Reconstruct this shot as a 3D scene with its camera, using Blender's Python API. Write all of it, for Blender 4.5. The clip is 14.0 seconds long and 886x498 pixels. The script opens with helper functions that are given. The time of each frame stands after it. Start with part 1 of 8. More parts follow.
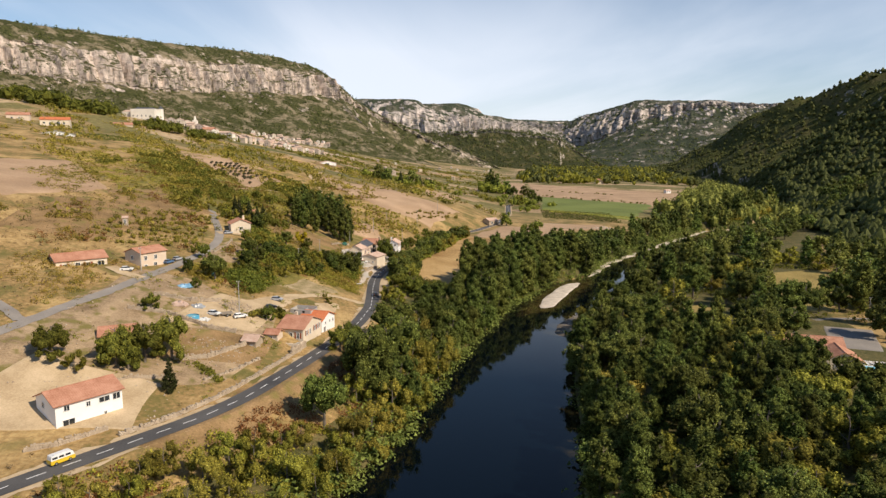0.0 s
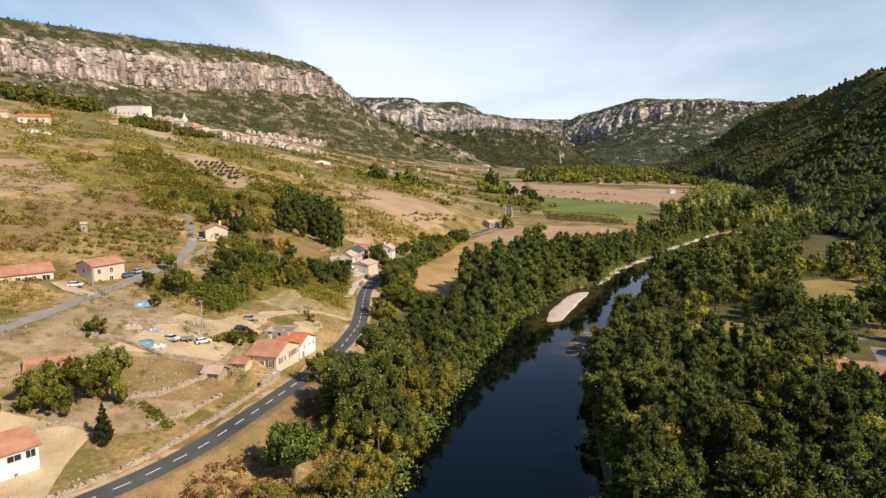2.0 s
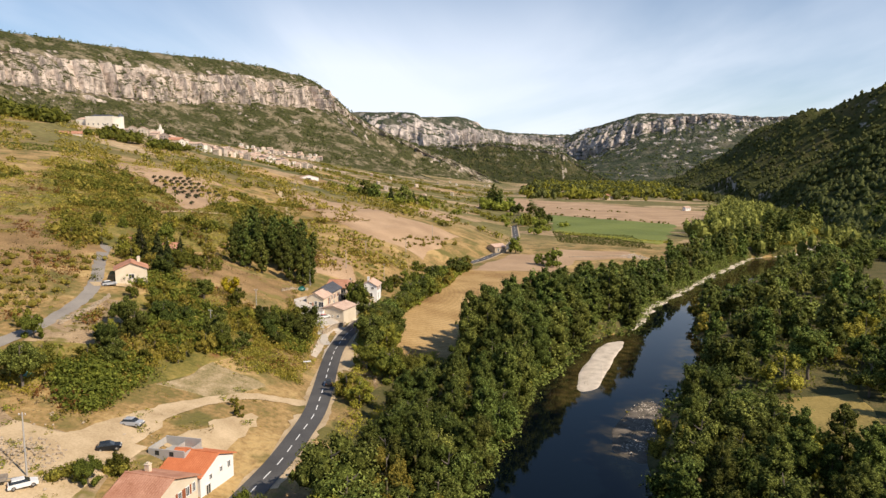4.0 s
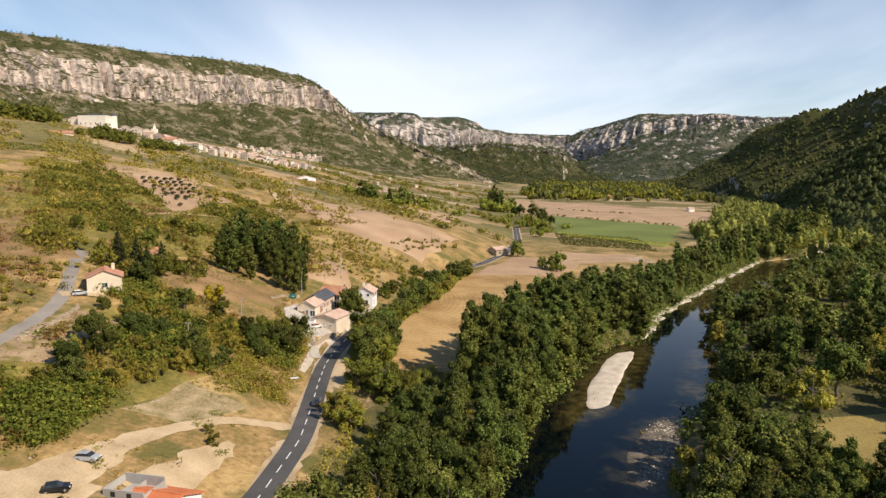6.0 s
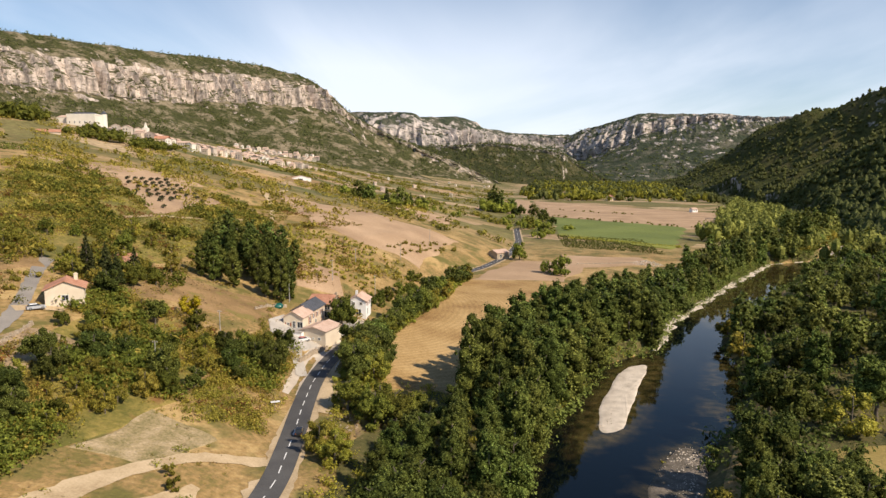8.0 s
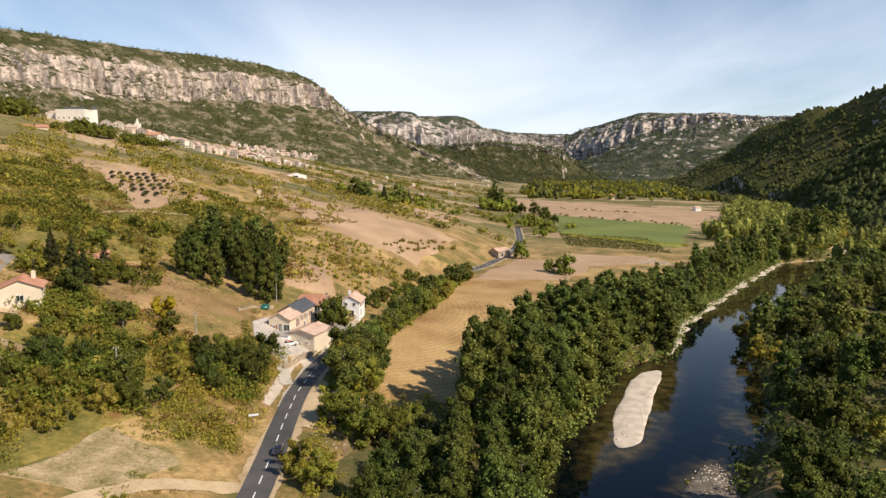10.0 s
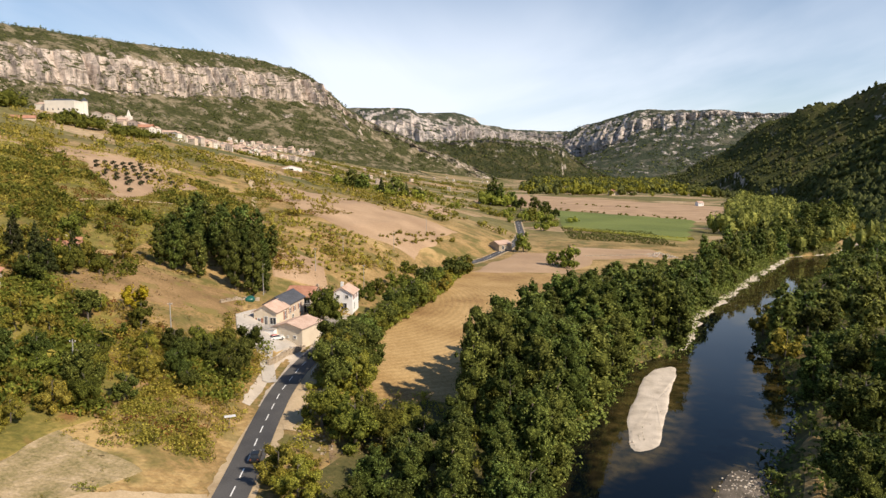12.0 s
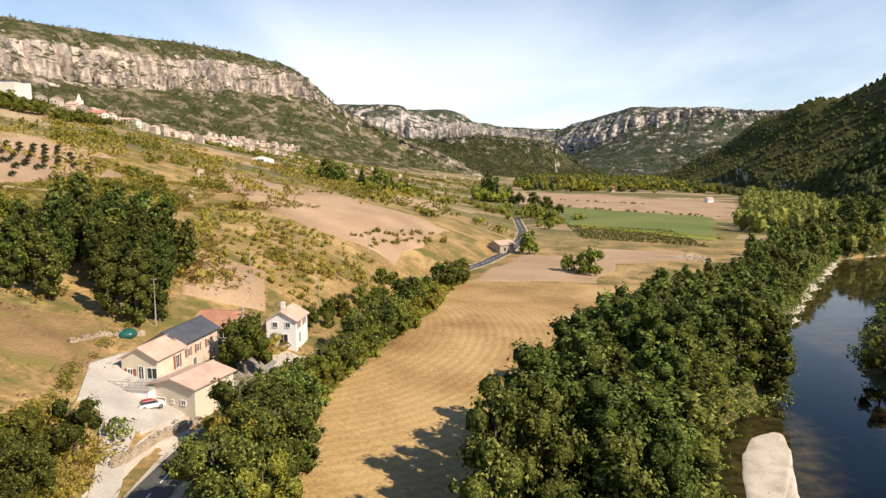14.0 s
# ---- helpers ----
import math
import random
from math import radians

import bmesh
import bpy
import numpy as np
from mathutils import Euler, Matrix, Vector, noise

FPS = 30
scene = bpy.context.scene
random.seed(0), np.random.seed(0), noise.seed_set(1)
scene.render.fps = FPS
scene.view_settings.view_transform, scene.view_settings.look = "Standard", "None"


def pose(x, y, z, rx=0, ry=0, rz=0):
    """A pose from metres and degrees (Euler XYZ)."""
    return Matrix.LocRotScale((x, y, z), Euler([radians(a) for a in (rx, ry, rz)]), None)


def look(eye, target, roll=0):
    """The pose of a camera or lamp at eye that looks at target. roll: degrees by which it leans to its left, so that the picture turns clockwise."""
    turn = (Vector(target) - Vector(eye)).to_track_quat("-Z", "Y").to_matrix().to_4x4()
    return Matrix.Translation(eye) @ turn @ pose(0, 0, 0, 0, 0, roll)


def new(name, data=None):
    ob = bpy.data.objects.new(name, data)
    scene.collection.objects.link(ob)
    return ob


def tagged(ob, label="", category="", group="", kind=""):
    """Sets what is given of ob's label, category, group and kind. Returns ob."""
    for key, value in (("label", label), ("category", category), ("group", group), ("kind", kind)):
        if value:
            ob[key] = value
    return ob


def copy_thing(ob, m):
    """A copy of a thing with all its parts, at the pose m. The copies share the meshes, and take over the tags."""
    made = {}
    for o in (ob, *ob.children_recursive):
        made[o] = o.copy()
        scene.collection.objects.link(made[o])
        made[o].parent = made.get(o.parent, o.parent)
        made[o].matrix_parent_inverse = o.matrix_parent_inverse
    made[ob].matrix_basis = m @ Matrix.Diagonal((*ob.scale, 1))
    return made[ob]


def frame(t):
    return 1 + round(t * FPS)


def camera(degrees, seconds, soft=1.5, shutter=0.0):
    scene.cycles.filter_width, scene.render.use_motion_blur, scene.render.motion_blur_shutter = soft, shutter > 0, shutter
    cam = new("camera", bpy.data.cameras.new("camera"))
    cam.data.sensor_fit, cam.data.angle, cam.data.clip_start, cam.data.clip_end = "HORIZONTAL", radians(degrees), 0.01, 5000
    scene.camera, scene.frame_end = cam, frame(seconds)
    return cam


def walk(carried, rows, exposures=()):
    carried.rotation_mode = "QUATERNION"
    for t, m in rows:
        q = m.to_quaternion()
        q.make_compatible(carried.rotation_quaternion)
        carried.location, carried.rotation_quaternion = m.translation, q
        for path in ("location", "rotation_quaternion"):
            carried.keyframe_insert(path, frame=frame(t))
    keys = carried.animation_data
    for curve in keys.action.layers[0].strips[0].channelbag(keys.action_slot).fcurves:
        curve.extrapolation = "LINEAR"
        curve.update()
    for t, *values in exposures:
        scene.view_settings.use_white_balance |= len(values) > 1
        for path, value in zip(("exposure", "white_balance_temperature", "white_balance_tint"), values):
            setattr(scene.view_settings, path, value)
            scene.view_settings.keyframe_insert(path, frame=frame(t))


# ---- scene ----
# camera and its flight
cam = camera(68.0, 14.0, soft=1.4)
PATH = [
    (0, 0.01, 0.00, 56.67, 81.95, 0.00, -1.52),
    (0.5, 0.18, 3.73, 56.65, 81.94, 0.00, -1.53),
    (1, 0.40, 7.34, 56.71, 81.92, 0.00, -1.55),
    (1.5, 0.51, 11.25, 56.60, 81.91, 0.00, -1.57),
    (2, 1.09, 22.76, 56.60, 81.86, 0.00, -1.63),
    (2.5, 2.00, 37.48, 56.55, 81.83, 0.00, -1.62),
    (3, 2.64, 52.69, 56.35, 81.83, 0.00, -1.60),
    (3.5, 3.27, 67.57, 56.25, 81.86, 0.00, -1.59),
    (3.7, 3.58, 73.35, 56.19, 83.15, 0.00, -1.60),
    (6, 4.48, 91.57, 56.00, 83.22, 0.00, -1.58),
    (6.5, 4.56, 95.16, 56.03, 83.21, 0.00, -1.61),
    (7, 4.72, 98.78, 56.02, 83.20, 0.00, -1.63),
    (7.5, 4.79, 102.54, 55.97, 83.21, 0.00, -1.67),
    (8, 5.06, 106.13, 56.00, 83.21, 0.00, -1.67),
    (10.5, 5.58, 122.48, 52.58, 83.21, 0.00, -1.78),
    (11, 5.65, 125.23, 51.71, 83.18, 0.00, -1.81),
    (11.5, 5.72, 127.89, 50.69, 83.11, 0.00, -1.83),
    (12, 5.85, 131.03, 49.59, 83.03, 0.00, -1.87),
    (12.5, 6.05, 134.74, 48.91, 83.00, 0.00, -1.89),
    (13, 6.72, 150.53, 47.98, 82.98, 0.00, -1.92),
    (13.5, 7.49, 168.81, 44.76, 82.97, 0.00, -2.61),
    (14, 8.46, 187.61, 43.77, 82.95, 0.00, -2.66),
]
walk(cam, [(t, pose(*p)) for t, *p in PATH], [(0, 0.0), (3, 0.14), (8, 0.14), (12.4, 0.15), (13, 0.33), (14, 0.32)])

# world: pale blue sky with thin high cloud, late-morning sun from behind on the right
SUN_TO = Vector((0.62, -0.45, 0.645)).normalized()
world = bpy.data.worlds.new("sky")
scene.world = world
world.use_nodes = True


def sky_nodes():
    nt = world.node_tree
    nt.nodes.clear()
    out = nt.nodes.new("ShaderNodeOutputWorld")
    bg = nt.nodes.new("ShaderNodeBackground")
    sky = nt.nodes.new("ShaderNodeTexSky")
    sky.sky_type = 'NISHITA'
    sky.sun_disc = False
    sky.sun_elevation = math.asin(SUN_TO.z)
    sky.sun_rotation = math.atan2(SUN_TO.x, SUN_TO.y)
    sky.altitude = 400
    sky.air_density, sky.dust_density, sky.ozone_density = 1.0, 0.4, 2.4
    tc = nt.nodes.new("ShaderNodeTexCoord")
    sep = nt.nodes.new("ShaderNodeSeparateXYZ")
    nt.links.new(tc.outputs["Generated"], sep.inputs[0])
    # project the view on a high cloud sheet
    add = nt.nodes.new("ShaderNodeMath"); add.operation = 'ADD'; add.inputs[1].default_value = 0.18
    nt.links.new(sep.outputs[2], add.inputs[0])
    mx = nt.nodes.new("ShaderNodeMath"); mx.operation = 'MAXIMUM'; mx.inputs[1].default_value = 0.02
    nt.links.new(add.outputs[0], mx.inputs[0])
    dv = nt.nodes.new("ShaderNodeVectorMath"); dv.operation = 'DIVIDE'
    comb = nt.nodes.new("ShaderNodeCombineXYZ")
    for k in range(3):
        nt.links.new(mx.outputs[0], comb.inputs[k])
    nt.links.new(tc.outputs["Generated"], dv.inputs[0])
    nt.links.new(comb.outputs[0], dv.inputs[1])
    mp = nt.nodes.new("ShaderNodeMapping")
    mp.inputs["Rotation"].default_value = (0, 0, radians(28))
    mp.inputs["Scale"].default_value = (0.75, 0.26, 0.0)
    mp.inputs["Location"].default_value = (0.25, 1.3, 0)
    nt.links.new(dv.outputs[0], mp.inputs[0])
    n1 = nt.nodes.new("ShaderNodeTexNoise")
    n1.inputs["Scale"].default_value, n1.inputs["Detail"].default_value, n1.inputs["Roughness"].default_value = 1.0, 6, 0.52
    n1.inputs["Distortion"].default_value = 0.6
    nt.links.new(mp.outputs[0], n1.inputs["Vector"])
    rmp = nt.nodes.new("ShaderNodeValToRGB")
    rmp.color_ramp.elements[0].position, rmp.color_ramp.elements[1].position = CLOUD_LO, CLOUD_HI
    mix = nt.nodes.new("ShaderNodeMix"); mix.data_type = 'RGBA'
    mix.inputs[7].default_value = CLOUD_COL
    # thin cloud looks denser towards the horizon
    thin = nt.nodes.new("ShaderNodeMapRange")
    thin.inputs[1].default_value, thin.inputs[2].default_value, thin.inputs[3].default_value, thin.inputs[4].default_value = 0.15, 0.33, 0.84, 0.0
    nt.links.new(sep.outputs[2], thin.inputs[0])
    away = nt.nodes.new("ShaderNodeVectorMath"); away.operation = 'DISTANCE'; away.inputs[1].default_value = (0.05, 0.99, 0.10)
    nt.links.new(tc.outputs["Generated"], away.inputs[0])
    veil = nt.nodes.new("ShaderNodeMapRange"); veil.interpolation_type = 'SMOOTHSTEP'
    veil.inputs[1].default_value, veil.inputs[2].default_value, veil.inputs[3].default_value, veil.inputs[4].default_value = 0.08, 0.62, 0.10, -0.05
    nt.links.new(away.outputs["Value"], veil.inputs[0])
    dens = nt.nodes.new("ShaderNodeMath"); dens.operation = 'ADD'
    nt.links.new(n1.outputs[0], dens.inputs[0]); nt.links.new(veil.outputs[0], dens.inputs[1]); nt.links.new(dens.outputs[0], rmp.inputs[0])
    fac = nt.nodes.new("ShaderNodeMath"); fac.operation = 'MULTIPLY'
    nt.links.new(thin.outputs[0], fac.inputs[1])
    nt.links.new(rmp.outputs[0], fac.inputs[0])
    nt.links.new(fac.outputs[0], mix.inputs[0])
    nt.links.new(sky.outputs[0], mix.inputs[6])
    nt.links.new(mix.outputs[2], bg.inputs[0])
    bg.inputs[1].default_value = SKY_STRENGTH
    nt.links.new(bg.outputs[0], out.inputs[0])


SKY_STRENGTH, CLOUD_LO, CLOUD_HI, CLOUD_COL = 0.11, 0.27, 0.66, (8.4, 8.85, 9.8, 1)
sky_nodes()
sun = new("sun", bpy.data.lights.new("sun", 'SUN'))
sun.data.energy, sun.data.angle, sun.data.color = 5.0, radians(0.6), (1.0, 0.85, 0.67)
sun.matrix_world = look((0, 0, 400), Vector((0, 0, 400)) - SUN_TO)
scene.view_settings.exposure = 0.0

# materials
def mat(name, colors, scales=(0.5, 6.0), rough=0.85, bump=0.0, bump_scale=8.0, metal=0.0, coord="Object", spots=None, rand=0.0, trans=0.0, spec=0.3, ramp=(0.35, 0.65)):
    """Two-scale noise colour, bump and optional per-object variation. colors: two or three colours."""
    m = bpy.data.materials.new(name)
    m.use_nodes = True
    nt = m.node_tree
    nt.nodes.clear()
    N, L = nt.nodes.new, nt.links.new
    out, p = N("ShaderNodeOutputMaterial"), N("ShaderNodeBsdfPrincipled")
    tc = N("ShaderNodeTexCoord")
    vec = N("ShaderNodeNewGeometry").outputs["Position"] if coord == "World" else tc.outputs[coord]
    n1, n2 = N("ShaderNodeTexNoise"), N("ShaderNodeTexNoise")
    n1.inputs["Scale"].default_value, n2.inputs["Scale"].default_value = scales
    n1.inputs["Detail"].default_value, n2.inputs["Detail"].default_value = 5, 6
    n2.inputs["Roughness"].default_value = 0.65
    L(vec, n1.inputs["Vector"]); L(vec, n2.inputs["Vector"])
    r = N("ShaderNodeValToRGB")
    r.color_ramp.elements[0].position, r.color_ramp.elements[1].position = ramp
    r.color_ramp.elements[0].color = (*colors[0], 1)
    r.color_ramp.elements[1].color = (*colors[1], 1)
    if len(colors) > 2:
        e = r.color_ramp.elements.new((ramp[0] + ramp[1]) / 2); e.color = (*colors[2], 1)
    mixf = N("ShaderNodeMath"); mixf.operation = 'MULTIPLY_ADD'
    mixf.inputs[1].default_value, mixf.inputs[2].default_value = 0.55, 0.0
    L(n1.outputs[0], mixf.inputs[0])
    add = N("ShaderNodeMath"); add.operation = 'MULTIPLY_ADD'; add.inputs[1].default_value = 0.45
    L(n2.outputs[0], add.inputs[0]); L(mixf.outputs[0], add.inputs[2])
    L(add.outputs[0], r.inputs[0])
    col = r.outputs[0]
    if spots:
        n3 = N("ShaderNodeTexNoise"); n3.inputs["Scale"].default_value = spots[1]; n3.inputs["Detail"].default_value = 4
        L(vec, n3.inputs["Vector"])
        r3 = N("ShaderNodeValToRGB"); r3.color_ramp.elements[0].position, r3.color_ramp.elements[1].position = spots[2], spots[2] + 0.12
        L(n3.outputs[0], r3.inputs[0])
        mx = N("ShaderNodeMix"); mx.data_type = 'RGBA'; mx.inputs[7].default_value = (*spots[0], 1)
        L(r3.outputs[0], mx.inputs[0]); L(col, mx.inputs[6]); col = mx.outputs[2]
    if rand:
        oi = N("ShaderNodeObjectInfo")
        hs = N("ShaderNodeHueSaturation")
        mr = N("ShaderNodeMapRange"); mr.inputs[3].default_value, mr.inputs[4].default_value = 1 - rand, 1 + rand
        L(oi.outputs["Random"], mr.inputs[0]); L(mr.outputs[0], hs.inputs["Value"])
        mr2 = N("ShaderNodeMapRange"); mr2.inputs[3].default_value, mr2.inputs[4].default_value = 0.5 - rand * 0.07, 0.5 + rand * 0.05
        ml = N("ShaderNodeMath"); ml.operation = 'FRACT'
        m7 = N("ShaderNodeMath"); m7.operation = 'MULTIPLY'; m7.inputs[1].default_value = 7.31
        L(oi.outputs["Random"], m7.inputs[0]); L(m7.outputs[0], ml.inputs[0]); L(ml.outputs[0], mr2.inputs[0]); L(mr2.outputs[0], hs.inputs["Hue"])
        L(col, hs.inputs["Color"]); col = hs.outputs[0]
    L(col, p.inputs["Base Color"])
    p.inputs["Roughness"].default_value, p.inputs["Metallic"].default_value = rough, metal
    p.inputs["Specular IOR Level"].default_value = spec
    if bump:
        nb = N("ShaderNodeTexNoise"); nb.inputs["Scale"].default_value = bump_scale; nb.inputs["Detail"].default_value = 6
        L(vec, nb.inputs["Vector"])
        b = N("ShaderNodeBump"); b.inputs["Strength"].default_value = 1.0; b.inputs["Distance"].default_value = bump
        L(nb.outputs[0], b.inputs["Height"]); L(b.outputs[0], p.inputs["Normal"])
    surf = p.outputs[0]
    if trans:
        t = N("ShaderNodeBsdfTranslucent"); L(col, t.inputs[0])
        ms = N("ShaderNodeMixShader"); ms.inputs[0].default_value = trans
        L(surf, ms.inputs[1]); L(t.outputs[0], ms.inputs[2]); surf = ms.outputs[0]
    L(surf, out.inputs[0])
    return m


def leaf_grain(m, scale, lo, hi, relief):
    """Small leaves within a spray: a cell pattern of light blades, the shade of the gaps painted in, with relief."""
    nt = m.node_tree; N, L = nt.nodes.new, nt.links.new
    p = next(n for n in nt.nodes if n.type == 'BSDF_PRINCIPLED')
    src = p.inputs["Base Color"].links[0].from_socket
    tc, v = N("ShaderNodeTexCoord"), N("ShaderNodeTexVoronoi")
    v.inputs["Scale"].default_value = scale
    L(tc.outputs["Object"], v.inputs["Vector"])
    sep = N("ShaderNodeSeparateColor"); L(v.outputs["Color"], sep.inputs[0])
    # colour falls off towards the cell edges, painted shade between the leaves
    d = N("ShaderNodeMapRange"); d.inputs[1].default_value, d.inputs[2].default_value, d.inputs[3].default_value, d.inputs[4].default_value = 0.25, 0.66, 1.0, 0.55
    L(v.outputs["Distance"], d.inputs[0])
    r = N("ShaderNodeMapRange"); r.inputs[3].default_value, r.inputs[4].default_value = lo, hi
    L(sep.outputs[0], r.inputs[0])
    k = N("ShaderNodeMath"); k.operation = 'MULTIPLY'; L(d.outputs[0], k.inputs[0]); L(r.outputs[0], k.inputs[1])
    hs = N("ShaderNodeHueSaturation"); L(src, hs.inputs["Color"]); L(k.outputs[0], hs.inputs["Value"]); L(hs.outputs[0], p.inputs["Base Color"])
    b = N("ShaderNodeBump"); b.inputs["Strength"].default_value, b.inputs["Distance"].default_value = 1.0, relief
    L(k.outputs[0], b.inputs["Height"]); L(b.outputs[0], p.inputs["Normal"])
    return m


def leafmat(name, dark, light, rand=0.25, trans=0.3):
    """Foliage: each leaf cluster has its own tint, each plant its own tone."""
    m = mat(name, (dark, light), (0.25, 3.0), 0.7, rand=rand, trans=trans, spec=0.18, coord="Object", ramp=(0.3, 0.7))
    nt = m.node_tree
    ramp = next(n for n in nt.nodes if n.type == 'VALTORGB')
    g = nt.nodes.new("ShaderNodeNewGeometry")
    src = ramp.inputs[0].links[0].from_socket
    a = nt.nodes.new("ShaderNodeMath"); a.operation = 'MULTIPLY_ADD'; a.inputs[1].default_value = 0.32
    s = nt.nodes.new("ShaderNodeMath"); s.operation = 'SUBTRACT'; s.inputs[1].default_value = 0.16
    nt.links.new(src, s.inputs[0]); nt.links.new(g.outputs["Random Per Island"], a.inputs[0]); nt.links.new(s.outputs[0], a.inputs[2])
    nt.links.new(a.outputs[0], ramp.inputs[0])
    return leaf_grain(m, 6.5, 0.75, 2.05, 0.03)


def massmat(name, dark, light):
    """Inner foliage as one mass: darker than the leaves, crown shade painted in; leaf-sized mottling and relief."""
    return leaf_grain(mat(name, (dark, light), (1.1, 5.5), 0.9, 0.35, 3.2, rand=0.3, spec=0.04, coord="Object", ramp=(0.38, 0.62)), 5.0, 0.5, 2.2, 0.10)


def rockmat(name, rock, rock2, veg, veg2, lo=0.62, hi=0.8, scale=0.02, scree=None):
    """Limestone with scrub: scrub holds on the flatter ground and the ledges, bare rock where it is steep."""
    m = bpy.data.materials.new(name); m.use_nodes = True
    nt = m.node_tree; nt.nodes.clear(); N, L = nt.nodes.new, nt.links.new
    out, p = N("ShaderNodeOutputMaterial"), N("ShaderNodeBsdfPrincipled")
    g = N("ShaderNodeNewGeometry"); sep = N("ShaderNodeSeparateXYZ"); L(g.outputs["Normal"], sep.inputs[0])
    pos = g.outputs["Position"]

    def noise_(sc, det=6, rough=0.6, stretch=None):
        n = N("ShaderNodeTexNoise"); n.inputs["Scale"].default_value = sc; n.inputs["Detail"].default_value = det; n.inputs["Roughness"].default_value = rough
        if stretch:
            mp = N("ShaderNodeMapping"); mp.inputs["Scale"].default_value = stretch; L(pos, mp.inputs[0]); L(mp.outputs[0], n.inputs["Vector"])
        else:
            L(pos, n.inputs["Vector"])
        return n.outputs[0]

    def ramp_(v, a, b, ca, cb):
        r = N("ShaderNodeValToRGB"); e = r.color_ramp.elements
        e[0].position, e[1].position, e[0].color, e[1].color = a, b, (*ca, 1), (*cb, 1); L(v, r.inputs[0]); return r.outputs[0]
    rockc = ramp_(noise_(scale * 3.0, 9, 0.72, (1, 1, 0.28)), 0.40, 0.56, rock2, rock)
    vegc = ramp_(noise_(scale * 9, 5, 0.7), 0.35, 0.65, veg, veg2)
    if scree:
        ms = N("ShaderNodeMix"); ms.data_type = 'RGBA'; ms.inputs[7].default_value = (*scree, 1)
        L(ramp_(noise_(scale * 1.1, 10, 0.75), 0.50, 0.60, (0, 0, 0), (0.85, 0.85, 0.85)), ms.inputs[0]); L(vegc, ms.inputs[6]); vegc = ms.outputs[2]
    a = N("ShaderNodeMath"); a.operation = 'MULTIPLY_ADD'; a.inputs[1].default_value = 2.1
    L(noise_(scale * 1.3, 10, 0.72), a.inputs[0])
    b = N("ShaderNodeMath"); b.operation = 'SUBTRACT'; b.inputs[1].default_value = 1.05
    L(sep.outputs[2], b.inputs[0]); L(b.outputs[0], a.inputs[2])
    mask = ramp_(a.outputs[0], lo, hi, (0, 0, 0), (1, 1, 1))
    mx = N("ShaderNodeMix"); mx.data_type = 'RGBA'; L(mask, mx.inputs[0]); L(rockc, mx.inputs[6]); L(vegc, mx.inputs[7])
    L(mx.outputs[2], p.inputs["Base Color"]); p.inputs["Roughness"].default_value = 0.95; p.inputs["Specular IOR Level"].default_value = 0.1
    bm_ = N("ShaderNodeBump"); bm_.inputs["Distance"].default_value = 5.0; bm_.inputs["Strength"].default_value = 0.9
    L(noise_(scale * 6, 8, 0.7), bm_.inputs["Height"]); L(bm_.outputs[0], p.inputs["Normal"])
    L(p.outputs[0], out.inputs[0])
    return m


def swathes(m, scale, turn, depth):
    """Adds faint mowing lines to a field."""
    nt = m.node_tree; N, L = nt.nodes.new, nt.links.new
    p = next(n for n in nt.nodes if n.type == 'BSDF_PRINCIPLED')
    src = p.inputs["Base Color"].links[0].from_socket
    g, mp, w = N("ShaderNodeNewGeometry"), N("ShaderNodeMapping"), N("ShaderNodeTexWave")
    mp.inputs["Rotation"].default_value = (0, 0, radians(turn) * 0)
    w.inputs["Scale"].default_value, w.inputs["Distortion"].default_value, w.inputs["Detail"].default_value, w.inputs["Detail Scale"].default_value = scale, 3.0, 3, 0.12
    w.wave_type, w.rings_direction = 'RINGS', 'Z'
    mp.inputs["Location"].default_value = (40, -330, 0)
    L(g.outputs["Position"], mp.inputs[0]); L(mp.outputs[0], w.inputs["Vector"])
    r = N("ShaderNodeMapRange"); r.inputs[3].default_value, r.inputs[4].default_value = 1 - depth, 1 + depth * 0.4
    L(w.outputs["Fac"], r.inputs[0])
    hs = N("ShaderNodeHueSaturation"); L(src, hs.inputs["Color"]); L(r.outputs[0], hs.inputs["Value"]); L(hs.outputs[0], p.inputs["Base Color"])


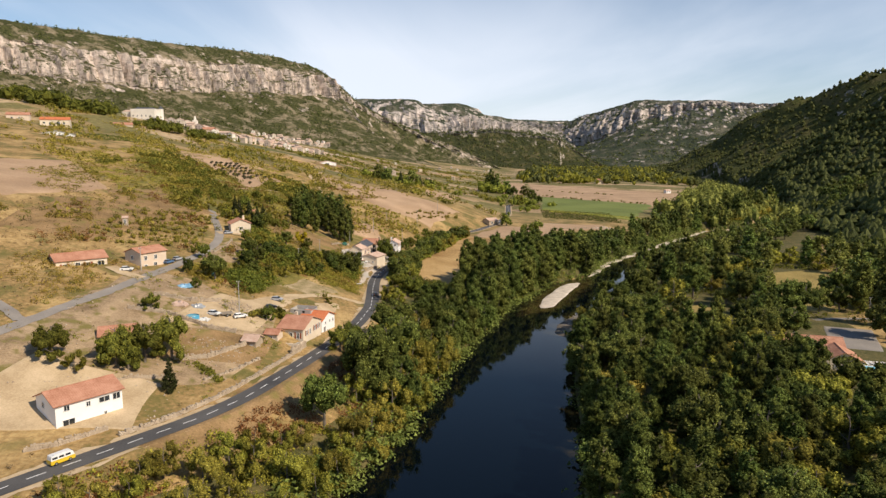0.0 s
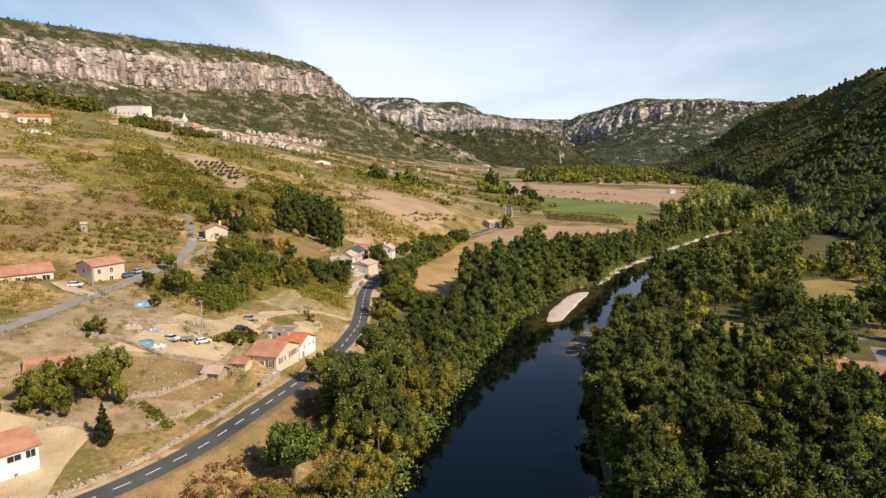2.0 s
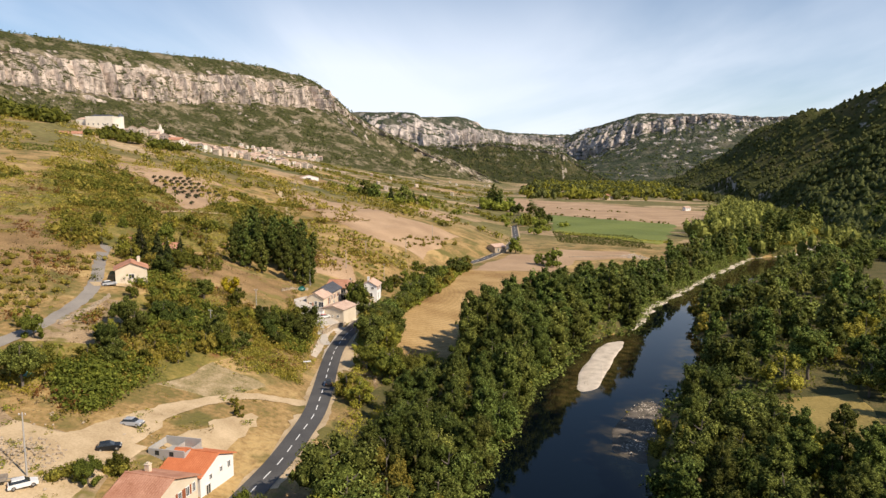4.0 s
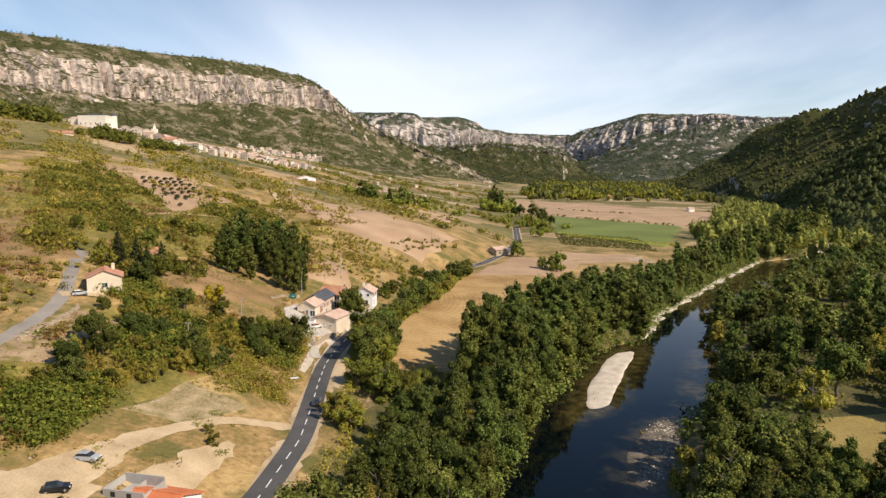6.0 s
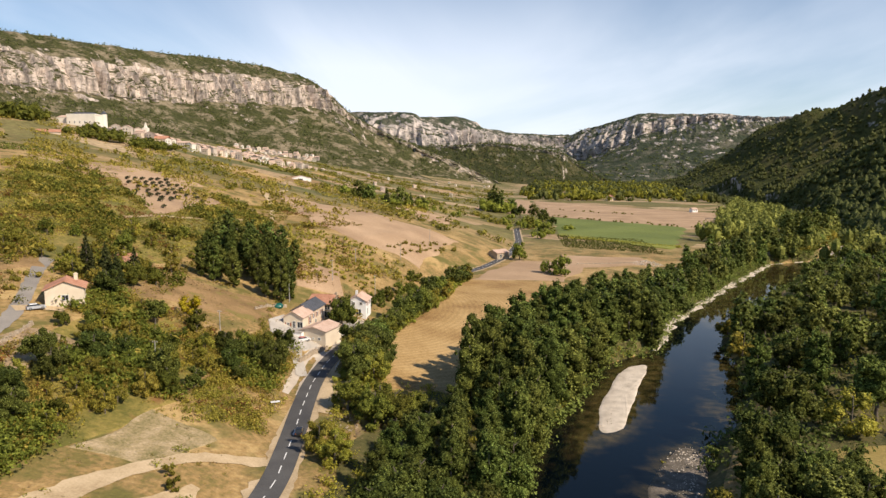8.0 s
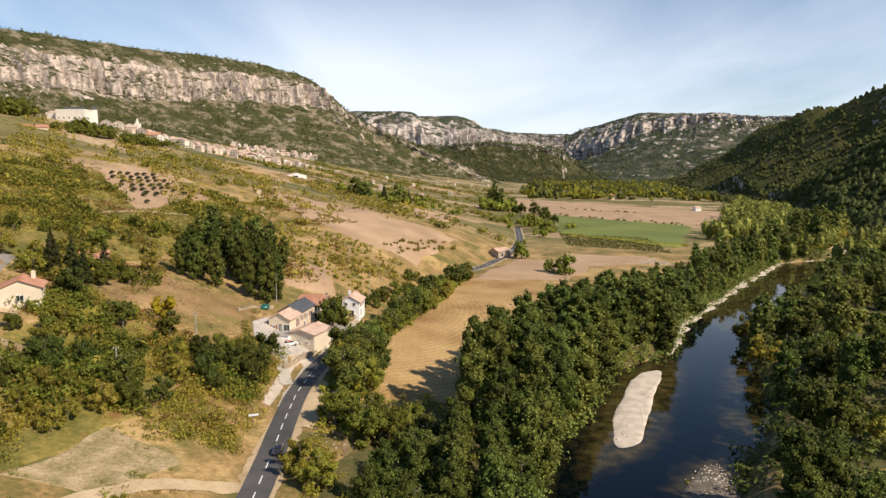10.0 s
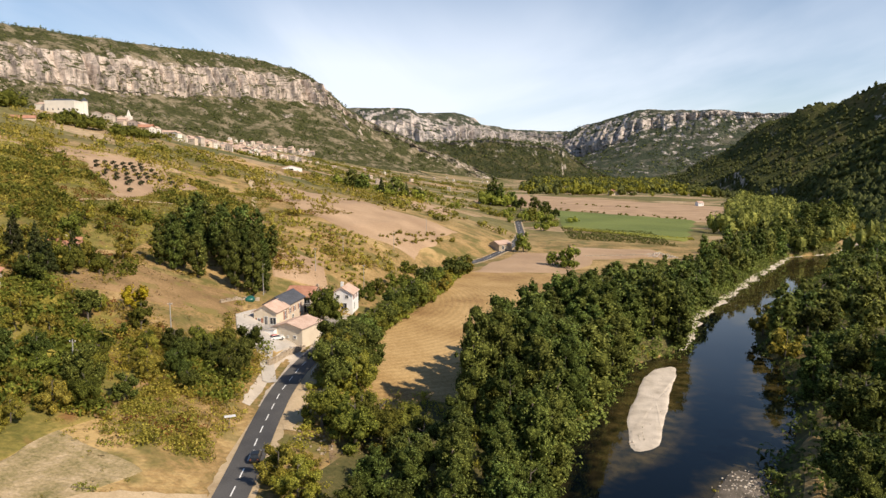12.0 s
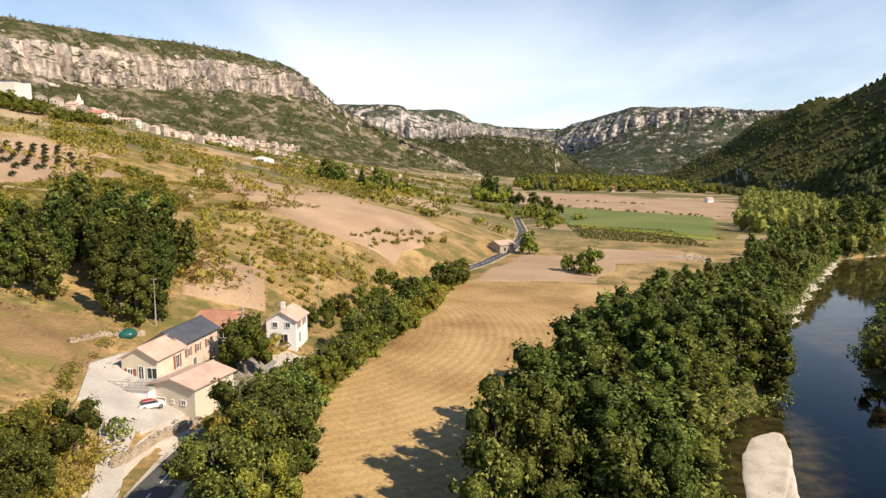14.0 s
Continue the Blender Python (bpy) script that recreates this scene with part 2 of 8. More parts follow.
def watermat():
    """Clear dark water: deep green-black, the stony bed showing through where it is shallow."""
    m = bpy.data.materials.new("river_water"); m.use_nodes = True
    nt = m.node_tree; nt.nodes.clear(); N, L = nt.nodes.new, nt.links.new
    out, p = N("ShaderNodeOutputMaterial"), N("ShaderNodeBsdfPrincipled")
    g = N("ShaderNodeNewGeometry")
    n = N("ShaderNodeTexNoise"); n.inputs["Scale"].default_value, n.inputs["Detail"].default_value = 0.35, 7
    L(g.outputs["Position"], n.inputs["Vector"])
    bed = N("ShaderNodeValToRGB"); e = bed.color_ramp.elements
    e[0].position, e[1].position, e[0].color, e[1].color = 0.36, 0.68, (0.026, 0.024, 0.007, 1), (0.100, 0.074, 0.026, 1)
    L(n.outputs[0], bed.inputs[0])
    at = N("ShaderNodeAttribute"); at.attribute_name = "shallow"
    k = N("ShaderNodeMath"); k.operation = 'MULTIPLY_ADD'; k.inputs[1].default_value, k.inputs[2].default_value = 0.5, -0.33
    L(n.outputs[0], k.inputs[0])
    f = N("ShaderNodeMath"); f.operation = 'ADD'; f.use_clamp = True; L(at.outputs["Fac"], f.inputs[0]); L(k.outputs[0], f.inputs[1])
    mx = N("ShaderNodeMix"); mx.data_type = 'RGBA'; mx.inputs[6].default_value = (0.0008, 0.0024, 0.0042, 1)
    L(f.outputs[0], mx.inputs[0]); L(bed.outputs[0], mx.inputs[7]); L(mx.outputs[2], p.inputs["Base Color"])
    p.inputs["Roughness"].default_value = 0.03; p.inputs["IOR"].default_value = 1.33; p.inputs["Specular IOR Level"].default_value = 0.38
    nb = N("ShaderNodeTexNoise"); nb.inputs["Scale"].default_value = 0.6; nb.inputs["Detail"].default_value = 4
    L(g.outputs["Position"], nb.inputs["Vector"])
    b = N("ShaderNodeBump"); b.inputs["Distance"].default_value = 0.012; b.inputs["Strength"].default_value = 0.5
    L(nb.outputs[0], b.inputs["Height"]); L(b.outputs[0], p.inputs["Normal"])
    L(p.outputs[0], out.inputs[0])
    return m


TAN, STRAW, OLIVE, BROWN = (0.325, 0.212, 0.086), (0.465, 0.325, 0.140), (0.175, 0.142, 0.044), (0.22, 0.15, 0.085)
M = {
    "ground": mat("dry_grassland", (OLIVE, STRAW, TAN), (0.07, 0.9), 0.95, 0.35, 1.2, coord="World", spots=((0.15, 0.132, 0.038), 0.11, 0.52), ramp=(0.40, 0.59)),
    "stubble": mat("stubble", ((0.26, 0.15, 0.058), (0.52, 0.355, 0.16), (0.40, 0.26, 0.105)), (0.06, 1.6), 0.95, 0.12, 2.0, coord="World", ramp=(0.38, 0.60)),
    "ploughed": mat("bare_field", ((0.31, 0.205, 0.125), (0.51, 0.355, 0.225), (0.41, 0.28, 0.17)), (0.05, 1.6), 0.95, 0.15, 1.5, coord="World"),
    "greenfield": mat("green_crop", ((0.115, 0.15, 0.034), (0.20, 0.235, 0.06)), (0.02, 0.8), 0.9, 0.2, 1.0, coord="World"),
    "brownfield": mat("scrub_brown", ((0.16, 0.10, 0.045), (0.38, 0.245, 0.12), (0.27, 0.175, 0.078)), (0.14, 2.2), 0.95, 0.25, 1.8, coord="World", spots=((0.22, 0.175, 0.055), 0.2, 0.55)),
    "dirt": mat("pale_dirt", ((0.37, 0.27, 0.155), (0.60, 0.465, 0.30), (0.49, 0.375, 0.23)), (0.25, 3.0), 0.95, 0.06, 3.0, coord="World"),
    "gravel": mat("river_gravel", ((0.40, 0.345, 0.275), (0.70, 0.62, 0.52), (0.58, 0.51, 0.42)), (0.35, 4.5), 0.9, 0.07, 6.0, coord="World", ramp=(0.34, 0.62)),
    "asphalt": mat("asphalt", ((0.062, 0.061, 0.061), (0.125, 0.121, 0.116)), (0.15, 4.0), 0.8, 0.01, 30, coord="World"),
    "lane": mat("pale_asphalt", ((0.22, 0.20, 0.18), (0.33, 0.30, 0.26)), (0.2, 4.0), 0.9, 0.02, 20, coord="World"),
    "paint": mat("road_paint", ((0.72, 0.72, 0.70), (0.85, 0.85, 0.83)), (1, 12), 0.6, coord="World"),
    "water": watermat(),
    "rock": rockmat("limestone_cliff", (0.66, 0.55, 0.47), (0.22, 0.19, 0.165), (0.026, 0.034, 0.012), (0.10, 0.098, 0.038), lo=0.46, hi=0.60, scree=(0.30, 0.245, 0.165)),
    # far slopes: vegetation colour shifted cooler, a little distance haze painted in
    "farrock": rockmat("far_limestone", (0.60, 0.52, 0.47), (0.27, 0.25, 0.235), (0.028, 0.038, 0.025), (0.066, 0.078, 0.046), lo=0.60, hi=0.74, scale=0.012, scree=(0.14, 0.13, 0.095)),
    "wood_hill": rockmat("wooded_hill", (0.36, 0.33, 0.28), (0.22, 0.21, 0.18), (0.027, 0.036, 0.013), (0.09, 0.098, 0.03), lo=0.19, hi=0.30, scree=(0.085, 0.09, 0.028)),
    "spur_wood": rockmat("spur_wood", (0.46, 0.40, 0.34), (0.24, 0.22, 0.19), (0.020, 0.027, 0.012), (0.060, 0.064, 0.026), lo=0.42, hi=0.56, scree=(0.12, 0.105, 0.05)),
    "wall_cream": mat("cream_render", ((0.64, 0.54, 0.41), (0.76, 0.67, 0.53)), (0.4, 5), 0.9, 0.01, 12),
    "wall_pink": mat("pinkish_render", ((0.60, 0.48, 0.37), (0.72, 0.60, 0.48)), (0.4, 5), 0.9, 0.01, 12),
    "wall_white": mat("white_render", ((0.78, 0.775, 0.76), (0.87, 0.865, 0.85)), (0.4, 5), 0.85, 0.006, 12),
    "stone_wall": mat("dry_stone", ((0.30, 0.24, 0.17), (0.52, 0.43, 0.32), (0.42, 0.34, 0.25)), (0.8, 5), 0.95, 0.12, 3),
    "tile": mat("clay_tile", ((0.36, 0.16, 0.095), (0.56, 0.31, 0.21), (0.47, 0.235, 0.15)), (0.5, 4), 0.85, 0.04, 6),
    "tile_new": mat("new_clay_tile", ((0.52, 0.15, 0.06), (0.64, 0.23, 0.10)), (0.5, 4), 0.8, 0.04, 6),
    "tile_pale": mat("pale_clay_tile", ((0.48, 0.32, 0.24), (0.66, 0.50, 0.40)), (0.5, 4), 0.85, 0.04, 6),
    "slate": mat("slate", ((0.06, 0.065, 0.075), (0.11, 0.115, 0.13)), (0.6, 6), 0.55, 0.02, 8),
    "glass": mat("window_glass", ((0.02, 0.025, 0.03), (0.04, 0.045, 0.05)), (1, 4), 0.1, spec=0.6),
    "shutter": mat("reddish_shutter", ((0.28, 0.09, 0.04), (0.36, 0.13, 0.06)), (1, 8), 0.6),
    "frame": mat("white_frame", ((0.7, 0.7, 0.68), (0.8, 0.8, 0.78)), (1, 8), 0.5),
    "concrete": mat("grey_concrete", ((0.33, 0.32, 0.30), (0.48, 0.46, 0.43)), (0.4, 4), 0.9, 0.01, 8),
    "wood": mat("weathered_wood", ((0.20, 0.17, 0.14), (0.32, 0.28, 0.23)), (1.5, 9), 0.85),
    "bark": mat("grey_bark", ((0.11, 0.09, 0.07), (0.22, 0.19, 0.155)), (0.6, 5), 0.95, 0.05, 6),
    "metal": mat("galvanised", ((0.45, 0.46, 0.47), (0.55, 0.56, 0.57)), (1, 8), 0.4, metal=0.8),
    "rubber": mat("rubber", ((0.015, 0.015, 0.016), (0.03, 0.03, 0.03)), (2, 9), 0.85),
    "poplar": leafmat("poplar_leaves", (0.050, 0.073, 0.013), (0.255, 0.300, 0.068), 0.42, 0.27),
    "willow": leafmat("willow_leaves", (0.19, 0.18, 0.022), (0.47, 0.415, 0.066), 0.32, 0.42),
    "oak": leafmat("oak_leaves", (0.092, 0.108, 0.015), (0.31, 0.315, 0.050), 0.36, 0.38),
    "yellow": leafmat("yellow_leaves", (0.36, 0.25, 0.014), (0.60, 0.44, 0.03), 0.1, 0.25),
    "olive": leafmat("olive_leaves", (0.045, 0.05, 0.022), (0.10, 0.105, 0.05)),
    "scrub": leafmat("scrub_leaves", (0.20, 0.175, 0.027), (0.47, 0.375, 0.078), 0.3, 0.42),
    "conifer": leafmat("conifer_needles", (0.035, 0.045, 0.014), (0.10, 0.11, 0.035)),
    # crown interior: leaf green darkened in the colour in place of shade
    "inner": mat("inner_foliage", ((0.022, 0.027, 0.006), (0.05, 0.056, 0.011)), (0.5, 3.0), 0.8),
    "holm": leafmat("holm_oak_leaves", (0.062, 0.078, 0.022), (0.165, 0.185, 0.05), 0.2),
    "wall_old": mat("old_stone_render", ((0.36, 0.31, 0.25), (0.56, 0.49, 0.41)), (0.15, 2.0), 0.9, 0.02, 8, rand=0.4),
    "castle_wall": mat("pale_limewash", ((0.72, 0.67, 0.58), (0.84, 0.79, 0.70)), (0.2, 3), 0.9, 0.01, 10),
    "scrubground": mat("scrub_ground", ((0.125, 0.118, 0.026), (0.34, 0.25, 0.078), (0.225, 0.185, 0.046)), (0.10, 0.9), 0.95, 0.35, 1.5, coord="World", spots=((0.23, 0.125, 0.045), 0.16, 0.60), ramp=(0.42, 0.62)),
    "russet": leafmat("russet_leaves", (0.16, 0.07, 0.02), (0.30, 0.14, 0.045)),
    "shingle": mat("grey_shingle", ((0.075, 0.066, 0.05), (0.25, 0.21, 0.17), (0.15, 0.128, 0.10)), (0.5, 5.0), 0.9, 0.15, 4.0, coord="World"),
    "herb": leafmat("green_herbs", (0.21, 0.19, 0.030), (0.47, 0.39, 0.082), 0.3, 0.42),
    "earth": mat("rough_earth", ((0.18, 0.125, 0.070), (0.48, 0.355, 0.215), (0.34, 0.245, 0.145)), (0.22, 2.4), 0.95, 0.22, 2.5, coord="World", spots=((0.19, 0.16, 0.05), 0.3, 0.52)),
    # darker twins of the leaf colours, the shade inside crowns painted in
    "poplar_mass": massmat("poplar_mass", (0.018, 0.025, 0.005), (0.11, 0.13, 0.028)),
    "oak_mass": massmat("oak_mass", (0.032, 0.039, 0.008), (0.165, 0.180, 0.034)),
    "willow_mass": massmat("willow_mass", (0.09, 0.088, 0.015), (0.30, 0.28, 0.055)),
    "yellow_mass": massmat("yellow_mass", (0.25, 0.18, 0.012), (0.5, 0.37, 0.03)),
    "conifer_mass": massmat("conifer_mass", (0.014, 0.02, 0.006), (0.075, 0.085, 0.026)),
    "drygrass": leafmat("dry_grass_tufts", (0.24, 0.18, 0.08), (0.42, 0.33, 0.17)),
}


def parcels(m):
    """Small plots, terraces and orchards on the far slope, each with its own crop or fallow."""
    nt = m.node_tree; N, L = nt.nodes.new, nt.links.new
    p = next(n for n in nt.nodes if n.type == 'BSDF_PRINCIPLED')
    src = p.inputs["Base Color"].links[0].from_socket
    g, mp, v, sep = N("ShaderNodeNewGeometry"), N("ShaderNodeMapping"), N("ShaderNodeTexVoronoi"), N("ShaderNodeSeparateXYZ")
    mp.inputs["Rotation"].default_value, mp.inputs["Scale"].default_value = (0, 0, 0.35), (0.020, 0.034, 0.0)
    L(g.outputs["Position"], mp.inputs[0]); L(mp.outputs[0], v.inputs["Vector"]); v.inputs["Scale"].default_value = 1.0
    L(g.outputs["Position"], sep.inputs[0])
    sc = N("ShaderNodeSeparateColor"); L(v.outputs["Color"], sc.inputs[0])
    r = N("ShaderNodeValToRGB"); r.color_ramp.interpolation = 'CONSTANT'
    e = r.color_ramp.elements
    e[0].position, e[0].color = 0.0, (0.13, 0.125, 0.042, 1)
    e[1].position, e[1].color = 0.30, (0.40, 0.285, 0.165, 1)
    for pos, c in ((0.46, (0.17, 0.155, 0.055, 1)), (0.70, (0.30, 0.22, 0.105, 1)), (0.82, (0.10, 0.112, 0.036, 1)), (0.92, (0.46, 0.345, 0.21, 1))):
        k = e.new(pos); k.color = c
    L(sc.outputs[0], r.inputs[0])
    n = N("ShaderNodeTexNoise"); n.inputs["Scale"].default_value, n.inputs["Detail"].default_value = 0.25, 6
    L(g.outputs["Position"], n.inputs["Vector"])
    hv = N("ShaderNodeMapRange"); hv.inputs[1].default_value, hv.inputs[2].default_value, hv.inputs[3].default_value, hv.inputs[4].default_value = 0.3, 0.7, 0.6, 1.35
    L(n.outputs[0], hv.inputs[0])
    hs = N("ShaderNodeHueSaturation"); L(r.outputs[0], hs.inputs["Color"]); L(hv.outputs[0], hs.inputs["Value"])
    # the plots begin beyond the orchard hill
    far = N("ShaderNodeMapRange"); far.inputs[1].default_value, far.inputs[2].default_value, far.inputs[3].default_value, far.inputs[4].default_value = 470, 560, 0.0, 0.85
    L(sep.outputs[1], far.inputs[0])
    mx = N("ShaderNodeMix"); mx.data_type = 'RGBA'; L(far.outputs[0], mx.inputs[0]); L(src, mx.inputs[6]); L(hs.outputs[0], mx.inputs[7]); L(mx.outputs[2], p.inputs["Base Color"])


parcels(M["ground"])
swathes(M["stubble"], 0.17, 66, 0.10)
swathes(M["greenfield"], 0.08, 30, 0.12)

# ---- ground: plan lines along the valley (y ahead), x to the right
def lerp(y, pts):
    ys, xs = zip(*pts)
    return np.interp(y, ys, xs)


LEFT_BANK = [(-400, -70), (60, -30), (104, -15), (120, -8), (147, 0), (167, 5), (196, 15), (239, 29), (262, 42), (290, 58), (305, 78), (340, 94), (372, 118), (430, 162), (491, 212), (505, 248), (552, 290), (620, 340), (800, 420), (1400, 600), (4000, 1100)]
RIGHT_BANK = [(-400, -20), (60, 12), (103, 25), (130, 31), (154, 35), (184, 42), (203, 46), (222, 57), (236, 65), (243, 72), (262, 84), (291, 95), (314, 101), (335, 113), (394, 163), (475, 234), (492, 265), (585, 326), (650, 375), (830, 450), (1400, 620), (4000, 1120)]
ROAD = [(-400, -330), (40, -91.2), (75, -66.1), (88, -57), (98, -49.3), (111, -39.5), (121, -34.3), (137.5, -29), (156, -23.6), (179, -19), (200, -17.1), (216, -17.8), (230, -18.8), (245, -19.4), (260, -18.6), (273, -16.6), (288, -13.4), (305, -8), (340, 3), (370, 10), (398, 18.3), (424, 34), (463, 50), (505, 61), (545, 69), (700, 88), (900, 110), (1400, 190), (4000, 700)]
ROAD_Z = [(-400, 14), (75, 11.6), (137, 11), (200, 10.2), (280, 10), (340, 9.6), (400, 9), (600, 9), (1400, 12), (4000, 16)]
# heights over the slope above the road: distance to the left of the road, then one row per station
OUT = (3.6, 12, 25, 45, 75, 120, 200, 350)
SLOPE = {
    90: (0, 0.6, 2.5, 8, 15.5, 24, 36, 62),
    130: (0, 2.0, 5.2, 11, 17.5, 26, 39, 66),
    158: (0, 4.6, 8.2, 13.2, 18, 28, 42, 68),
    205: (0, 3.6, 7.8, 15.6, 22.5, 33, 46, 70),
    255: (0, 4.4, 10, 19.5, 27, 36, 50, 72),
    300: (0, 2.2, 8, 15, 25, 36, 50, 72),
    380: (0, 5.5, 12, 18, 24, 36, 51, 74),
    440: (0, 4.5, 9, 16, 23.5, 29.5, 49, 72),
    520: (0, 3, 7, 13, 21, 28, 46, 71),
    660: (0, 2, 4, 8, 15, 25, 44, 81),
    900: (0, 1, 2, 4, 9, 17, 32, 64),
    1400: (0, 0, 0, 1, 4, 9, 19, 44),
}
FOOT = [(-400, 130), (60, 165), (200, 190), (330, 225), (420, 262), (520, 300), (650, 345), (900, 420), (1300, 520), (1900, 690), (2400, 830), (4000, 1250)]
RIDGE_H = [(-400, 400), (600, 360), (1000, 325), (1250, 318), (1400, 326), (1500, 318), (1750, 302), (1900, 330), (2100, 340), (2300, 300), (2400, 190), (2500, 90), (2650, 30), (2950, 8), (4000, 8)]


def wobble(x, y, scale, seed=0.0):
    """Smooth sums of sines, cheap and repeatable."""
    a, b = x / scale + seed, y / scale - seed * 1.7
    return (np.sin(a * 1.3 + b * 0.7 + 1.1) + np.sin(a * 0.6 - b * 1.5 + 2.3) * 0.8 + np.sin(a * 2.3 + b * 2.1 + seed) * 0.45 + np.sin(-a * 2.9 + b * 1.7 + 0.5) * 0.35) / 2.6


def rough_noise(x, y, scale, octaves=4, seed=0, ridged=False):
    """Lattice noise in plan, -1 to 1; ridged gives sharp crests."""
    total, amp, norm = 0.0, 1.0, 0.0
    for o in range(octaves):
        a, b = x / scale + 17.3 * o + seed, y / scale - 9.1 * o + seed * 2
        i, j = np.floor(a), np.floor(b)
        f, g = a - i, b - j
        f, g = f * f * (3 - 2 * f), g * g * (3 - 2 * g)
        h = lambda p, q: np.modf(np.abs(np.sin(p * 127.1 + q * 311.7 + seed * 13.7) * 43758.5453))[0] * 2 - 1
        v = (h(i, j) * (1 - f) + h(i + 1, j) * f) * (1 - g) + (h(i, j + 1) * (1 - f) + h(i + 1, j + 1) * f) * g
        total, norm = total + amp * (1 - 2 * np.abs(v) if ridged else v), norm + amp
        amp, scale = amp * 0.5, scale * 0.5
    return total / norm


def slope_height(u, y):
    keys = sorted(SLOPE)
    tab = np.array([SLOPE[k] for k in keys], float)
    uu = np.clip(u, OUT[0], None)
    cols = np.stack([np.interp(y, keys, tab[:, k]) for k in range(len(OUT))], -1)
    k = np.clip(np.searchsorted(OUT, uu, side="right") - 1, 0, len(OUT) - 2)
    o = np.array(OUT)
    f = np.clip((uu - o[k]) / (o[k + 1] - o[k]), 0, 1)
    a, b = np.take_along_axis(cols, k[..., None], -1)[..., 0], np.take_along_axis(cols, (k + 1)[..., None], -1)[..., 0]
    return a + (b - a) * f + np.clip(uu - 350, 0, 1400) * 0.19


def ground_z(x, y):
    x, y = np.broadcast_arrays(np.asarray(x, float), np.asarray(y, float))
    xl, xr, rx, rz = lerp(y, LEFT_BANK), lerp(y, RIGHT_BANK), lerp(y, ROAD), lerp(y, ROAD_Z)
    # left of the road
    u = rx - x
    left = rz + slope_height(u, y) + wobble(x, y, 9.0) * 0.35 * np.clip((u - 6) / 12, 0, 1) + wobble(x, y, 60, 2.0) * 1.6 * np.clip((u - 60) / 80, 0, 1)
    # between road and river
    e = x - rx
    s = np.clip((e - 3.6) / np.maximum(xl - rx - 9.6, 4), 0, 1)
    rim = np.clip(3.2 + (y - 230) * 0.018, 3.2, 5.0)
    mid = rz + (rim - rz) * s + wobble(x, y, 14, 5.0) * 0.3 * np.clip(s * 4, 0, 1)
    into = np.clip((xl - x) / 6.0, 0, 1)
    mid = np.where(x > xl - 6.0, -1.2 + (rim + 1.2) * into ** 0.7, mid)
    # right bank and the wooded flat, then the mountain
    r = x - xr
    flat = -1.2 + 5.2 * np.clip(r / 7.0, 0, 1) + np.clip(r - 7, 0, 60) * 0.035 + wobble(x, y, 20, 7.0) * 0.35 * np.clip((r - 6) / 8, 0, 1)
    ft = lerp(y, FOOT)
    g = np.clip(x - ft, 0, None)
    h = lerp(y, RIDGE_H)
    # spurs run down from the crest towards the valley, with wooded combes between them
    up = np.clip(g / 330, 0, 1)
    slant = y + 0.62 * g + 60 * rough_noise(x, y, 300.0, 2, 3)
    spur = np.abs(np.mod(slant / 520.0 + 0.12, 1.0) * 2 - 1)
    minor = np.abs(np.mod(slant / 173.0 + 0.35, 1.0) * 2 - 1)
    rise = h * (1 - np.exp(-(g / 540.0) ** 1.3))
    combe = (120 * (spur - 0.5) + 30 * (minor - 0.5)) * up * (0.25 + 0.75 * np.exp(-np.clip(g - 330, 0, None) / 200))
    rugged = rough_noise(x, y, 95.0, 5, 1, True) * 13 + rough_noise(x, y, 34.0, 3, 5) * 4
    crag = np.clip((rise - 150) / 60, 0, 1) * np.clip(rough_noise(x, y, 120.0, 3, 8) * 3, 0, 1) * (6 + 10 * np.floor(2.99 * np.clip(rough_noise(x, y, 60.0, 4, 6) + 0.4, 0, 1)))
    flat = flat + np.where(g > 0, rise + combe + rugged * np.clip(g / 150, 0, 1) + crag, 0)
    bed = -1.4 + 0 * x
    z = np.where(x <= rx + 3.6, left, np.where(x < xl, mid, np.where(x > xr, flat, bed)))
    road = np.abs(x - rx) < 3.7
    return np.where(road, rz - 0.05, z)


def gz(x, y):
    return float(ground_z(x, y))


def mesh_np(name, verts, quads, material, smooth=True):
    """A mesh from numpy arrays of vertices and of faces with 3 or 4 corners."""
    me = bpy.data.meshes.new(name)
    verts, quads = np.asarray(verts, np.float32), np.asarray(quads, np.int32)
    n = quads.shape[1]
    me.vertices.add(len(verts)); me.vertices.foreach_set("co", verts.ravel())
    me.loops.add(quads.size); me.loops.foreach_set("vertex_index", quads.ravel())
    me.polygons.add(len(quads))
    me.polygons.foreach_set("loop_start", np.arange(0, quads.size, n, dtype=np.int32))
    me.polygons.foreach_set("loop_total", np.full(len(quads), n, np.int32))
    me.update(calc_edges=True)
    me.polygons.foreach_set("use_smooth", np.full(len(quads), smooth, bool))
    if material:
        me.materials.append(material)
    me.validate()
    return me


def grid_faces(nu, nv):
    i, j = np.meshgrid(np.arange(nu - 1), np.arange(nv - 1), indexing="ij")
    a = (i * nv + j).ravel()
    return np.stack([a, a + nv, a + nv + 1, a + 1], 1)


def steps(lo, hi, d, far_lo, far_hi, grow):
    mid = list(np.arange(lo, hi, d))
    out, s, v = [], d, hi
    while v < far_hi:
        out.append(v); s *= grow; v += s
    out.append(far_hi)
    back, s, v = [], d, lo
    while v > far_lo:
        s *= grow; v -= s; back.append(max(v, far_lo))
    return np.array(sorted(set(back + mid + out)))


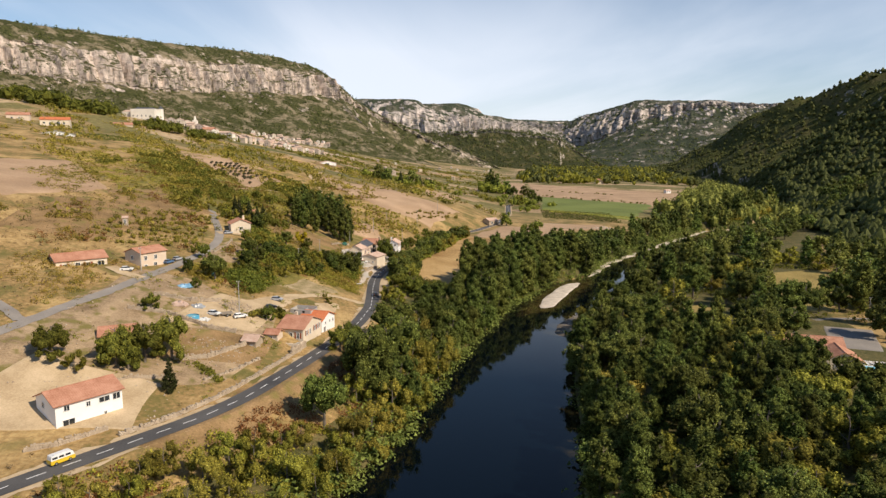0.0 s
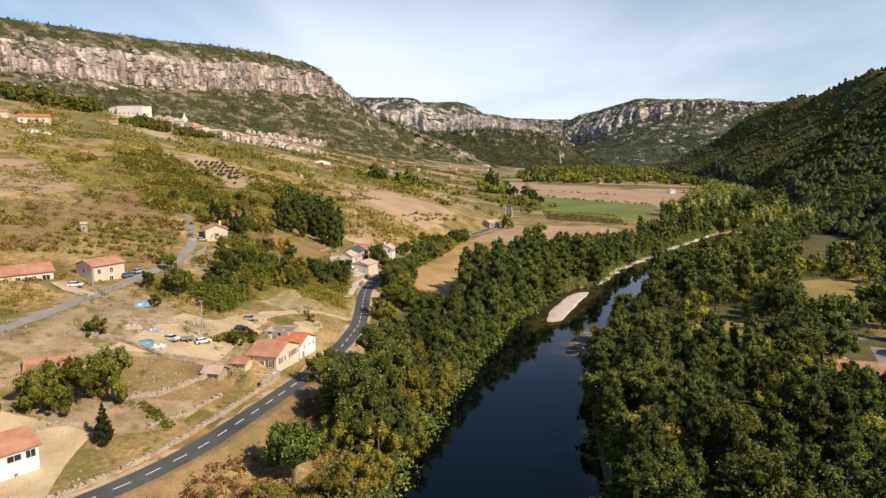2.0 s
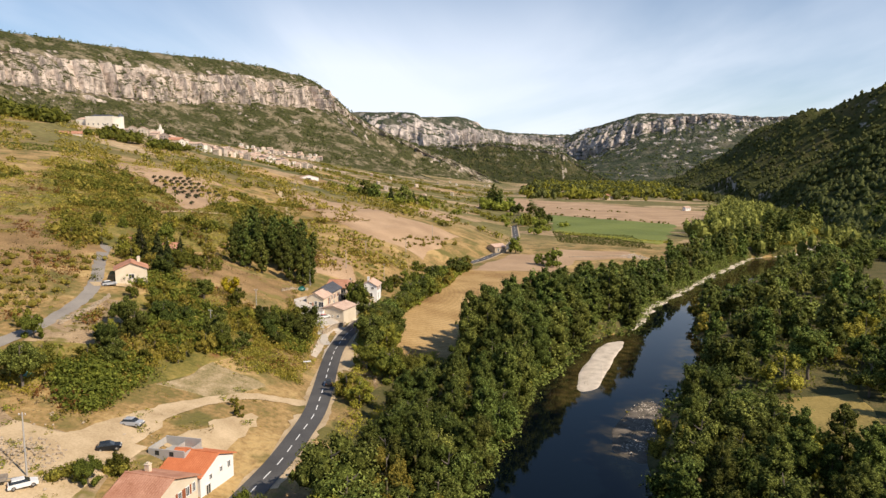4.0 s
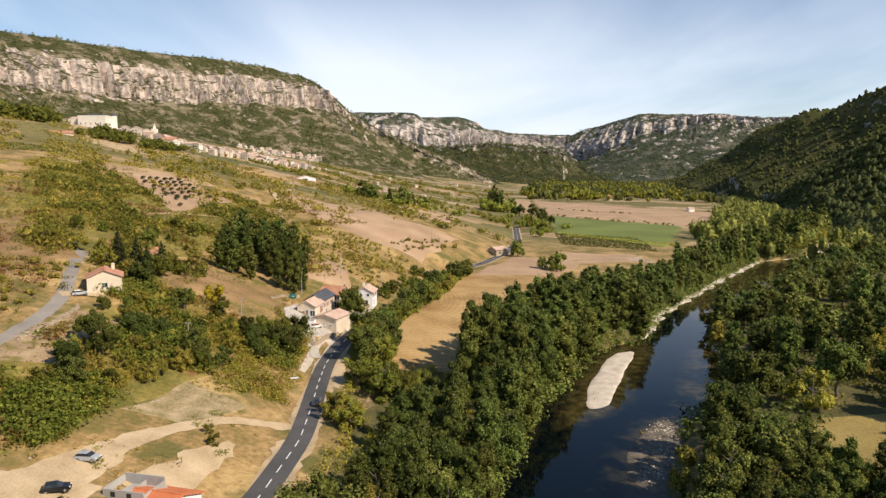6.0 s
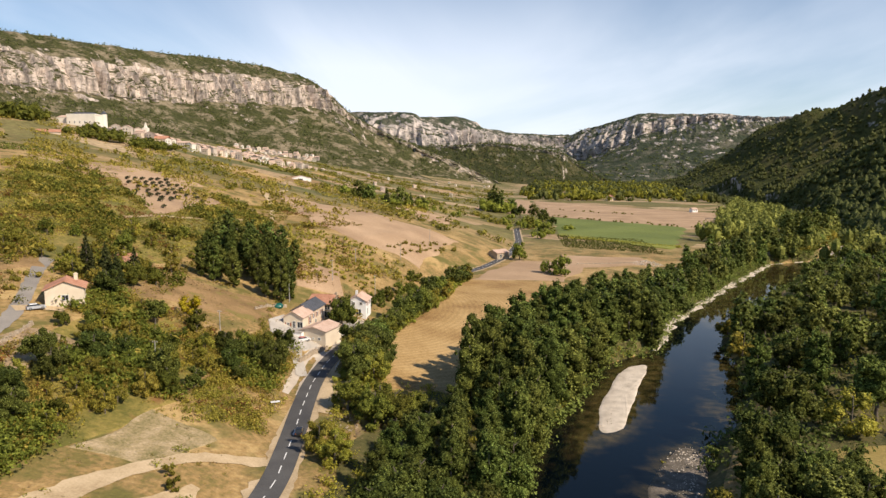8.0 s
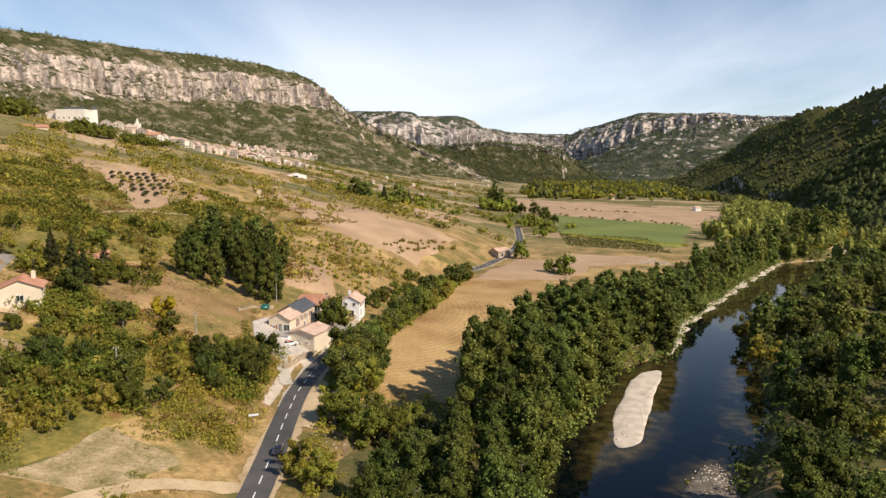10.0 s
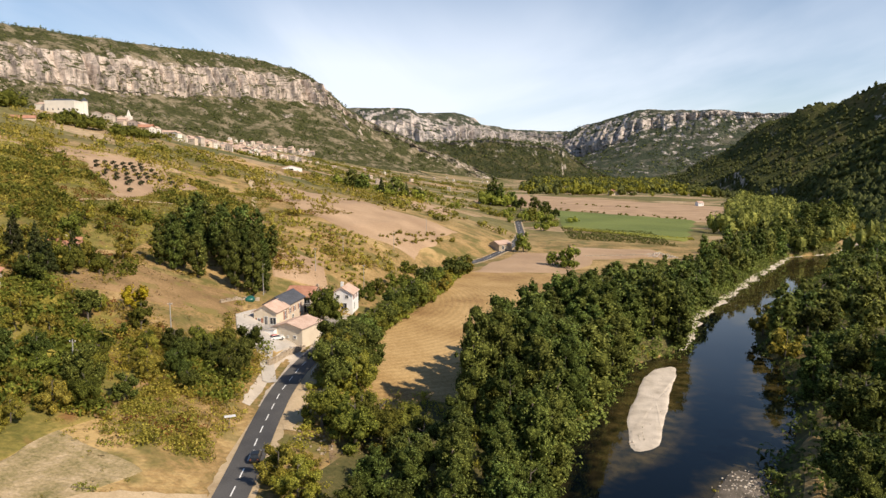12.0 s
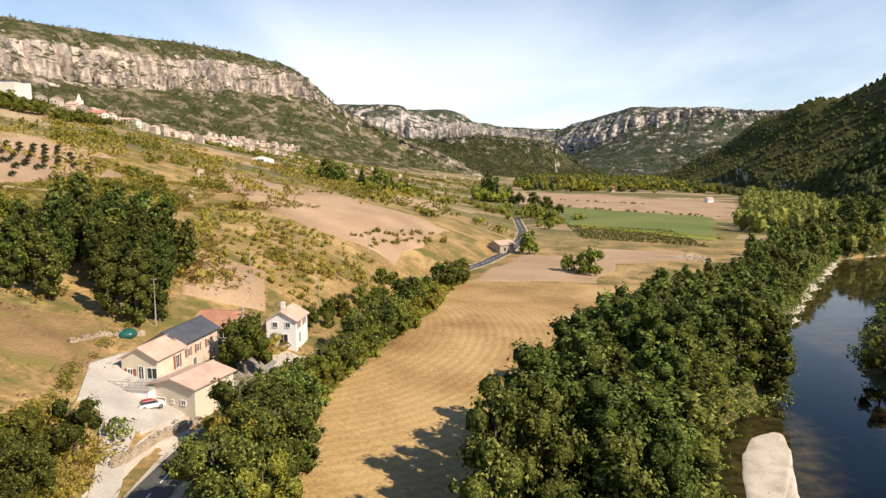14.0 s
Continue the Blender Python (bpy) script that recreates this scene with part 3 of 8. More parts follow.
def build_ground():
    xs = steps(-120, 190, 2.2, -3600, 3600, 1.08)
    ys = steps(60, 480, 2.4, -500, 4700, 1.04)
    X, Y = np.meshgrid(xs, ys, indexing="ij")
    Z = ground_z(X, Y)
    # cover sinks far behind the mountains on the left so that they carry the skyline
    Z = np.minimum(Z, 150 + 0 * X + np.clip(X, 0, 1e4))
    # the bare slope lies below the wooded mountain side
    Z = Z - np.clip((X - lerp(Y, FOOT) - 4) * 0.25, 0, 45)
    ob = new("ground", mesh_np("ground", np.stack([X, Y, Z], -1).reshape(-1, 3), grid_faces(len(xs), len(ys)), M["ground"]))
    return tagged(ob, "dry grassy valley ground with terraces and scrub", "ground", kind="structure")


ground = build_ground()


def ribbon(name, pts, width, material, lift, label, category, step=1.5, edge=0.0, kind="structure", seed=1, parent=None):
    """A strip that follows the ground along a line."""
    P = np.array(pts, float)
    d = np.r_[0, np.cumsum(np.hypot(*np.diff(P[:, :2], axis=0).T))]
    n = max(int(d[-1] / step), 2)
    t = np.linspace(0, d[-1], n)
    sm = lambda v: np.convolve(np.pad(np.interp(t, d, v), 4, "edge"), np.ones(9) / 9, "valid") if n > 12 else np.interp(t, d, v)
    x, y = sm(P[:, 0]), sm(P[:, 1])
    w = np.interp(t, d, P[:, 2]) if P.shape[1] > 2 else np.full(n, width)
    tx, ty = np.gradient(x), np.gradient(y)
    l = np.hypot(tx, ty) + 1e-9
    nx, ny = ty / l, -tx / l
    rng = np.random.default_rng(seed)
    cols = np.linspace(-0.5, 0.5, 6)
    V = []
    for c in cols:
        j = rng.normal(0, edge, n) if abs(c) > 0.45 and edge else 0
        px, py = x + nx * (w * c + j), y + ny * (w * c + j)
        V.append(np.stack([px, py, ground_z(px, py) + lift], -1))
    V = np.stack(V, 0)
    ob = new(name, mesh_np(name, V.reshape(-1, 3), grid_faces(6, n), material))
    if parent:
        ob.parent = parent
        return ob
    return tagged(ob, label, category, kind=kind)


def patch(name, corners, material, lift, label, category="field", n=40, kind="structure", wob=1.2, seed=0.0):
    """A field laid on the ground between four corners, with soft uneven edges."""
    A, B, C, D = [np.array(c, float) for c in corners]
    u, v = np.meshgrid(np.linspace(0, 1, n), np.linspace(0, 1, n), indexing="ij")
    u, v = u[..., None], v[..., None]
    P = (A * (1 - u) + B * u) * (1 - v) + (D * (1 - u) + C * u) * v
    px, py = P[..., 0] + wobble(P[..., 0], P[..., 1], 7, seed) * wob, P[..., 1] + wobble(P[..., 0], P[..., 1], 6, seed + 3) * wob
    # the edge dips into the ground, so that the field fades into the grass
    rim = np.minimum(np.minimum(u, 1 - u), np.minimum(v, 1 - v))[..., 0] * (n - 1)
    rise = lift - (lift + 0.22) * np.clip(1 - rim, 0, 1)
    ob = new(name, mesh_np(name, np.stack([px, py, ground_z(px, py) + rise], -1).reshape(-1, 3), grid_faces(n, n), material))
    return tagged(ob, label, category, kind=kind)


def main_road():
    ys = np.arange(-60, 640, 3.0)
    line = [(float(lerp(y, ROAD)), float(y)) for y in ys]
    ribbon("verge", line, 6.4, M["dirt"], 0.04, "dusty gravel verge along the road", "verge", edge=0.25)
    ribbon("road", line, 4.4, M["asphalt"], 0.12, "dark asphalt two-lane road with dashed centre line", "road")


main_road()


def river():
    ys = np.r_[np.arange(-400, 60, 10.0), np.arange(60, 600, 2.0), np.arange(600, 1400, 12.0)]
    a, b = lerp(ys, LEFT_BANK) - 4, lerp(ys, RIGHT_BANK) + 4
    c = np.linspace(0, 1, 40)[:, None]
    X = a * (1 - c) + b * c
    Y = ys + 0 * X
    # the bed rises towards both banks, round the gravel bar and the spit, and over the riffle at the bend
    near = lambda d, w: np.exp(-(np.clip(d, 0, None) / w) ** 2)
    axis = np.interp(Y, (228, 240.5, 262, 284, 296), (34, 44, 53, 65, 72))
    bar_d = np.abs(X - axis) - np.interp(Y, (228, 241, 262, 285, 300), (0.5, 3.0, 4.6, 4.4, 0.5)) + np.clip(238 - Y, 0, 60) * 0.5 + np.clip(Y - 294, 0, 90) * 0.35
    spit_d = X * -1 + np.interp(Y, (188, 200, 214, 231, 240), (44, 42, 45, 56, 66)) + np.clip(196 - Y, 0, 90) * 0.4 + np.clip(Y - 238, 0, 90) * 0.5
    left_w = np.interp(Y, (60, 200, 225, 300, 400, 600), (1.0, 1.5, 4.0, 4.0, 4.0, 6.0))
    right_w = np.interp(Y, (60, 170, 200, 250, 270, 600), (2.0, 2.5, 4.0, 3.0, 2.0, 3.0))
    sh = np.maximum.reduce([0.9 * near(bar_d, 4.5), 0.75 * near(spit_d, 4.5), 0.4 * near(X - a - 4, left_w), 0.45 * near(b - 4 - X, right_w)])
    sh = np.clip(sh + 0.18 * wobble(X, Y, 5, 2.0) * sh, 0, 1)
    me = mesh_np("river", np.stack([X, Y, 0 * X], -1).reshape(-1, 3), grid_faces(40, len(ys)), M["water"])
    me.attributes.new("shallow", 'FLOAT', 'POINT').data.foreach_set("value", sh.astype(np.float32).ravel())
    tagged(new("river", me), "calm dark river reflecting the sky and trees", "river", kind="structure")


river()


def massif(name, line, material, label, n_s=420, seed=1.0, back=500, rough=1.0, foot_run=520):
    """A plateau edge: line rows are x, y, crest height; from the edge a cliff drops, then a talus slope runs down to the valley."""
    L = np.array(line, float)
    d = np.r_[0, np.cumsum(np.hypot(*np.diff(L[:, :2], axis=0).T))]
    t = np.linspace(0, d[-1], n_s)
    k = 9
    sm = lambda v: np.convolve(np.pad(np.interp(t, d, v), k, "edge"), np.ones(2 * k + 1) / (2 * k + 1), "valid")
    x, y, h = sm(L[:, 0]), sm(L[:, 1]), np.interp(t, d, L[:, 2])
    cl, base_z = np.interp(t, d, L[:, 3]), np.interp(t, d, L[:, 4])
    tx, ty = np.gradient(x), np.gradient(y)
    l = np.hypot(tx, ty)
    nx, ny = ty / l, -tx / l
    keep = np.clip(cl / 90.0, 0, 1)
    prof = np.r_[-np.geomspace(back, 5, 9), np.linspace(0, 1, 10), 1 + np.linspace(0.02, 1, 64), 2 + np.linspace(0.01, 1, 48) ** 1.15]
    V = np.zeros((len(prof), n_s, 3))
    frac = lambda k, q, a, b, o: np.array([noise.fractal(Vector((v / a, seed * 3.1 + k, q / b)), 1.0, 2.1, o) for v in t])
    gul = np.array([noise.noise(Vector((a / 150.0, seed * 7.7, 0.3))) for a in t]) * 36 * rough
    cap = 0.42 * cl
    for i, q in enumerate(prof):
        if q < 0:
            off, z, amp = q + 0 * t, h + 10 * keep * (1 - np.exp(q / 80)) + q * 0.5 * (1 - keep), math.exp(q / 60) * 0.5
            run = q
        elif q <= 1:
            off, z, amp = q * 95 * keep + q * 10, h - cap * q ** 1.3, 0.35 + 0.4 * q
            run = q * 95
        elif q <= 2:
            f = q - 1
            # three rock walls with sloping ledges between them
            st = (f * 3) % 1.0 if f < 1 else 1.0
            w = np.clip(0.5 + 1.6 * frac(5, f * 90, 210, 80, 2), 0, 1)
            step = (np.floor(min(f, 0.999) * 3) + (1 - (1 - st) ** 2.2 if f < 1 else 1.0)) / 3
            off = 95 * keep + 10 + f * 46
            z = h - cap - (cl - cap) * (f * (1 - 0.75 * w) + step * 0.75 * w)
            amp, run = 1.0, 95 + f * 90
        else:
            f = q - 2
            off = 95 * keep + 56 + f * foot_run
            z = (h - cl) + (base_z - (h - cl)) * (1 - (1 - f) ** 1.4)
            amp, run = 0.35 + 0.4 * math.exp(-f * 9), 185 + f * foot_run
        soft, ridged = frac(0, run, 60, 70, 6), 1 - 2.2 * np.abs(frac(7, run * 0.3, 40, 150, 5))
        cliffy = math.exp(-((q - 1.5) / 0.55) ** 2)
        bump = (soft * 17 + ridged * 21 * cliffy) * rough
        fine = frac(2, run, 21, 24, 3) * 5 * rough
        V[i, :, 0] = x + nx * (off + (bump + gul + fine) * amp)
        V[i, :, 1] = y + ny * (off + (bump + gul + fine) * amp)
        V[i, :, 2] = z + (bump * 0.25 + fine * 0.5) * min(1.0, amp + 0.2)
    ob = new(name, mesh_np(name, V.reshape(-1, 3), grid_faces(len(prof), n_s), material, smooth=False))
    return tagged(ob, label, "mountain", kind="structure")


massif("mountain_left", [(-2300, 900, 408, 130, 20), (-1436, 1247, 392, 130, 20), (-1023, 1331, 352, 130, 20), (-922, 1504, 350, 130, 20), (-764, 1687, 347, 135, 20), (-666, 1789, 349, 135, 20), (-551, 1895, 352, 128, 20), (-447, 1982, 344, 120, 20), (-365, 2070, 332, 105, 20), (-318, 2096, 312, 88, 10), (-270, 2119, 273, 60, 10), (-228, 2133, 236, 34, 10), (-131, 2143, 180, 16, 0), (-23, 2134, 135, 10, -12), (84, 2104, 90, 8, -20), (189, 2064, 42, 4, -8), (253, 2008, 10, 2, -15)], M["rock"], "long limestone plateau with pale cliffs above scrub", 540, 1.0)
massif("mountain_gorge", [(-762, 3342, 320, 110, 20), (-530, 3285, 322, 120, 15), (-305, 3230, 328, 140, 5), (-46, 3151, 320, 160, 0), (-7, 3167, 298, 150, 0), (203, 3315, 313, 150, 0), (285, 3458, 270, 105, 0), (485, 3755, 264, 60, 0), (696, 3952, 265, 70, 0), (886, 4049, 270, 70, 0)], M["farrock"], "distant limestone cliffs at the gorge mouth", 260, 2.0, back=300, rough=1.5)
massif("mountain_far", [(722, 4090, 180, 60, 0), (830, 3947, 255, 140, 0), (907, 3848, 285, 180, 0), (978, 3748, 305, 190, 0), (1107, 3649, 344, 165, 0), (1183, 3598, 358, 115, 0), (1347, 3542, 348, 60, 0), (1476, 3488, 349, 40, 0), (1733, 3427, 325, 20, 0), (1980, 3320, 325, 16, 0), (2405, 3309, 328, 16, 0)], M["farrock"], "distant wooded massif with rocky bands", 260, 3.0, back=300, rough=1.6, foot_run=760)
massif("hill_wooded", [(-120, 2440, 150, 4, -10), (105, 2500, 139, 6, -10), (234, 2520, 160, 18, -10), (330, 2545, 153, 26, -10), (415, 2560, 146, 24, -10), (517, 2560, 122, 12, -10), (560, 2545, 92, 4, -10), (611, 2520, 58, 3, -10), (665, 2500, 26, 2, -10), (725, 2480, -4, 1, -10)], M["spur_wood"], "dark wooded spur with rocky crest before the gorge", 170, 4.0, back=260, foot_run=300, rough=0.9)


# ---- plants
def thing(name, label, category, group="", m=None):
    ob = tagged(new(name), label, category, group)
    if m is not None:
        ob.matrix_basis = m
    return ob


def child(name, me, parent, label=""):
    ob = new(name, me)
    ob.parent = parent
    return tagged(ob, label)


def cards(rng, centres, radii, n, size, up=0.25, squash=1.0, inner=0.72):
    """Leaf sprays: small three-cornered blades set round the given lobes."""
    centres, radii = np.asarray(centres, float), np.asarray(radii, float)
    w = radii ** 2
    k = rng.choice(len(radii), n, p=w / w.sum())
    d = rng.normal(size=(n, 3)); d[:, 2] += up
    d /= np.linalg.norm(d, axis=1, keepdims=True)
    c = centres[k] + d * (radii[k] * rng.uniform(inner, 1.08, n))[:, None] * np.array([1, 1, squash])
    nrm = d + rng.normal(0, 0.32, (n, 3)); nrm[:, 2] += 0.3
    nrm /= np.linalg.norm(nrm, axis=1, keepdims=True)
    a = np.cross(nrm, rng.normal(size=(n, 3))); a /= np.linalg.norm(a, axis=1, keepdims=True) + 1e-9
    b = np.cross(nrm, a)
    s = (size * rng.uniform(0.55, 1.35, n))[:, None]
    V = np.stack([c - a * s * 0.5 - b * s * 0.22, c + a * s * 0.5 - b * s * 0.22, c + b * s * 0.46], 1)
    return V.reshape(-1, 3), np.arange(n * 3).reshape(-1, 3)


def lobes(centres, radii, scale=0.74, squash=1.0, nu=6, nv=4):
    """Dense inner foliage of each lobe, so that crowns are not seen through."""
    th = np.linspace(0, 2 * np.pi, nu + 1)[:-1]
    ph = np.linspace(-1.35, 1.45, nv)
    unit = np.array([[np.cos(p) * np.cos(t), np.cos(p) * np.sin(t), np.sin(p) * squash] for p in ph for t in th])
    F = [[j * nu + i, j * nu + (i + 1) % nu, (j + 1) * nu + (i + 1) % nu, (j + 1) * nu + i] for j in range(nv - 1) for i in range(nu)]
    F = np.array(F)
    F = np.concatenate([F[:, [0, 1, 2]], F[:, [0, 2, 3]]])
    V, Q = [], []
    for k, (c, r) in enumerate(zip(centres, radii)):
        j = 1 + 0.16 * np.sin(unit[:, 0] * 5 + k) * np.cos(unit[:, 1] * 4 - k)
        V.append(np.asarray(c) + unit * (r * scale) * j[:, None]); Q.append(F + k * len(unit))
    return np.concatenate(V), np.concatenate(Q)


def join(*parts):
    V, Q, o = [], [], 0
    for v, q in parts:
        V.append(v); Q.append(q + o); o += len(v)
    return np.concatenate(V), np.concatenate(Q)


def tube(path, radii, n=7):
    """A tapering limb along a path."""
    P = np.asarray(path, float)
    T = np.gradient(P, axis=0); T /= np.linalg.norm(T, axis=1, keepdims=True) + 1e-9
    ref = np.array([0.3, 1.0, 0.1])
    A = np.cross(T, ref); A /= np.linalg.norm(A, axis=1, keepdims=True); B = np.cross(T, A)
    th = np.linspace(0, 2 * np.pi, n + 1)[:-1]
    V = (P[:, None] + np.asarray(radii)[:, None, None] * (np.cos(th)[None, :, None] * A[:, None] + np.sin(th)[None, :, None] * B[:, None])).reshape(-1, 3)
    Q = np.array([[j * n + i, j * n + (i + 1) % n, (j + 1) * n + (i + 1) % n, (j + 1) * n + i] for j in range(len(P) - 1) for i in range(n)])
    return V, Q


def trunk_mesh(rng, h, r, limbs=5, spread=2.0, bare=0.35):
    z = np.linspace(0, h * 0.86, 7)
    lean = rng.normal(0, 0.03 * h, 2)
    path = np.stack([lean[0] * (z / h) ** 2 + rng.normal(0, 0.06, 7), lean[1] * (z / h) ** 2 + rng.normal(0, 0.06, 7), z], 1)
    parts = [tube(path[::2] if limbs < 3 else path, (r * (1.25 - z / h * 1.15))[::2 if limbs < 3 else 1], 5 if limbs < 3 else 7)]
    for k in range(limbs):
        f = bare + (0.8 - bare) * k / max(limbs - 1, 1)
        a = k * 2.4 + rng.uniform(0, 0.8)
        p0 = np.array([np.interp(f * h, z, path[:, 0]), np.interp(f * h, z, path[:, 1]), f * h])
        l = spread * 0.62 * (1.15 - f * 0.6)
        p1 = p0 + np.array([math.cos(a) * l, math.sin(a) * l, l * 0.8])
        parts.append(tube([p0, (p0 + p1) / 2 + (0, 0, -0.1), p1], [r * 0.5, r * 0.35, r * 0.1], 4))
    V, Q = join(*parts)
    return mesh_np("trunk", V, Q, M["bark"])


def tree_kind(kind, seed, dense=1.0):
    rng = np.random.default_rng(seed)
    if kind == "poplar":
        h, mt, size, n = 19.0, "poplar", 0.62, 1750
        C, R = [], []
        for k in range(15):
            f = k / 14
            rad = 4.0 * math.sin(math.pi * (0.15 + 0.70 * f)) ** 0.75 * (1.0 - 0.28 * f)
            a = k * 2.4 + rng.uniform(0, 1)
            C.append((math.cos(a) * rad * 0.52, math.sin(a) * rad * 0.52, 2.2 + f * (h - 3.6))); R.append(0.5 + rad * 0.52 * rng.uniform(0.85, 1.15))
        tr = (h, 0.28, 5, 2.0, 0.25)
    elif kind == "broad":
        h, mt, size, n = 12.5, "poplar", 0.6, 1700
        C, R = [(0, 0, 6.2)], [3.3]
        for k in range(13):
            a, f = k * 2.4, rng.uniform(0.15, 1)
            rad = 3.6 * math.sin(math.pi * (0.2 + 0.65 * f))
            C.append((math.cos(a) * rad, math.sin(a) * rad, 2.0 + f * 8.6)); R.append(rng.uniform(1.3, 2.2))
        tr = (h, 0.3, 6, 3.0, 0.25)
    elif kind == "oak":
        h, mt, size, n = 8.5, "oak", 0.5, 1300
        C, R = [(0, 0, 4.6)], [2.6]
        for k in range(14):
            a, f = k * 2.4, rng.uniform(0.0, 1)
            rad = 2.8 * math.sin(math.pi * (0.3 + 0.55 * f))
            C.append((math.cos(a) * rad, math.sin(a) * rad, 1.0 + f * 6.0)); R.append(rng.uniform(0.95, 1.65))
        tr = (h, 0.24, 5, 2.2, 0.2)
    elif kind == "willow":
        h, mt, size, n = 8.0, "willow", 0.5, 1300
        C, R = [], []
        for k in range(13):
            a, f = k * 2.4, rng.uniform(0, 1)
            rad = 2.6 * math.sin(math.pi * (0.22 + 0.6 * f))
            C.append((math.cos(a) * rad, math.sin(a) * rad, 1.4 + f * 5.4)); R.append(rng.uniform(0.9, 1.6))
        tr = (h, 0.16, 5, 2.0, 0.12)
    elif kind == "yellow":
        h, mt, size, n = 6.0, "yellow", 0.42, 900
        C = [(math.cos(k * 2.4) * 1.7, math.sin(k * 2.4) * 1.7, 1.8 + (k % 4) * 0.95) for k in range(9)] + [(0, 0, 3.6)]
        R = [rng.uniform(1.0, 1.4) for _ in C]
        tr = (h, 0.14, 4, 1.5, 0.2)
    else:
        h, mt, size, n = 11.0, "conifer", 0.55, 1500
        C, R = [], []
        for k in range(26):
            f = k / 25
            rad = 2.7 * (1 - f) ** 0.85
            a = k * 2.4
            C.append((math.cos(a) * rad * 0.62, math.sin(a) * rad * 0.62, 1.2 + f * (h - 1.6))); R.append(0.25 + rad * 0.42)
        tr = (h, 0.22, 3, 1.0, 0.15)
    n, size = int(n * dense), size / math.sqrt(dense)
    # every lobe carries smaller boughs, which give the crown its broken outline
    C2, R2 = [], []
    for c, r in zip(C, R):
        for q in range(4):
            d = rng.normal(size=3); d[2] = abs(d[2]) * 1.1 - 0.15; d /= np.linalg.norm(d)
            C2.append(np.array(c) + d * r * rng.uniform(0.55, 0.95)); R2.append(r * rng.uniform(0.30, 0.52))
    far = dense < 0.5
    if far:
        leaf = cards(rng, C, R, n, size, inner=0.6)
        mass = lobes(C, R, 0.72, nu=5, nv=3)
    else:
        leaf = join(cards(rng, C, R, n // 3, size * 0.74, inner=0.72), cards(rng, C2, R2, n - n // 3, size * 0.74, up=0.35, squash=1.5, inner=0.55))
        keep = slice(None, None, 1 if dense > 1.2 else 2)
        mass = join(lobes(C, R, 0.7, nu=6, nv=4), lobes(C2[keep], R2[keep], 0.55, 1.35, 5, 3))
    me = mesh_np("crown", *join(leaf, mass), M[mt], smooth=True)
    # leaves take the leaf colour, the mass its darker, shade-painted twin
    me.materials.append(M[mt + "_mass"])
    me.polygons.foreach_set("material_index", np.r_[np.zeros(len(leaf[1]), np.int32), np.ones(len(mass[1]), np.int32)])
    return trunk_mesh(rng, tr[0], tr[1], tr[2] if dense > 0.5 else 2, *tr[3:]), me


KINDS = (("poplar", 4), ("broad", 4), ("oak", 3), ("willow", 4), ("yellow", 1), ("conifer", 2))
FINE = {k: [tree_kind(k, 11 * i + j, 1.5) for j in range(v)] for i, (k, v) in enumerate(KINDS)}
TREES = {k: [tree_kind(k, 11 * i + j + 250, 0.72) for j in range(v)] for i, (k, v) in enumerate(KINDS)}
SPARSE = {k: [tree_kind(k, 11 * i + j + 500, 0.32) for j in range(v)] for i, (k, v) in enumerate(KINDS)}
TREE_TAGS = {
    "poplar": ("tall dark green poplar in the riverside wood", "riverside poplars"),
    "broad": ("broad green riverside tree with dense crown", "riverside trees"),
    "oak": ("small dark green oak on the dry slope", "slope oaks"),
    "willow": ("yellow-green willow growing by the road and river", "willows"),
    "yellow": ("small tree turned bright autumn yellow", "yellow trees"),
    "conifer": ("dark conifer with dense needle crown", "conifers"),
}
tree_rng = np.random.default_rng(77)


def plant(kind, x, y, s=1.0, sink=0.15, label="", wide=1.0):
    # trees deep in the far woods carry fewer leaves
    away = 999.0 if y < 62 else math.hypot(x - 4, max(0.0, y - 185, 75 - y))
    stock = FINE if away < 76 else TREES if away < 140 else SPARSE
    tr, cr = stock[kind][int(tree_rng.integers(len(stock[kind])))]
    z = gz(x, y) - sink
    name = {"poplar": "poplar_tree", "broad": "broadleaf_tree", "oak": "oak_tree", "willow": "willow_tree", "yellow": "autumn_tree", "conifer": "conifer_tree"}[kind]
    root = thing(name, label or TREE_TAGS[kind][0], "tree", TREE_TAGS[kind][1],
                 Matrix.Translation((x, y, z)) @ Matrix.Rotation(float(tree_rng.uniform(0, 6.28)), 4, 'Z') @ Matrix.Diagonal((s * wide, s * wide, s * float(tree_rng.uniform(0.92, 1.08)), 1)))
    child("trunk", tr, root)
    child("crown", cr, root)
    return root


def scatter(n, box, inside, gap, seed, taken=None):
    """Random points in a box that pass inside(x, y) and keep apart."""
    rng = np.random.default_rng(seed)
    pts = taken if taken is not None else []
    out = []
    for _ in range(n * 30):
        if len(out) >= n:
            break
        x, y = rng.uniform(box[0], box[1]), rng.uniform(box[2], box[3])
        if not inside(x, y):
            continue
        if all((x - a) ** 2 + (y - b) ** 2 > gap * gap for a, b in pts):
            pts.append((x, y)); out.append((x, y))
    return out


TAKEN = []
lb, rb, rd = (lambda y: float(lerp(y, LEFT_BANK))), (lambda y: float(lerp(y, RIGHT_BANK))), (lambda y: float(lerp(y, ROAD)))


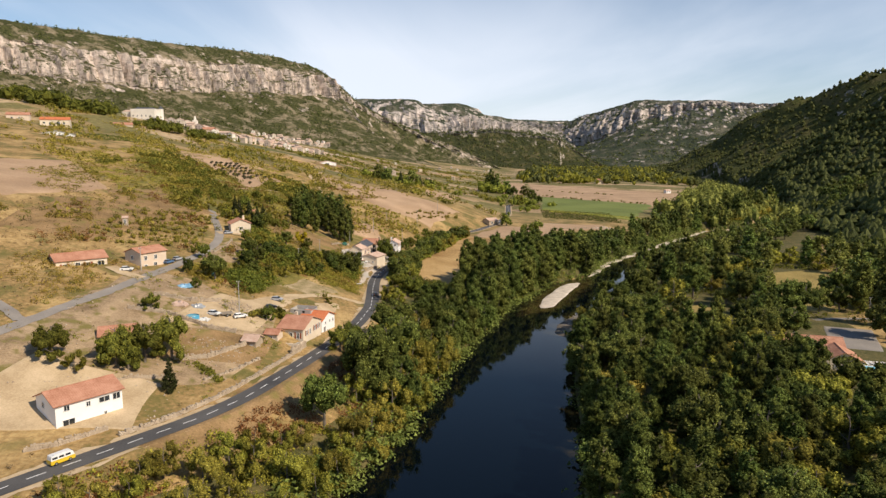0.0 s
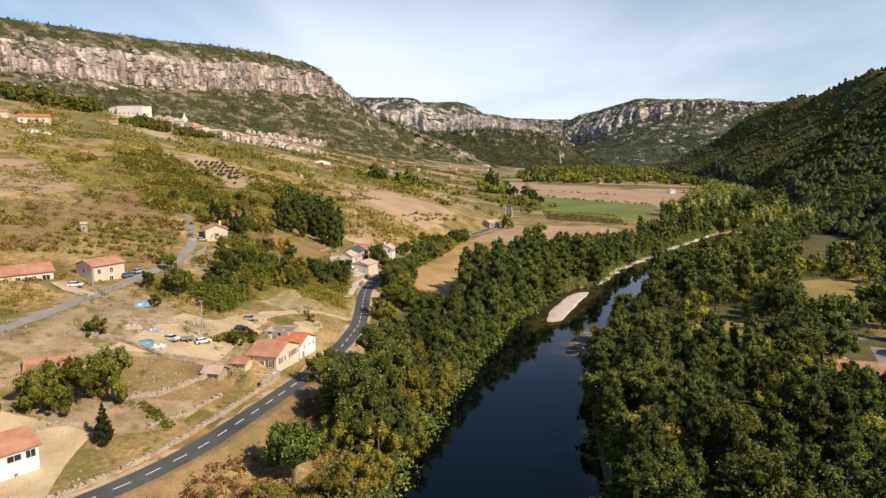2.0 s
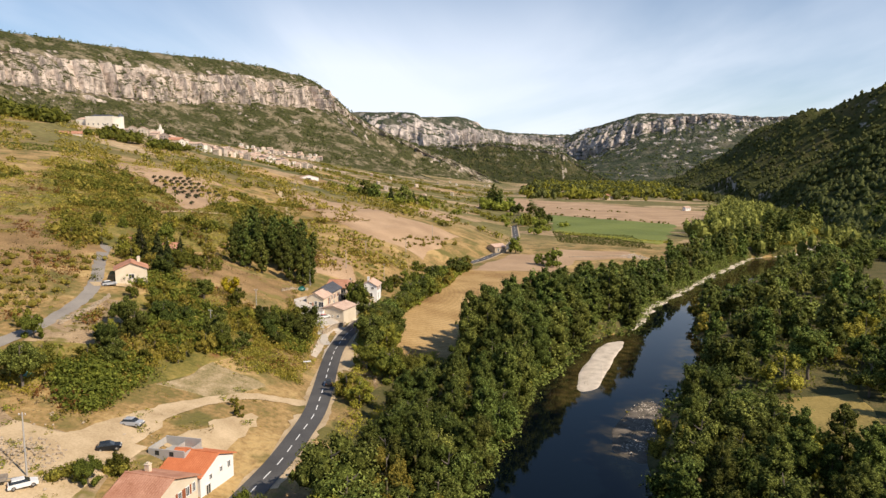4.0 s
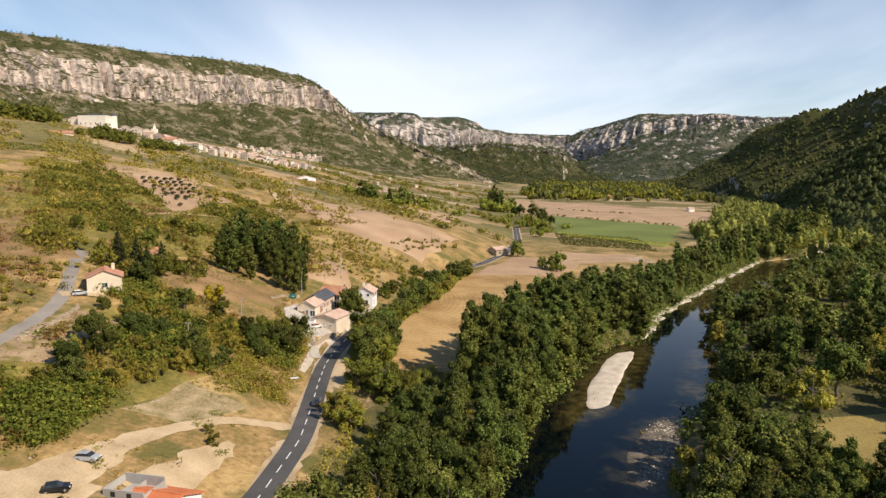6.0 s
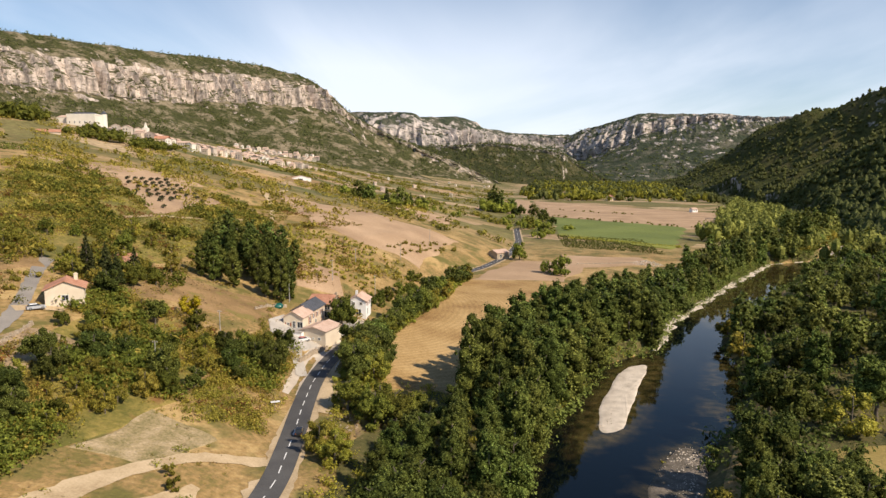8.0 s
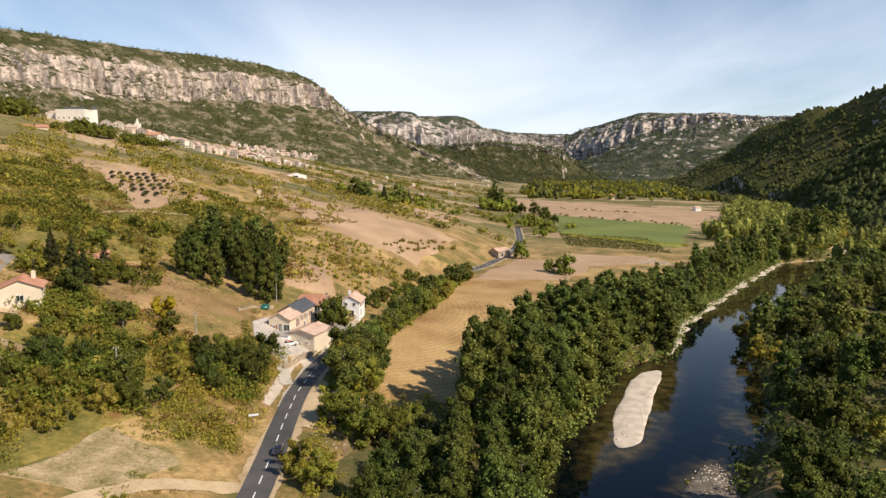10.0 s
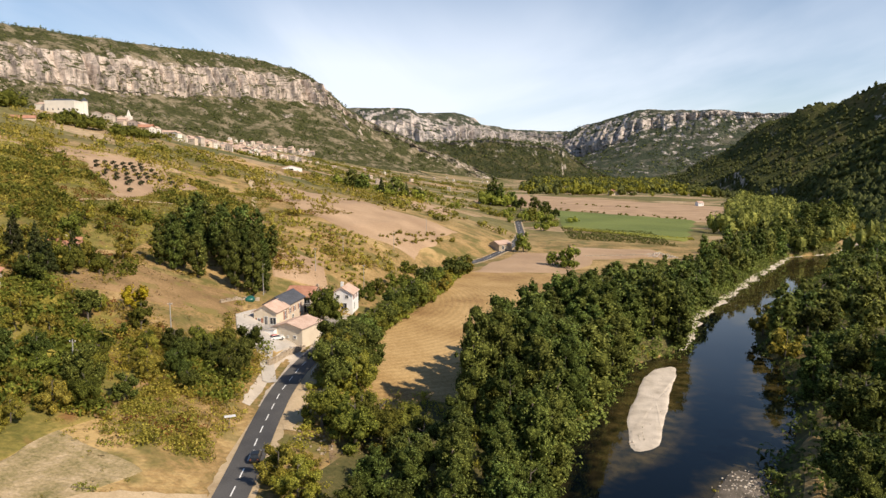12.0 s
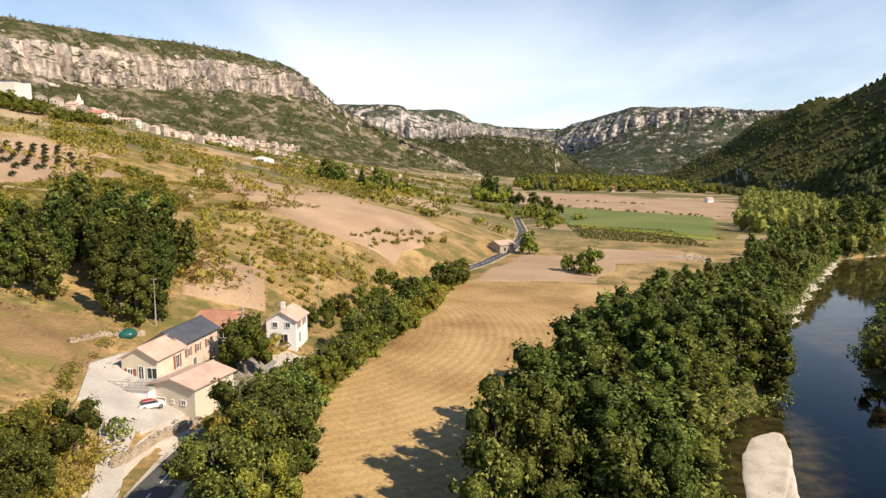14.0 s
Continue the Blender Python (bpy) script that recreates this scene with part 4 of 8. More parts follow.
def stuff(name, label, category, pts, material, seed, size, n_cards, r, card, squash=0.8, core=True):
    """Many small plants joined: pts rows are x, y, scale."""
    rng = np.random.default_rng(seed)
    bases = []
    for k in range(6):
        C = [(rng.normal(0, r * 0.45), rng.normal(0, r * 0.45), r * squash * rng.uniform(0.35, 0.95)) for _ in range(4)]
        R = [r * rng.uniform(0.45, 0.75) for _ in C]
        parts = [cards(rng, C, R, n_cards, card, squash=squash)]
        if core:
            parts.append(lobes(C[:2], R[:2], 0.72, squash, 5, 4))
        bases.append(join(*parts))
    P = np.array(pts, float)
    Z = ground_z(P[:, 0], P[:, 1])
    V, Q, o = [], [], 0
    for i, (x, y, s) in enumerate(P):
        v, q = bases[i % 6]
        a = rng.uniform(0, 6.28)
        c, sn = math.cos(a) * s, math.sin(a) * s
        V.append(np.stack([v[:, 0] * c - v[:, 1] * sn + x, v[:, 0] * sn + v[:, 1] * c + y, v[:, 2] * s * rng.uniform(0.8, 1.25) + Z[i] - 0.1], 1))
        Q.append(q + o); o += len(v)
    ob = new(name, mesh_np(name, np.concatenate(V), np.concatenate(Q), material, smooth=False))
    return tagged(ob, label, category, kind="stuff")


def woods():
    rng = np.random.default_rng(5)
    # left bank, near: shrubby willows below the road, then taller trees by the water
    for x, y in scatter(62, (-60, 40, 66, 175), lambda x, y: rd(y) + float(np.interp(y, (66, 110, 125, 160, 175), (9, 12, 15, 15, 9))) < x < lb(y) + 0.5, 4.3, 1, TAKEN):
        near = lb(y) - x
        if y < 118:
            plant("willow", x, y, rng.uniform(0.55, 0.95))
        elif near < 14:
            plant("broad" if rng.random() < 0.4 else "willow", x, y, rng.uniform(0.95, 1.35) if y > 128 else rng.uniform(0.7, 1.0))
        elif y > 140:
            plant("willow" if rng.random() < 0.6 else "broad", x, y, rng.uniform(0.6, 0.85))
    # left bank, middle: tall mixed wood
    for x, y in scatter(46, (-20, 50, 165, 246), lambda x, y: max(rd(y) + float(np.interp(y, (165, 204, 209, 246), (12.5, 12.5, 21.5, 21.5))), lb(y) - (23 if y < 215 else 20), 14.5 if y > 224 else -99) < x < lb(y) + 0.5, 4.6, 2, TAKEN):
        kind = "poplar" if rng.random() < 0.6 or y > 224 else "broad"
        s = rng.uniform(0.72, 0.95) if y < 224 else rng.uniform(0.92, 1.1)
        # lower towards the road and at the open corner by the lay-by
        cap = float(np.interp(x, (-6, -1, 5, 11, 16), (7, 10.5, 11.5, 13, 30))) if y < 212 or x > 7 else 8.5
        top = 19.0 if kind == "poplar" else 12.6
        low = min(1.0, cap / (top * s)) if 183 < y < 224 else 1.0
        plant(kind, x, y, s * low, wide=1.0 + 0.9 * (1 - low))
    # bushes on the verge and dark young trees at the corner of the field
    for k, x, y, s, lab in (("willow", -12.4, 210.6, 0.74, "bright yellow-green bush on the road verge"), ("willow", -9.4, 207.6, 0.76, "bright yellow-green bush on the road verge"), ("willow", -8.6, 209.6, 0.5, "bright yellow-green bush on the road verge"), ("oak", -12.6, 213.6, 0.5, "bright yellow-green bush on the road verge"),
                            ("oak", -9.9, 230.6, 0.85, "dark green young tree beside the lay-by"), ("oak", -8.6, 234.5, 0.8, "dark green young tree beside the lay-by"), ("oak", -4.2, 226.0, 1.0, "dark green young tree beside the lay-by"), ("oak", -0.4, 226.6, 0.95, "dark green young tree beside the lay-by"),
                            ("oak", -3.6, 231.0, 0.85, "dark green young tree beside the lay-by"), ("oak", 2.8, 229.0, 0.9, "dark green young tree beside the lay-by")):
        plant(k, x, y, s, label=lab, wide=1.15)
        TAKEN.append((x, y))
    # left bank beside the stubble field
    for x, y in scatter(124, (10, 140, 240, 412), lambda x, y: lb(y) - 34 < x < lb(y) and x > np.interp(y, (240, 256, 267, 276, 290, 300, 323, 385, 412), (19.5, 19.5, 21, 29, 38, 42, 53, 90, 112)), 4.0, 3, TAKEN):
        tall = float(np.interp(y, (240, 256, 272, 284, 300, 345, 370, 400), (1.05, 1.04, 0.96, 0.93, 0.90, 0.66, 0.52, 0.42)))
        kind = "poplar" if rng.random() < 0.75 or y < 300 else "broad"
        plant(kind, x, y, tall * rng.uniform(0.86, 1.08) * (1.0 if kind == "poplar" else 1.3), wide=1.25)
    for x, y in scatter(44, (100, 240, 410, 520), lambda x, y: lb(y) - 26 < x < lb(y) - 0.5 and x > 128 + (455 - y) * 0.25, 5.0, 4, TAKEN):
        plant("broad" if rng.random() < 0.6 else "poplar", x, y, rng.uniform(0.75, 1.0))
    # right bank wood
    def right(x, y):
        if not (rb(y) + 3 < x < lerp(y, FOOT) + 25):
            return False
        if (88 < x < 118 and 128 < y < 168) or (99 < x < 124 and 116 < y < 168) or (104 < x < 128 and 166 < y < 192):
            return False
        # the meadow and the clearing stay open
        if 207 < y < 284 and 121 + (y - 207) * 0.32 < x < 134 + (y - 207) * 0.56:
            return False
        if 194 < y < 238 and x < rb(y) + 8:
            return False
        return not (70 + max(0, 200 - y) * 0.4 < x < 100 and 186 < y < 226)
    for x, y in scatter(185, (22, 110, 64, 205), lambda x, y: right(x, y) and x < rb(y) + 62, 3.8, 16, TAKEN):
        u = rng.random()
        plant("willow" if u < 0.12 else "broad" if u < 0.35 else "poplar", x, y, rng.uniform(1.0, 1.3) if u < 0.12 else rng.uniform(0.75, 1.0) if u < 0.35 else rng.uniform(0.50, 0.76), wide=1.12)
    for x, y in scatter(210, (24, 270, 64, 330), right, 5.2, 6, TAKEN):
        u = rng.random()
        plant("willow" if u < 0.1 else "broad" if u < 0.66 else "poplar", x, y, rng.uniform(1.0, 1.3) if u < 0.1 else rng.uniform(0.65, 1.1) if u < 0.66 else rng.uniform(0.5, 0.98), wide=1.1)
    for x, y in scatter(60, (110, 330, 330, 480), lambda x, y: rb(y) + 7 < x < rb(y) + 60 and x < lerp(y, FOOT), 7.0, 7, TAKEN):
        plant("broad", x, y, rng.uniform(0.5, 0.7) if x < rb(y) + 24 else rng.uniform(0.75, 1.05))
    for x, y in scatter(30, (170, 340, 500, 640), lambda x, y: lb(y) - 36 < x < lb(y) - 4, 7.0, 21, TAKEN):
        plant("poplar" if rng.random() < 0.6 else "broad", x, y, rng.uniform(0.85, 1.25), wide=1.2)
    for x, y in scatter(26, (270, 450, 490, 660), lambda x, y: rb(y) + 14 < x < rb(y) + 80, 9.0, 22, TAKEN):
        plant("broad", x, y, rng.uniform(0.9, 1.3))
    # both banks behind the start
    back = scatter(46, (-60, 20, -110, 64), lambda x, y: lb(y) - 22 < x < lb(y), 6.0, 19, TAKEN) + scatter(90, (-30, 110, -110, 64), lambda x, y: rb(y) + 2 < x < rb(y) + 70, 6.5, 20, TAKEN)
    stuff("bank_wood", "green trees on both banks downstream", "wood", [(x, y, rng.uniform(1.2, 1.8)) for x, y in back], M["poplar"], 91, 1, 130, 3.0, 0.9, squash=1.7)
    # hedge trees between the hamlet, the road and the stubble field
    for x, y in scatter(64, (-16, 24, 246, 392), lambda x, y: rd(y) + (8.0 if y < 262 else 5.6 if y < 300 else 4.8) < x < rd(y) + np.interp(y, (246, 262, 275, 290, 392), (14.5, 12.5, 9.5, 8.2, 8.5)) and (y < 345 or wobble(x, y, 8, 2.0) > -0.25), 2.3, 8, TAKEN):
        u = rng.random()
        plant("oak" if u < 0.35 else "willow" if u < 0.6 else "broad", x, y, (1.25 if y < 275 else 1.15 if y > 303 else 1.0) * (rng.uniform(0.5, 0.72) if u > 0.6 else rng.uniform(0.6, 0.95)), wide=1.15, label="leafy tree in the hedge between road and field")
    for x, y in scatter(13, (-16, 8, 318, 372), lambda x, y: rd(y) - 10 < x < rd(y) - 5, 3.2, 18, TAKEN):
        plant("oak", x, y, rng.uniform(0.4, 0.72), label="leafy tree on the bank above the road")
    # tall clump above the hamlet
    for x, y in scatter(34, (-64, -34, 291, 328), lambda x, y: abs(x + 48 + (y - 310) * 0.15) < 13, 3.4, 9, TAKEN):
        plant("poplar", x, y, rng.uniform(0.56, 0.74), wide=1.12, label="tall poplar with pale trunk in a dense clump above the hamlet")
    # wooded slope below the upper road
    for x, y in scatter(84, (-66, -24, 178, 276), lambda x, y: not (x < -57 and 190 < y < 237) and (x < rd(y) - 18 - max(0, 222 - y) * 0.45 and y < 250 and x < -66 + (y - 150) * 0.9) or (-36 < x < -26 and 232 < y < 247), 3.9, 10, TAKEN):
        plant(("oak", "willow", "broad")[int(rng.choice(3, p=(0.22, 0.5, 0.28)))], x, y, rng.uniform(0.34, 0.66))
    for x, y in scatter(26, (-100, -62, 246, 330), lambda x, y: True, 5.5, 12, TAKEN):
        plant("oak" if rng.random() < 0.45 else "willow", x, y, rng.uniform(0.45, 0.8))
    # single trees
    for k, x, y, s in (("oak", -70, 121, 0.95), ("oak", -60, 124.5, 1.0), ("oak", -56, 128, 1.1), ("oak", -52, 131.5, 1.15), ("oak", -57.5, 124, 0.7), ("oak", -63.5, 150, 0.6), ("conifer", -48, 119.5, 0.62), ("willow", -65, 119, 0.6),
                       ("oak", -20.5, 153, 0.85), ("oak", -18, 158, 0.8), ("oak", -37, 164, 0.4), ("oak", -39, 160, 0.5), ("yellow", -48.5, 255.5, 0.95), ("oak", -18.6, 291.5, 1.2),
                       ("oak", 69, 407, 1.4), ("oak", 62.5, 411, 0.8), ("oak", 56, 452, 1.2), ("broad", -27.6, 256.2, 0.62), ("oak", -31.2, 252.4, 0.75), ("oak", -34.8, 249.5, 0.7), ("conifer", -70, 262, 0.8), ("conifer", -66, 268, 0.75), ("oak", 150, 215, 0.9),
                       ("conifer", -73, 259, 0.85), ("conifer", -69.5, 261, 0.8), ("conifer", -66, 258.5, 0.7), ("oak", -63.5, 262, 0.75), ("conifer", -76.5, 266, 0.8), ("oak", -69, 269, 0.6), ("oak", -65, 272, 0.6), ("willow", -78, 259, 0.7), ("oak", -61, 268, 0.5), ("poplar", 82, 817, 1.55), ("poplar", 88, 811, 1.35), ("poplar", 77, 824, 1.2), ("broad", 100.5, 756, 1.3), ("broad", 97, 762, 1.0), ("broad", 111.5, 690, 1.1), ("broad", 114, 757, 1.2), ("broad", 112, 650, 0.9), ("broad", 103, 840, 1.4), ("oak", 92, 640, 1.3), ("oak", 97, 610, 1.1), ("broad", -40, 573, 1.3), ("broad", -33, 570, 1.2), ("conifer", -22, 590, 1.2), ("broad", -12, 600, 1.3), ("conifer", -5, 606, 1.1), ("broad", 3, 612, 1.1), ("willow", -9.2, 213.5, 0.5), ("willow", -28.4, 190.5, 0.3), ("willow", -30.2, 193.5, 0.28), ("oak", -60, 170, 0.4), ("oak", -66, 196, 0.6), ("oak", -63, 188, 0.45), ("oak", -59, 232, 0.5), ("oak", -63, 229, 0.42), ("willow", -70, 200, 0.5)):
        plant(k, x, y, s)


woods()


def in_orchard(x, y):
    """The bare soil of the olive orchard on the hill."""
    inside = np.ones(np.shape(x), bool)
    Q = [(-93, 346), (-90, 424), (-136, 472), (-149, 436)]
    for (ax, ay), (bx, by) in zip(Q, Q[1:] + Q[:1]):
        inside = inside & ((bx - ax) * (np.asarray(y) - ay) - (by - ay) * (np.asarray(x) - ax) > 0)
    return inside


def undergrowth():
    rng = np.random.default_rng(21)

    def field(n, box, keep, lo=0.6, hi=1.4):
        out = []
        while len(out) < n:
            x, y = rng.uniform(box[0], box[1], 4000), rng.uniform(box[2], box[3], 4000)
            k = keep(x, y) & (rng.uniform(0, 1, 4000) < 0.9)
            s = rng.uniform(lo, hi, 4000)
            out += [(a, b, c) for a, b, c in zip(x[k], y[k], s[k])]
        return out[:n]
    R = lambda y: lerp(y, ROAD)
    LANE = [(90, -100), (108, -90), (124, -83), (138, -80), (155, -75), (172, -72.5), (186, -70), (204, -68), (218, -69), (231, -72), (250, -80), (275, -89), (300, -94)]
    clear = lambda x, y: ~((abs(x - lerp(y, LANE)) < 4.5) & (y < 300)) & ~((abs(x + 64) < 10) & (y > 222) & (y < 236)) & ~((x > -80) & (x < -32) & (y > 98) & (y < 174)) & ~((x > -50) & (x < -20) & (y > 264) & (y < 316)) & ~((x > -46) & (x < -22) & (y > 168) & (y < 216))
    # scrub on the left slopes, in drifts
    drift = lambda x, y, lim: wobble(x, y, 13, 3.0) + 0.6 * wobble(x, y, 5, 8.0) > lim
    hill = lambda x, y: (x < R(y) - 7) & ~((x < -70) & (y > 178) & (y < 254) & (wobble(x, y, 6, 2.0) < 0.45)) & clear(x, y) & drift(x, y, 0.12) & ~((x > R(y) - 62) & (y > 383) & (y < 520)) & ~((x < -120) & (x > -190) & (y > 215) & (y < 325)) & ~((x > -66) & (x < -36) & (y > 254) & (y < 290))
    stuff("scrub", "olive-green dry scrub on the slopes", "scrub", field(3600, (-150, -10, 90, 360), hill, 0.35, 1.0), M["scrub"], 31, 1, 26, 1.2, 0.42, core=False)
    stuff("scrub_upper", "patchy green scrub on the upper slopes", "scrub", field(3000, (-330, 10, 200, 640), hill, 0.7, 1.8), M["scrub"], 32, 1, 14, 1.7, 0.85, core=False)
    open_hill = lambda x, y: (x < R(y) - 36) & ~((x > -78) & (y < 262)) & ~((x > -142) & (x < -78) & (y > 342) & (y < 450) & in_orchard(x, y)) & clear(x, y) & ((y > 264) | drift(x, y, 0.45)) & ~((x > -82) & (x < -68) & (y > 274) & (y < 292))
    for nm, lab, n, mt, seed, sc, lim, lo, hi in (("scrub_hill", "low olive scrub on the hillside", 2300, "scrub", 45, 13, -0.25, 0.4, 1.1), ("scrub_hill_green", "low green bushes on the hillside", 1300, "oak", 145, 8, 0.25, 0.4, 1.2), ("scrub_hill_gold", "golden-leaved bushes on the hillside", 1700, "willow", 146, 10, -0.05, 0.5, 1.4), ("scrub_hill_russet", "russet low scrub on the hillside", 600, "russet", 147, 7, 0.25, 0.3, 0.9)):
        stuff(nm, lab, "scrub", field(n, (-165, -58, 232, 440), lambda x, y: open_hill(x, y) & (wobble(x, y, sc, seed * 0.37) + 0.5 * wobble(x, y, 4, seed) > lim), lo, hi), M[mt], seed, 1, 26, 1.2, 0.34, squash=0.6, core=False)
    up = lambda x, y: (x > -185) & (x < -66) & clear(x, y) & (y > 268 + np.clip(-118 - x, 0, 80) * 1.0) & drift(x, y, -0.3) & ~((x < -84) & (y > 342) & in_orchard(x, y)) & ~((x > -82) & (x < -68) & (y > 274) & (y < 292)) & (x < R(y) - 50)
    stuff("slope_cover", "low olive and yellow-green herbs covering the slope", "scrub", field(4200, (-185, -66, 268, 470), up, 0.6, 1.5), M["herb"], 92, 1, 16, 1.2, 0.40, squash=0.3, core=False)
    stuff("scrub_green", "green bushes scattered on the hillside", "scrub", field(800, (-165, -58, 186, 440), lambda x, y: (x < R(y) - 34) & clear(x, y) & ((y > 256) | (x > -68)) & drift(x, y, 0.1) & ~((x < -78) & (y > 342) & in_orchard(x, y)) & ~((x < -118) & (y > 212) & (y < 325)), 0.7, 1.8), M["oak"], 46, 1, 34, 1.5, 0.6, core=False)
    for nm, lab, n, mt, seed, lim in (("thicket", "olive-yellow thicket below the houses", 760, "willow", 33, -0.15), ("thicket_olive", "dry olive bushes in the thicket", 380, "scrub", 133, 0.0), ("thicket_herbs", "yellow-green low bushes in the thicket", 420, "herb", 134, -0.1)):
        stuff(nm, lab, "scrub", field(n, (-66, -22, 176, 278), lambda x, y: (x < R(y) - 6) & clear(x, y) & (wobble(x, y, 9, seed * 0.7) + 0.5 * wobble(x, y, 4, seed) > lim) & ~((x > -66) & (x < -36) & (y > 254)) & ~((x < -57) & (y > 190) & (y < 237)) & ~((x > -52) & (y < 186)), 0.4, 1.25), M[mt], seed, 1, 40, 1.4, 0.38, core=False)
    stuff("hedge_bushes", "dense green hedge bushes between road and field", "scrub", field(520, (-16, 26, 246, 396), lambda x, y: (x > R(y) + 5.0) & (x < R(y) + np.interp(y, (246, 262, 275, 290, 396), (15, 13, 10.5, 9, 9))), 0.5, 1.3), M["oak"], 61, 1, 40, 1.4, 0.46, core=True)
    # low herbs that tint the slopes green
    stuff("herb_cover", "low yellow-green herbs on the slopes", "grass", field(5200, (-150, -20, 170, 430), lambda x, y: (x < R(y) - 8) & ~((x < -70) & (y < 254) & (wobble(x, y, 6, 2.0) < 0.4)) & clear(x, y) & drift(x, y, -0.05) & ~((x > -66) & (x < -36) & (y > 254) & (y < 290)) & ~((x > R(y) - 62) & (y > 383)) & ~((x < -78) & (y > 342) & in_orchard(x, y)) & ~((x < -118) & (x > -190) & (y > 212) & (y < 325)), 0.5, 1.5), M["herb"], 62, 1, 14, 1.1, 0.5, squash=0.35, core=False)
    stuff("thicket_green", "bright green bushes in the thicket", "scrub", field(640, (-66, -22, 176, 278), lambda x, y: (x < R(y) - 7) & clear(x, y) & drift(x, y, 0.05) & ~((x > -66) & (x < -36) & (y > 254)) & ~((x < -57) & (y > 190) & (y < 237)), 0.7, 1.7), M["oak"], 63, 1, 60, 1.5, 0.42, core=False)
    mound = lambda x, y: (x > -36.5 + np.clip(y - 232, 0, 20) * 0.3) & (x < R(y) - 4.5) & (y > 213 + np.clip(x + 33, 0, 20) * 0.25) & (y < 245)
    for nm, lab, n, mt, seed, lim in (("mound_green", "fresh green bushes on the mound above the road", 110, "oak", 171, -0.1), ("mound_herbs", "yellow-green weeds on the mound above the road", 150, "herb", 172, -0.3), ("mound_gold", "olive-gold bushes on the mound above the road", 90, "willow", 173, 0.0)):
        stuff(nm, lab, "scrub", field(n, (-38, -20, 213, 246), lambda x, y: mound(x, y) & (wobble(x, y, 6, seed * 0.7) > lim), 0.45, 1.15), M[mt], seed, 1, 46, 1.3, 0.36, squash=0.6, core=False)
    stuff("thicket_russet", "brownish and yellowing bushes on the slopes", "scrub", field(520, (-150, -22, 176, 430), lambda x, y: (x < R(y) - 8) & clear(x, y) & (wobble(x, y, 9, 4.0) > 0.42) & ~((x > -66) & (x < -36) & (y > 254) & (y < 290)) & ~((x > R(y) - 62) & (y > 383)) & ~((x < -78) & (y > 342) & in_orchard(x, y)) & ~((x < -118) & (x > -190) & (y > 212) & (y < 325)), 0.6, 1.4), M["russet"], 64, 1, 24, 1.2, 0.42, core=False)
    # below the road, to the water
    stuff("bank_scrub", "yellowing bushes between road and river", "scrub", field(1500, (-70, 70, 62, 300), lambda x, y: (x > R(y) + 5.5) & ~((x > -9) & (x < 3) & (y > 213) & (y < 224)) & ((x > R(y) + 15) | (y < 104) | (y > 172) | (wobble(x, y, 5, 3.0) > 0.5)) & (x < lerp(y, LEFT_BANK) + 0.5) & ((y < 250) | (x > lerp(y, LEFT_BANK) - 9)), 0.5, 1.3), M["willow"], 34, 1, 36, 1.3, 0.38, core=False)
    stuff("bank_fringe", "leafy bushes hanging over the water's edge", "scrub", field(1700, (-60, 250, 62, 520), lambda x, y: (x > lerp(y, LEFT_BANK) - 7) & (x < lerp(y, LEFT_BANK) + 1.6) , 0.9, 2.0), M["poplar"], 47, 1, 44, 1.5, 0.42, core=False)
    stuff("russet_scrub", "russet and yellow shrubs beside the road", "scrub", field(330, (-56, -6, 84, 165), lambda x, y: (x > R(y) + 6) & (x < R(y) + 17) & (wobble(x, y, 6, 2.0) > 0.0), 0.35, 0.95), M["russet"], 44, 1, 30, 1.3, 0.45, core=False)
    stuff("shore_scrub", "low green bushes along the far shore", "scrub", field(1500, (20, 300, 60, 480), lambda x, y: (x > lerp(y, RIGHT_BANK) + 0.5) & (x < lerp(y, RIGHT_BANK) + 30) & ~((x < 58) & (y > 196) & (y < 232) & (x < lerp(y, RIGHT_BANK) + 7)), 0.6, 1.6), M["poplar"], 35, 1, 24, 1.5, 0.65, core=False)
    stuff("wood_undergrowth", "leafy shrubs and saplings under the riverside wood", "scrub", field(900, (60, 200, 150, 330), lambda x, y: (x > lerp(y, RIGHT_BANK) + 20) & (x < lerp(y, FOOT) + 10) & ~((x > 68) & (x < 106) & (y > 184) & (y < 228)) & ~((x > 86) & (x < 132) & (y < 195)) & ~((y > 205) & (y < 286) & (x > 119 + (y - 207) * 0.32) & (x < 136 + (y - 207) * 0.56)), 0.6, 1.7), M["oak"], 136, 1, 26, 1.6, 0.55, core=False)
    stuff("dry_grass", "straw-coloured grass tufts", "grass", field(4200, (-130, 30, 85, 330), lambda x, y: ((x < R(y) - 5) | ((x > R(y) + 5) & (x < lerp(y, LEFT_BANK) - 4) & (y < 246))) & clear(x, y), 0.4, 1.1), M["drygrass"], 36, 1, 9, 0.6, 0.4, core=False)
    # woods of the mountain side and of the valley floor
    vf = lambda x, y: (x > R(y) + 10) & (x < lerp(y, FOOT)) & ((x > np.minimum(lerp(y, LEFT_BANK) - 24, np.where(y > 560, 250 + (y - 650) * 0.52, 1e4))) | (y > 1130)) & ((x < lerp(y, LEFT_BANK) - 4) | (x > lerp(y, RIGHT_BANK) + 3)) & (y > 478)
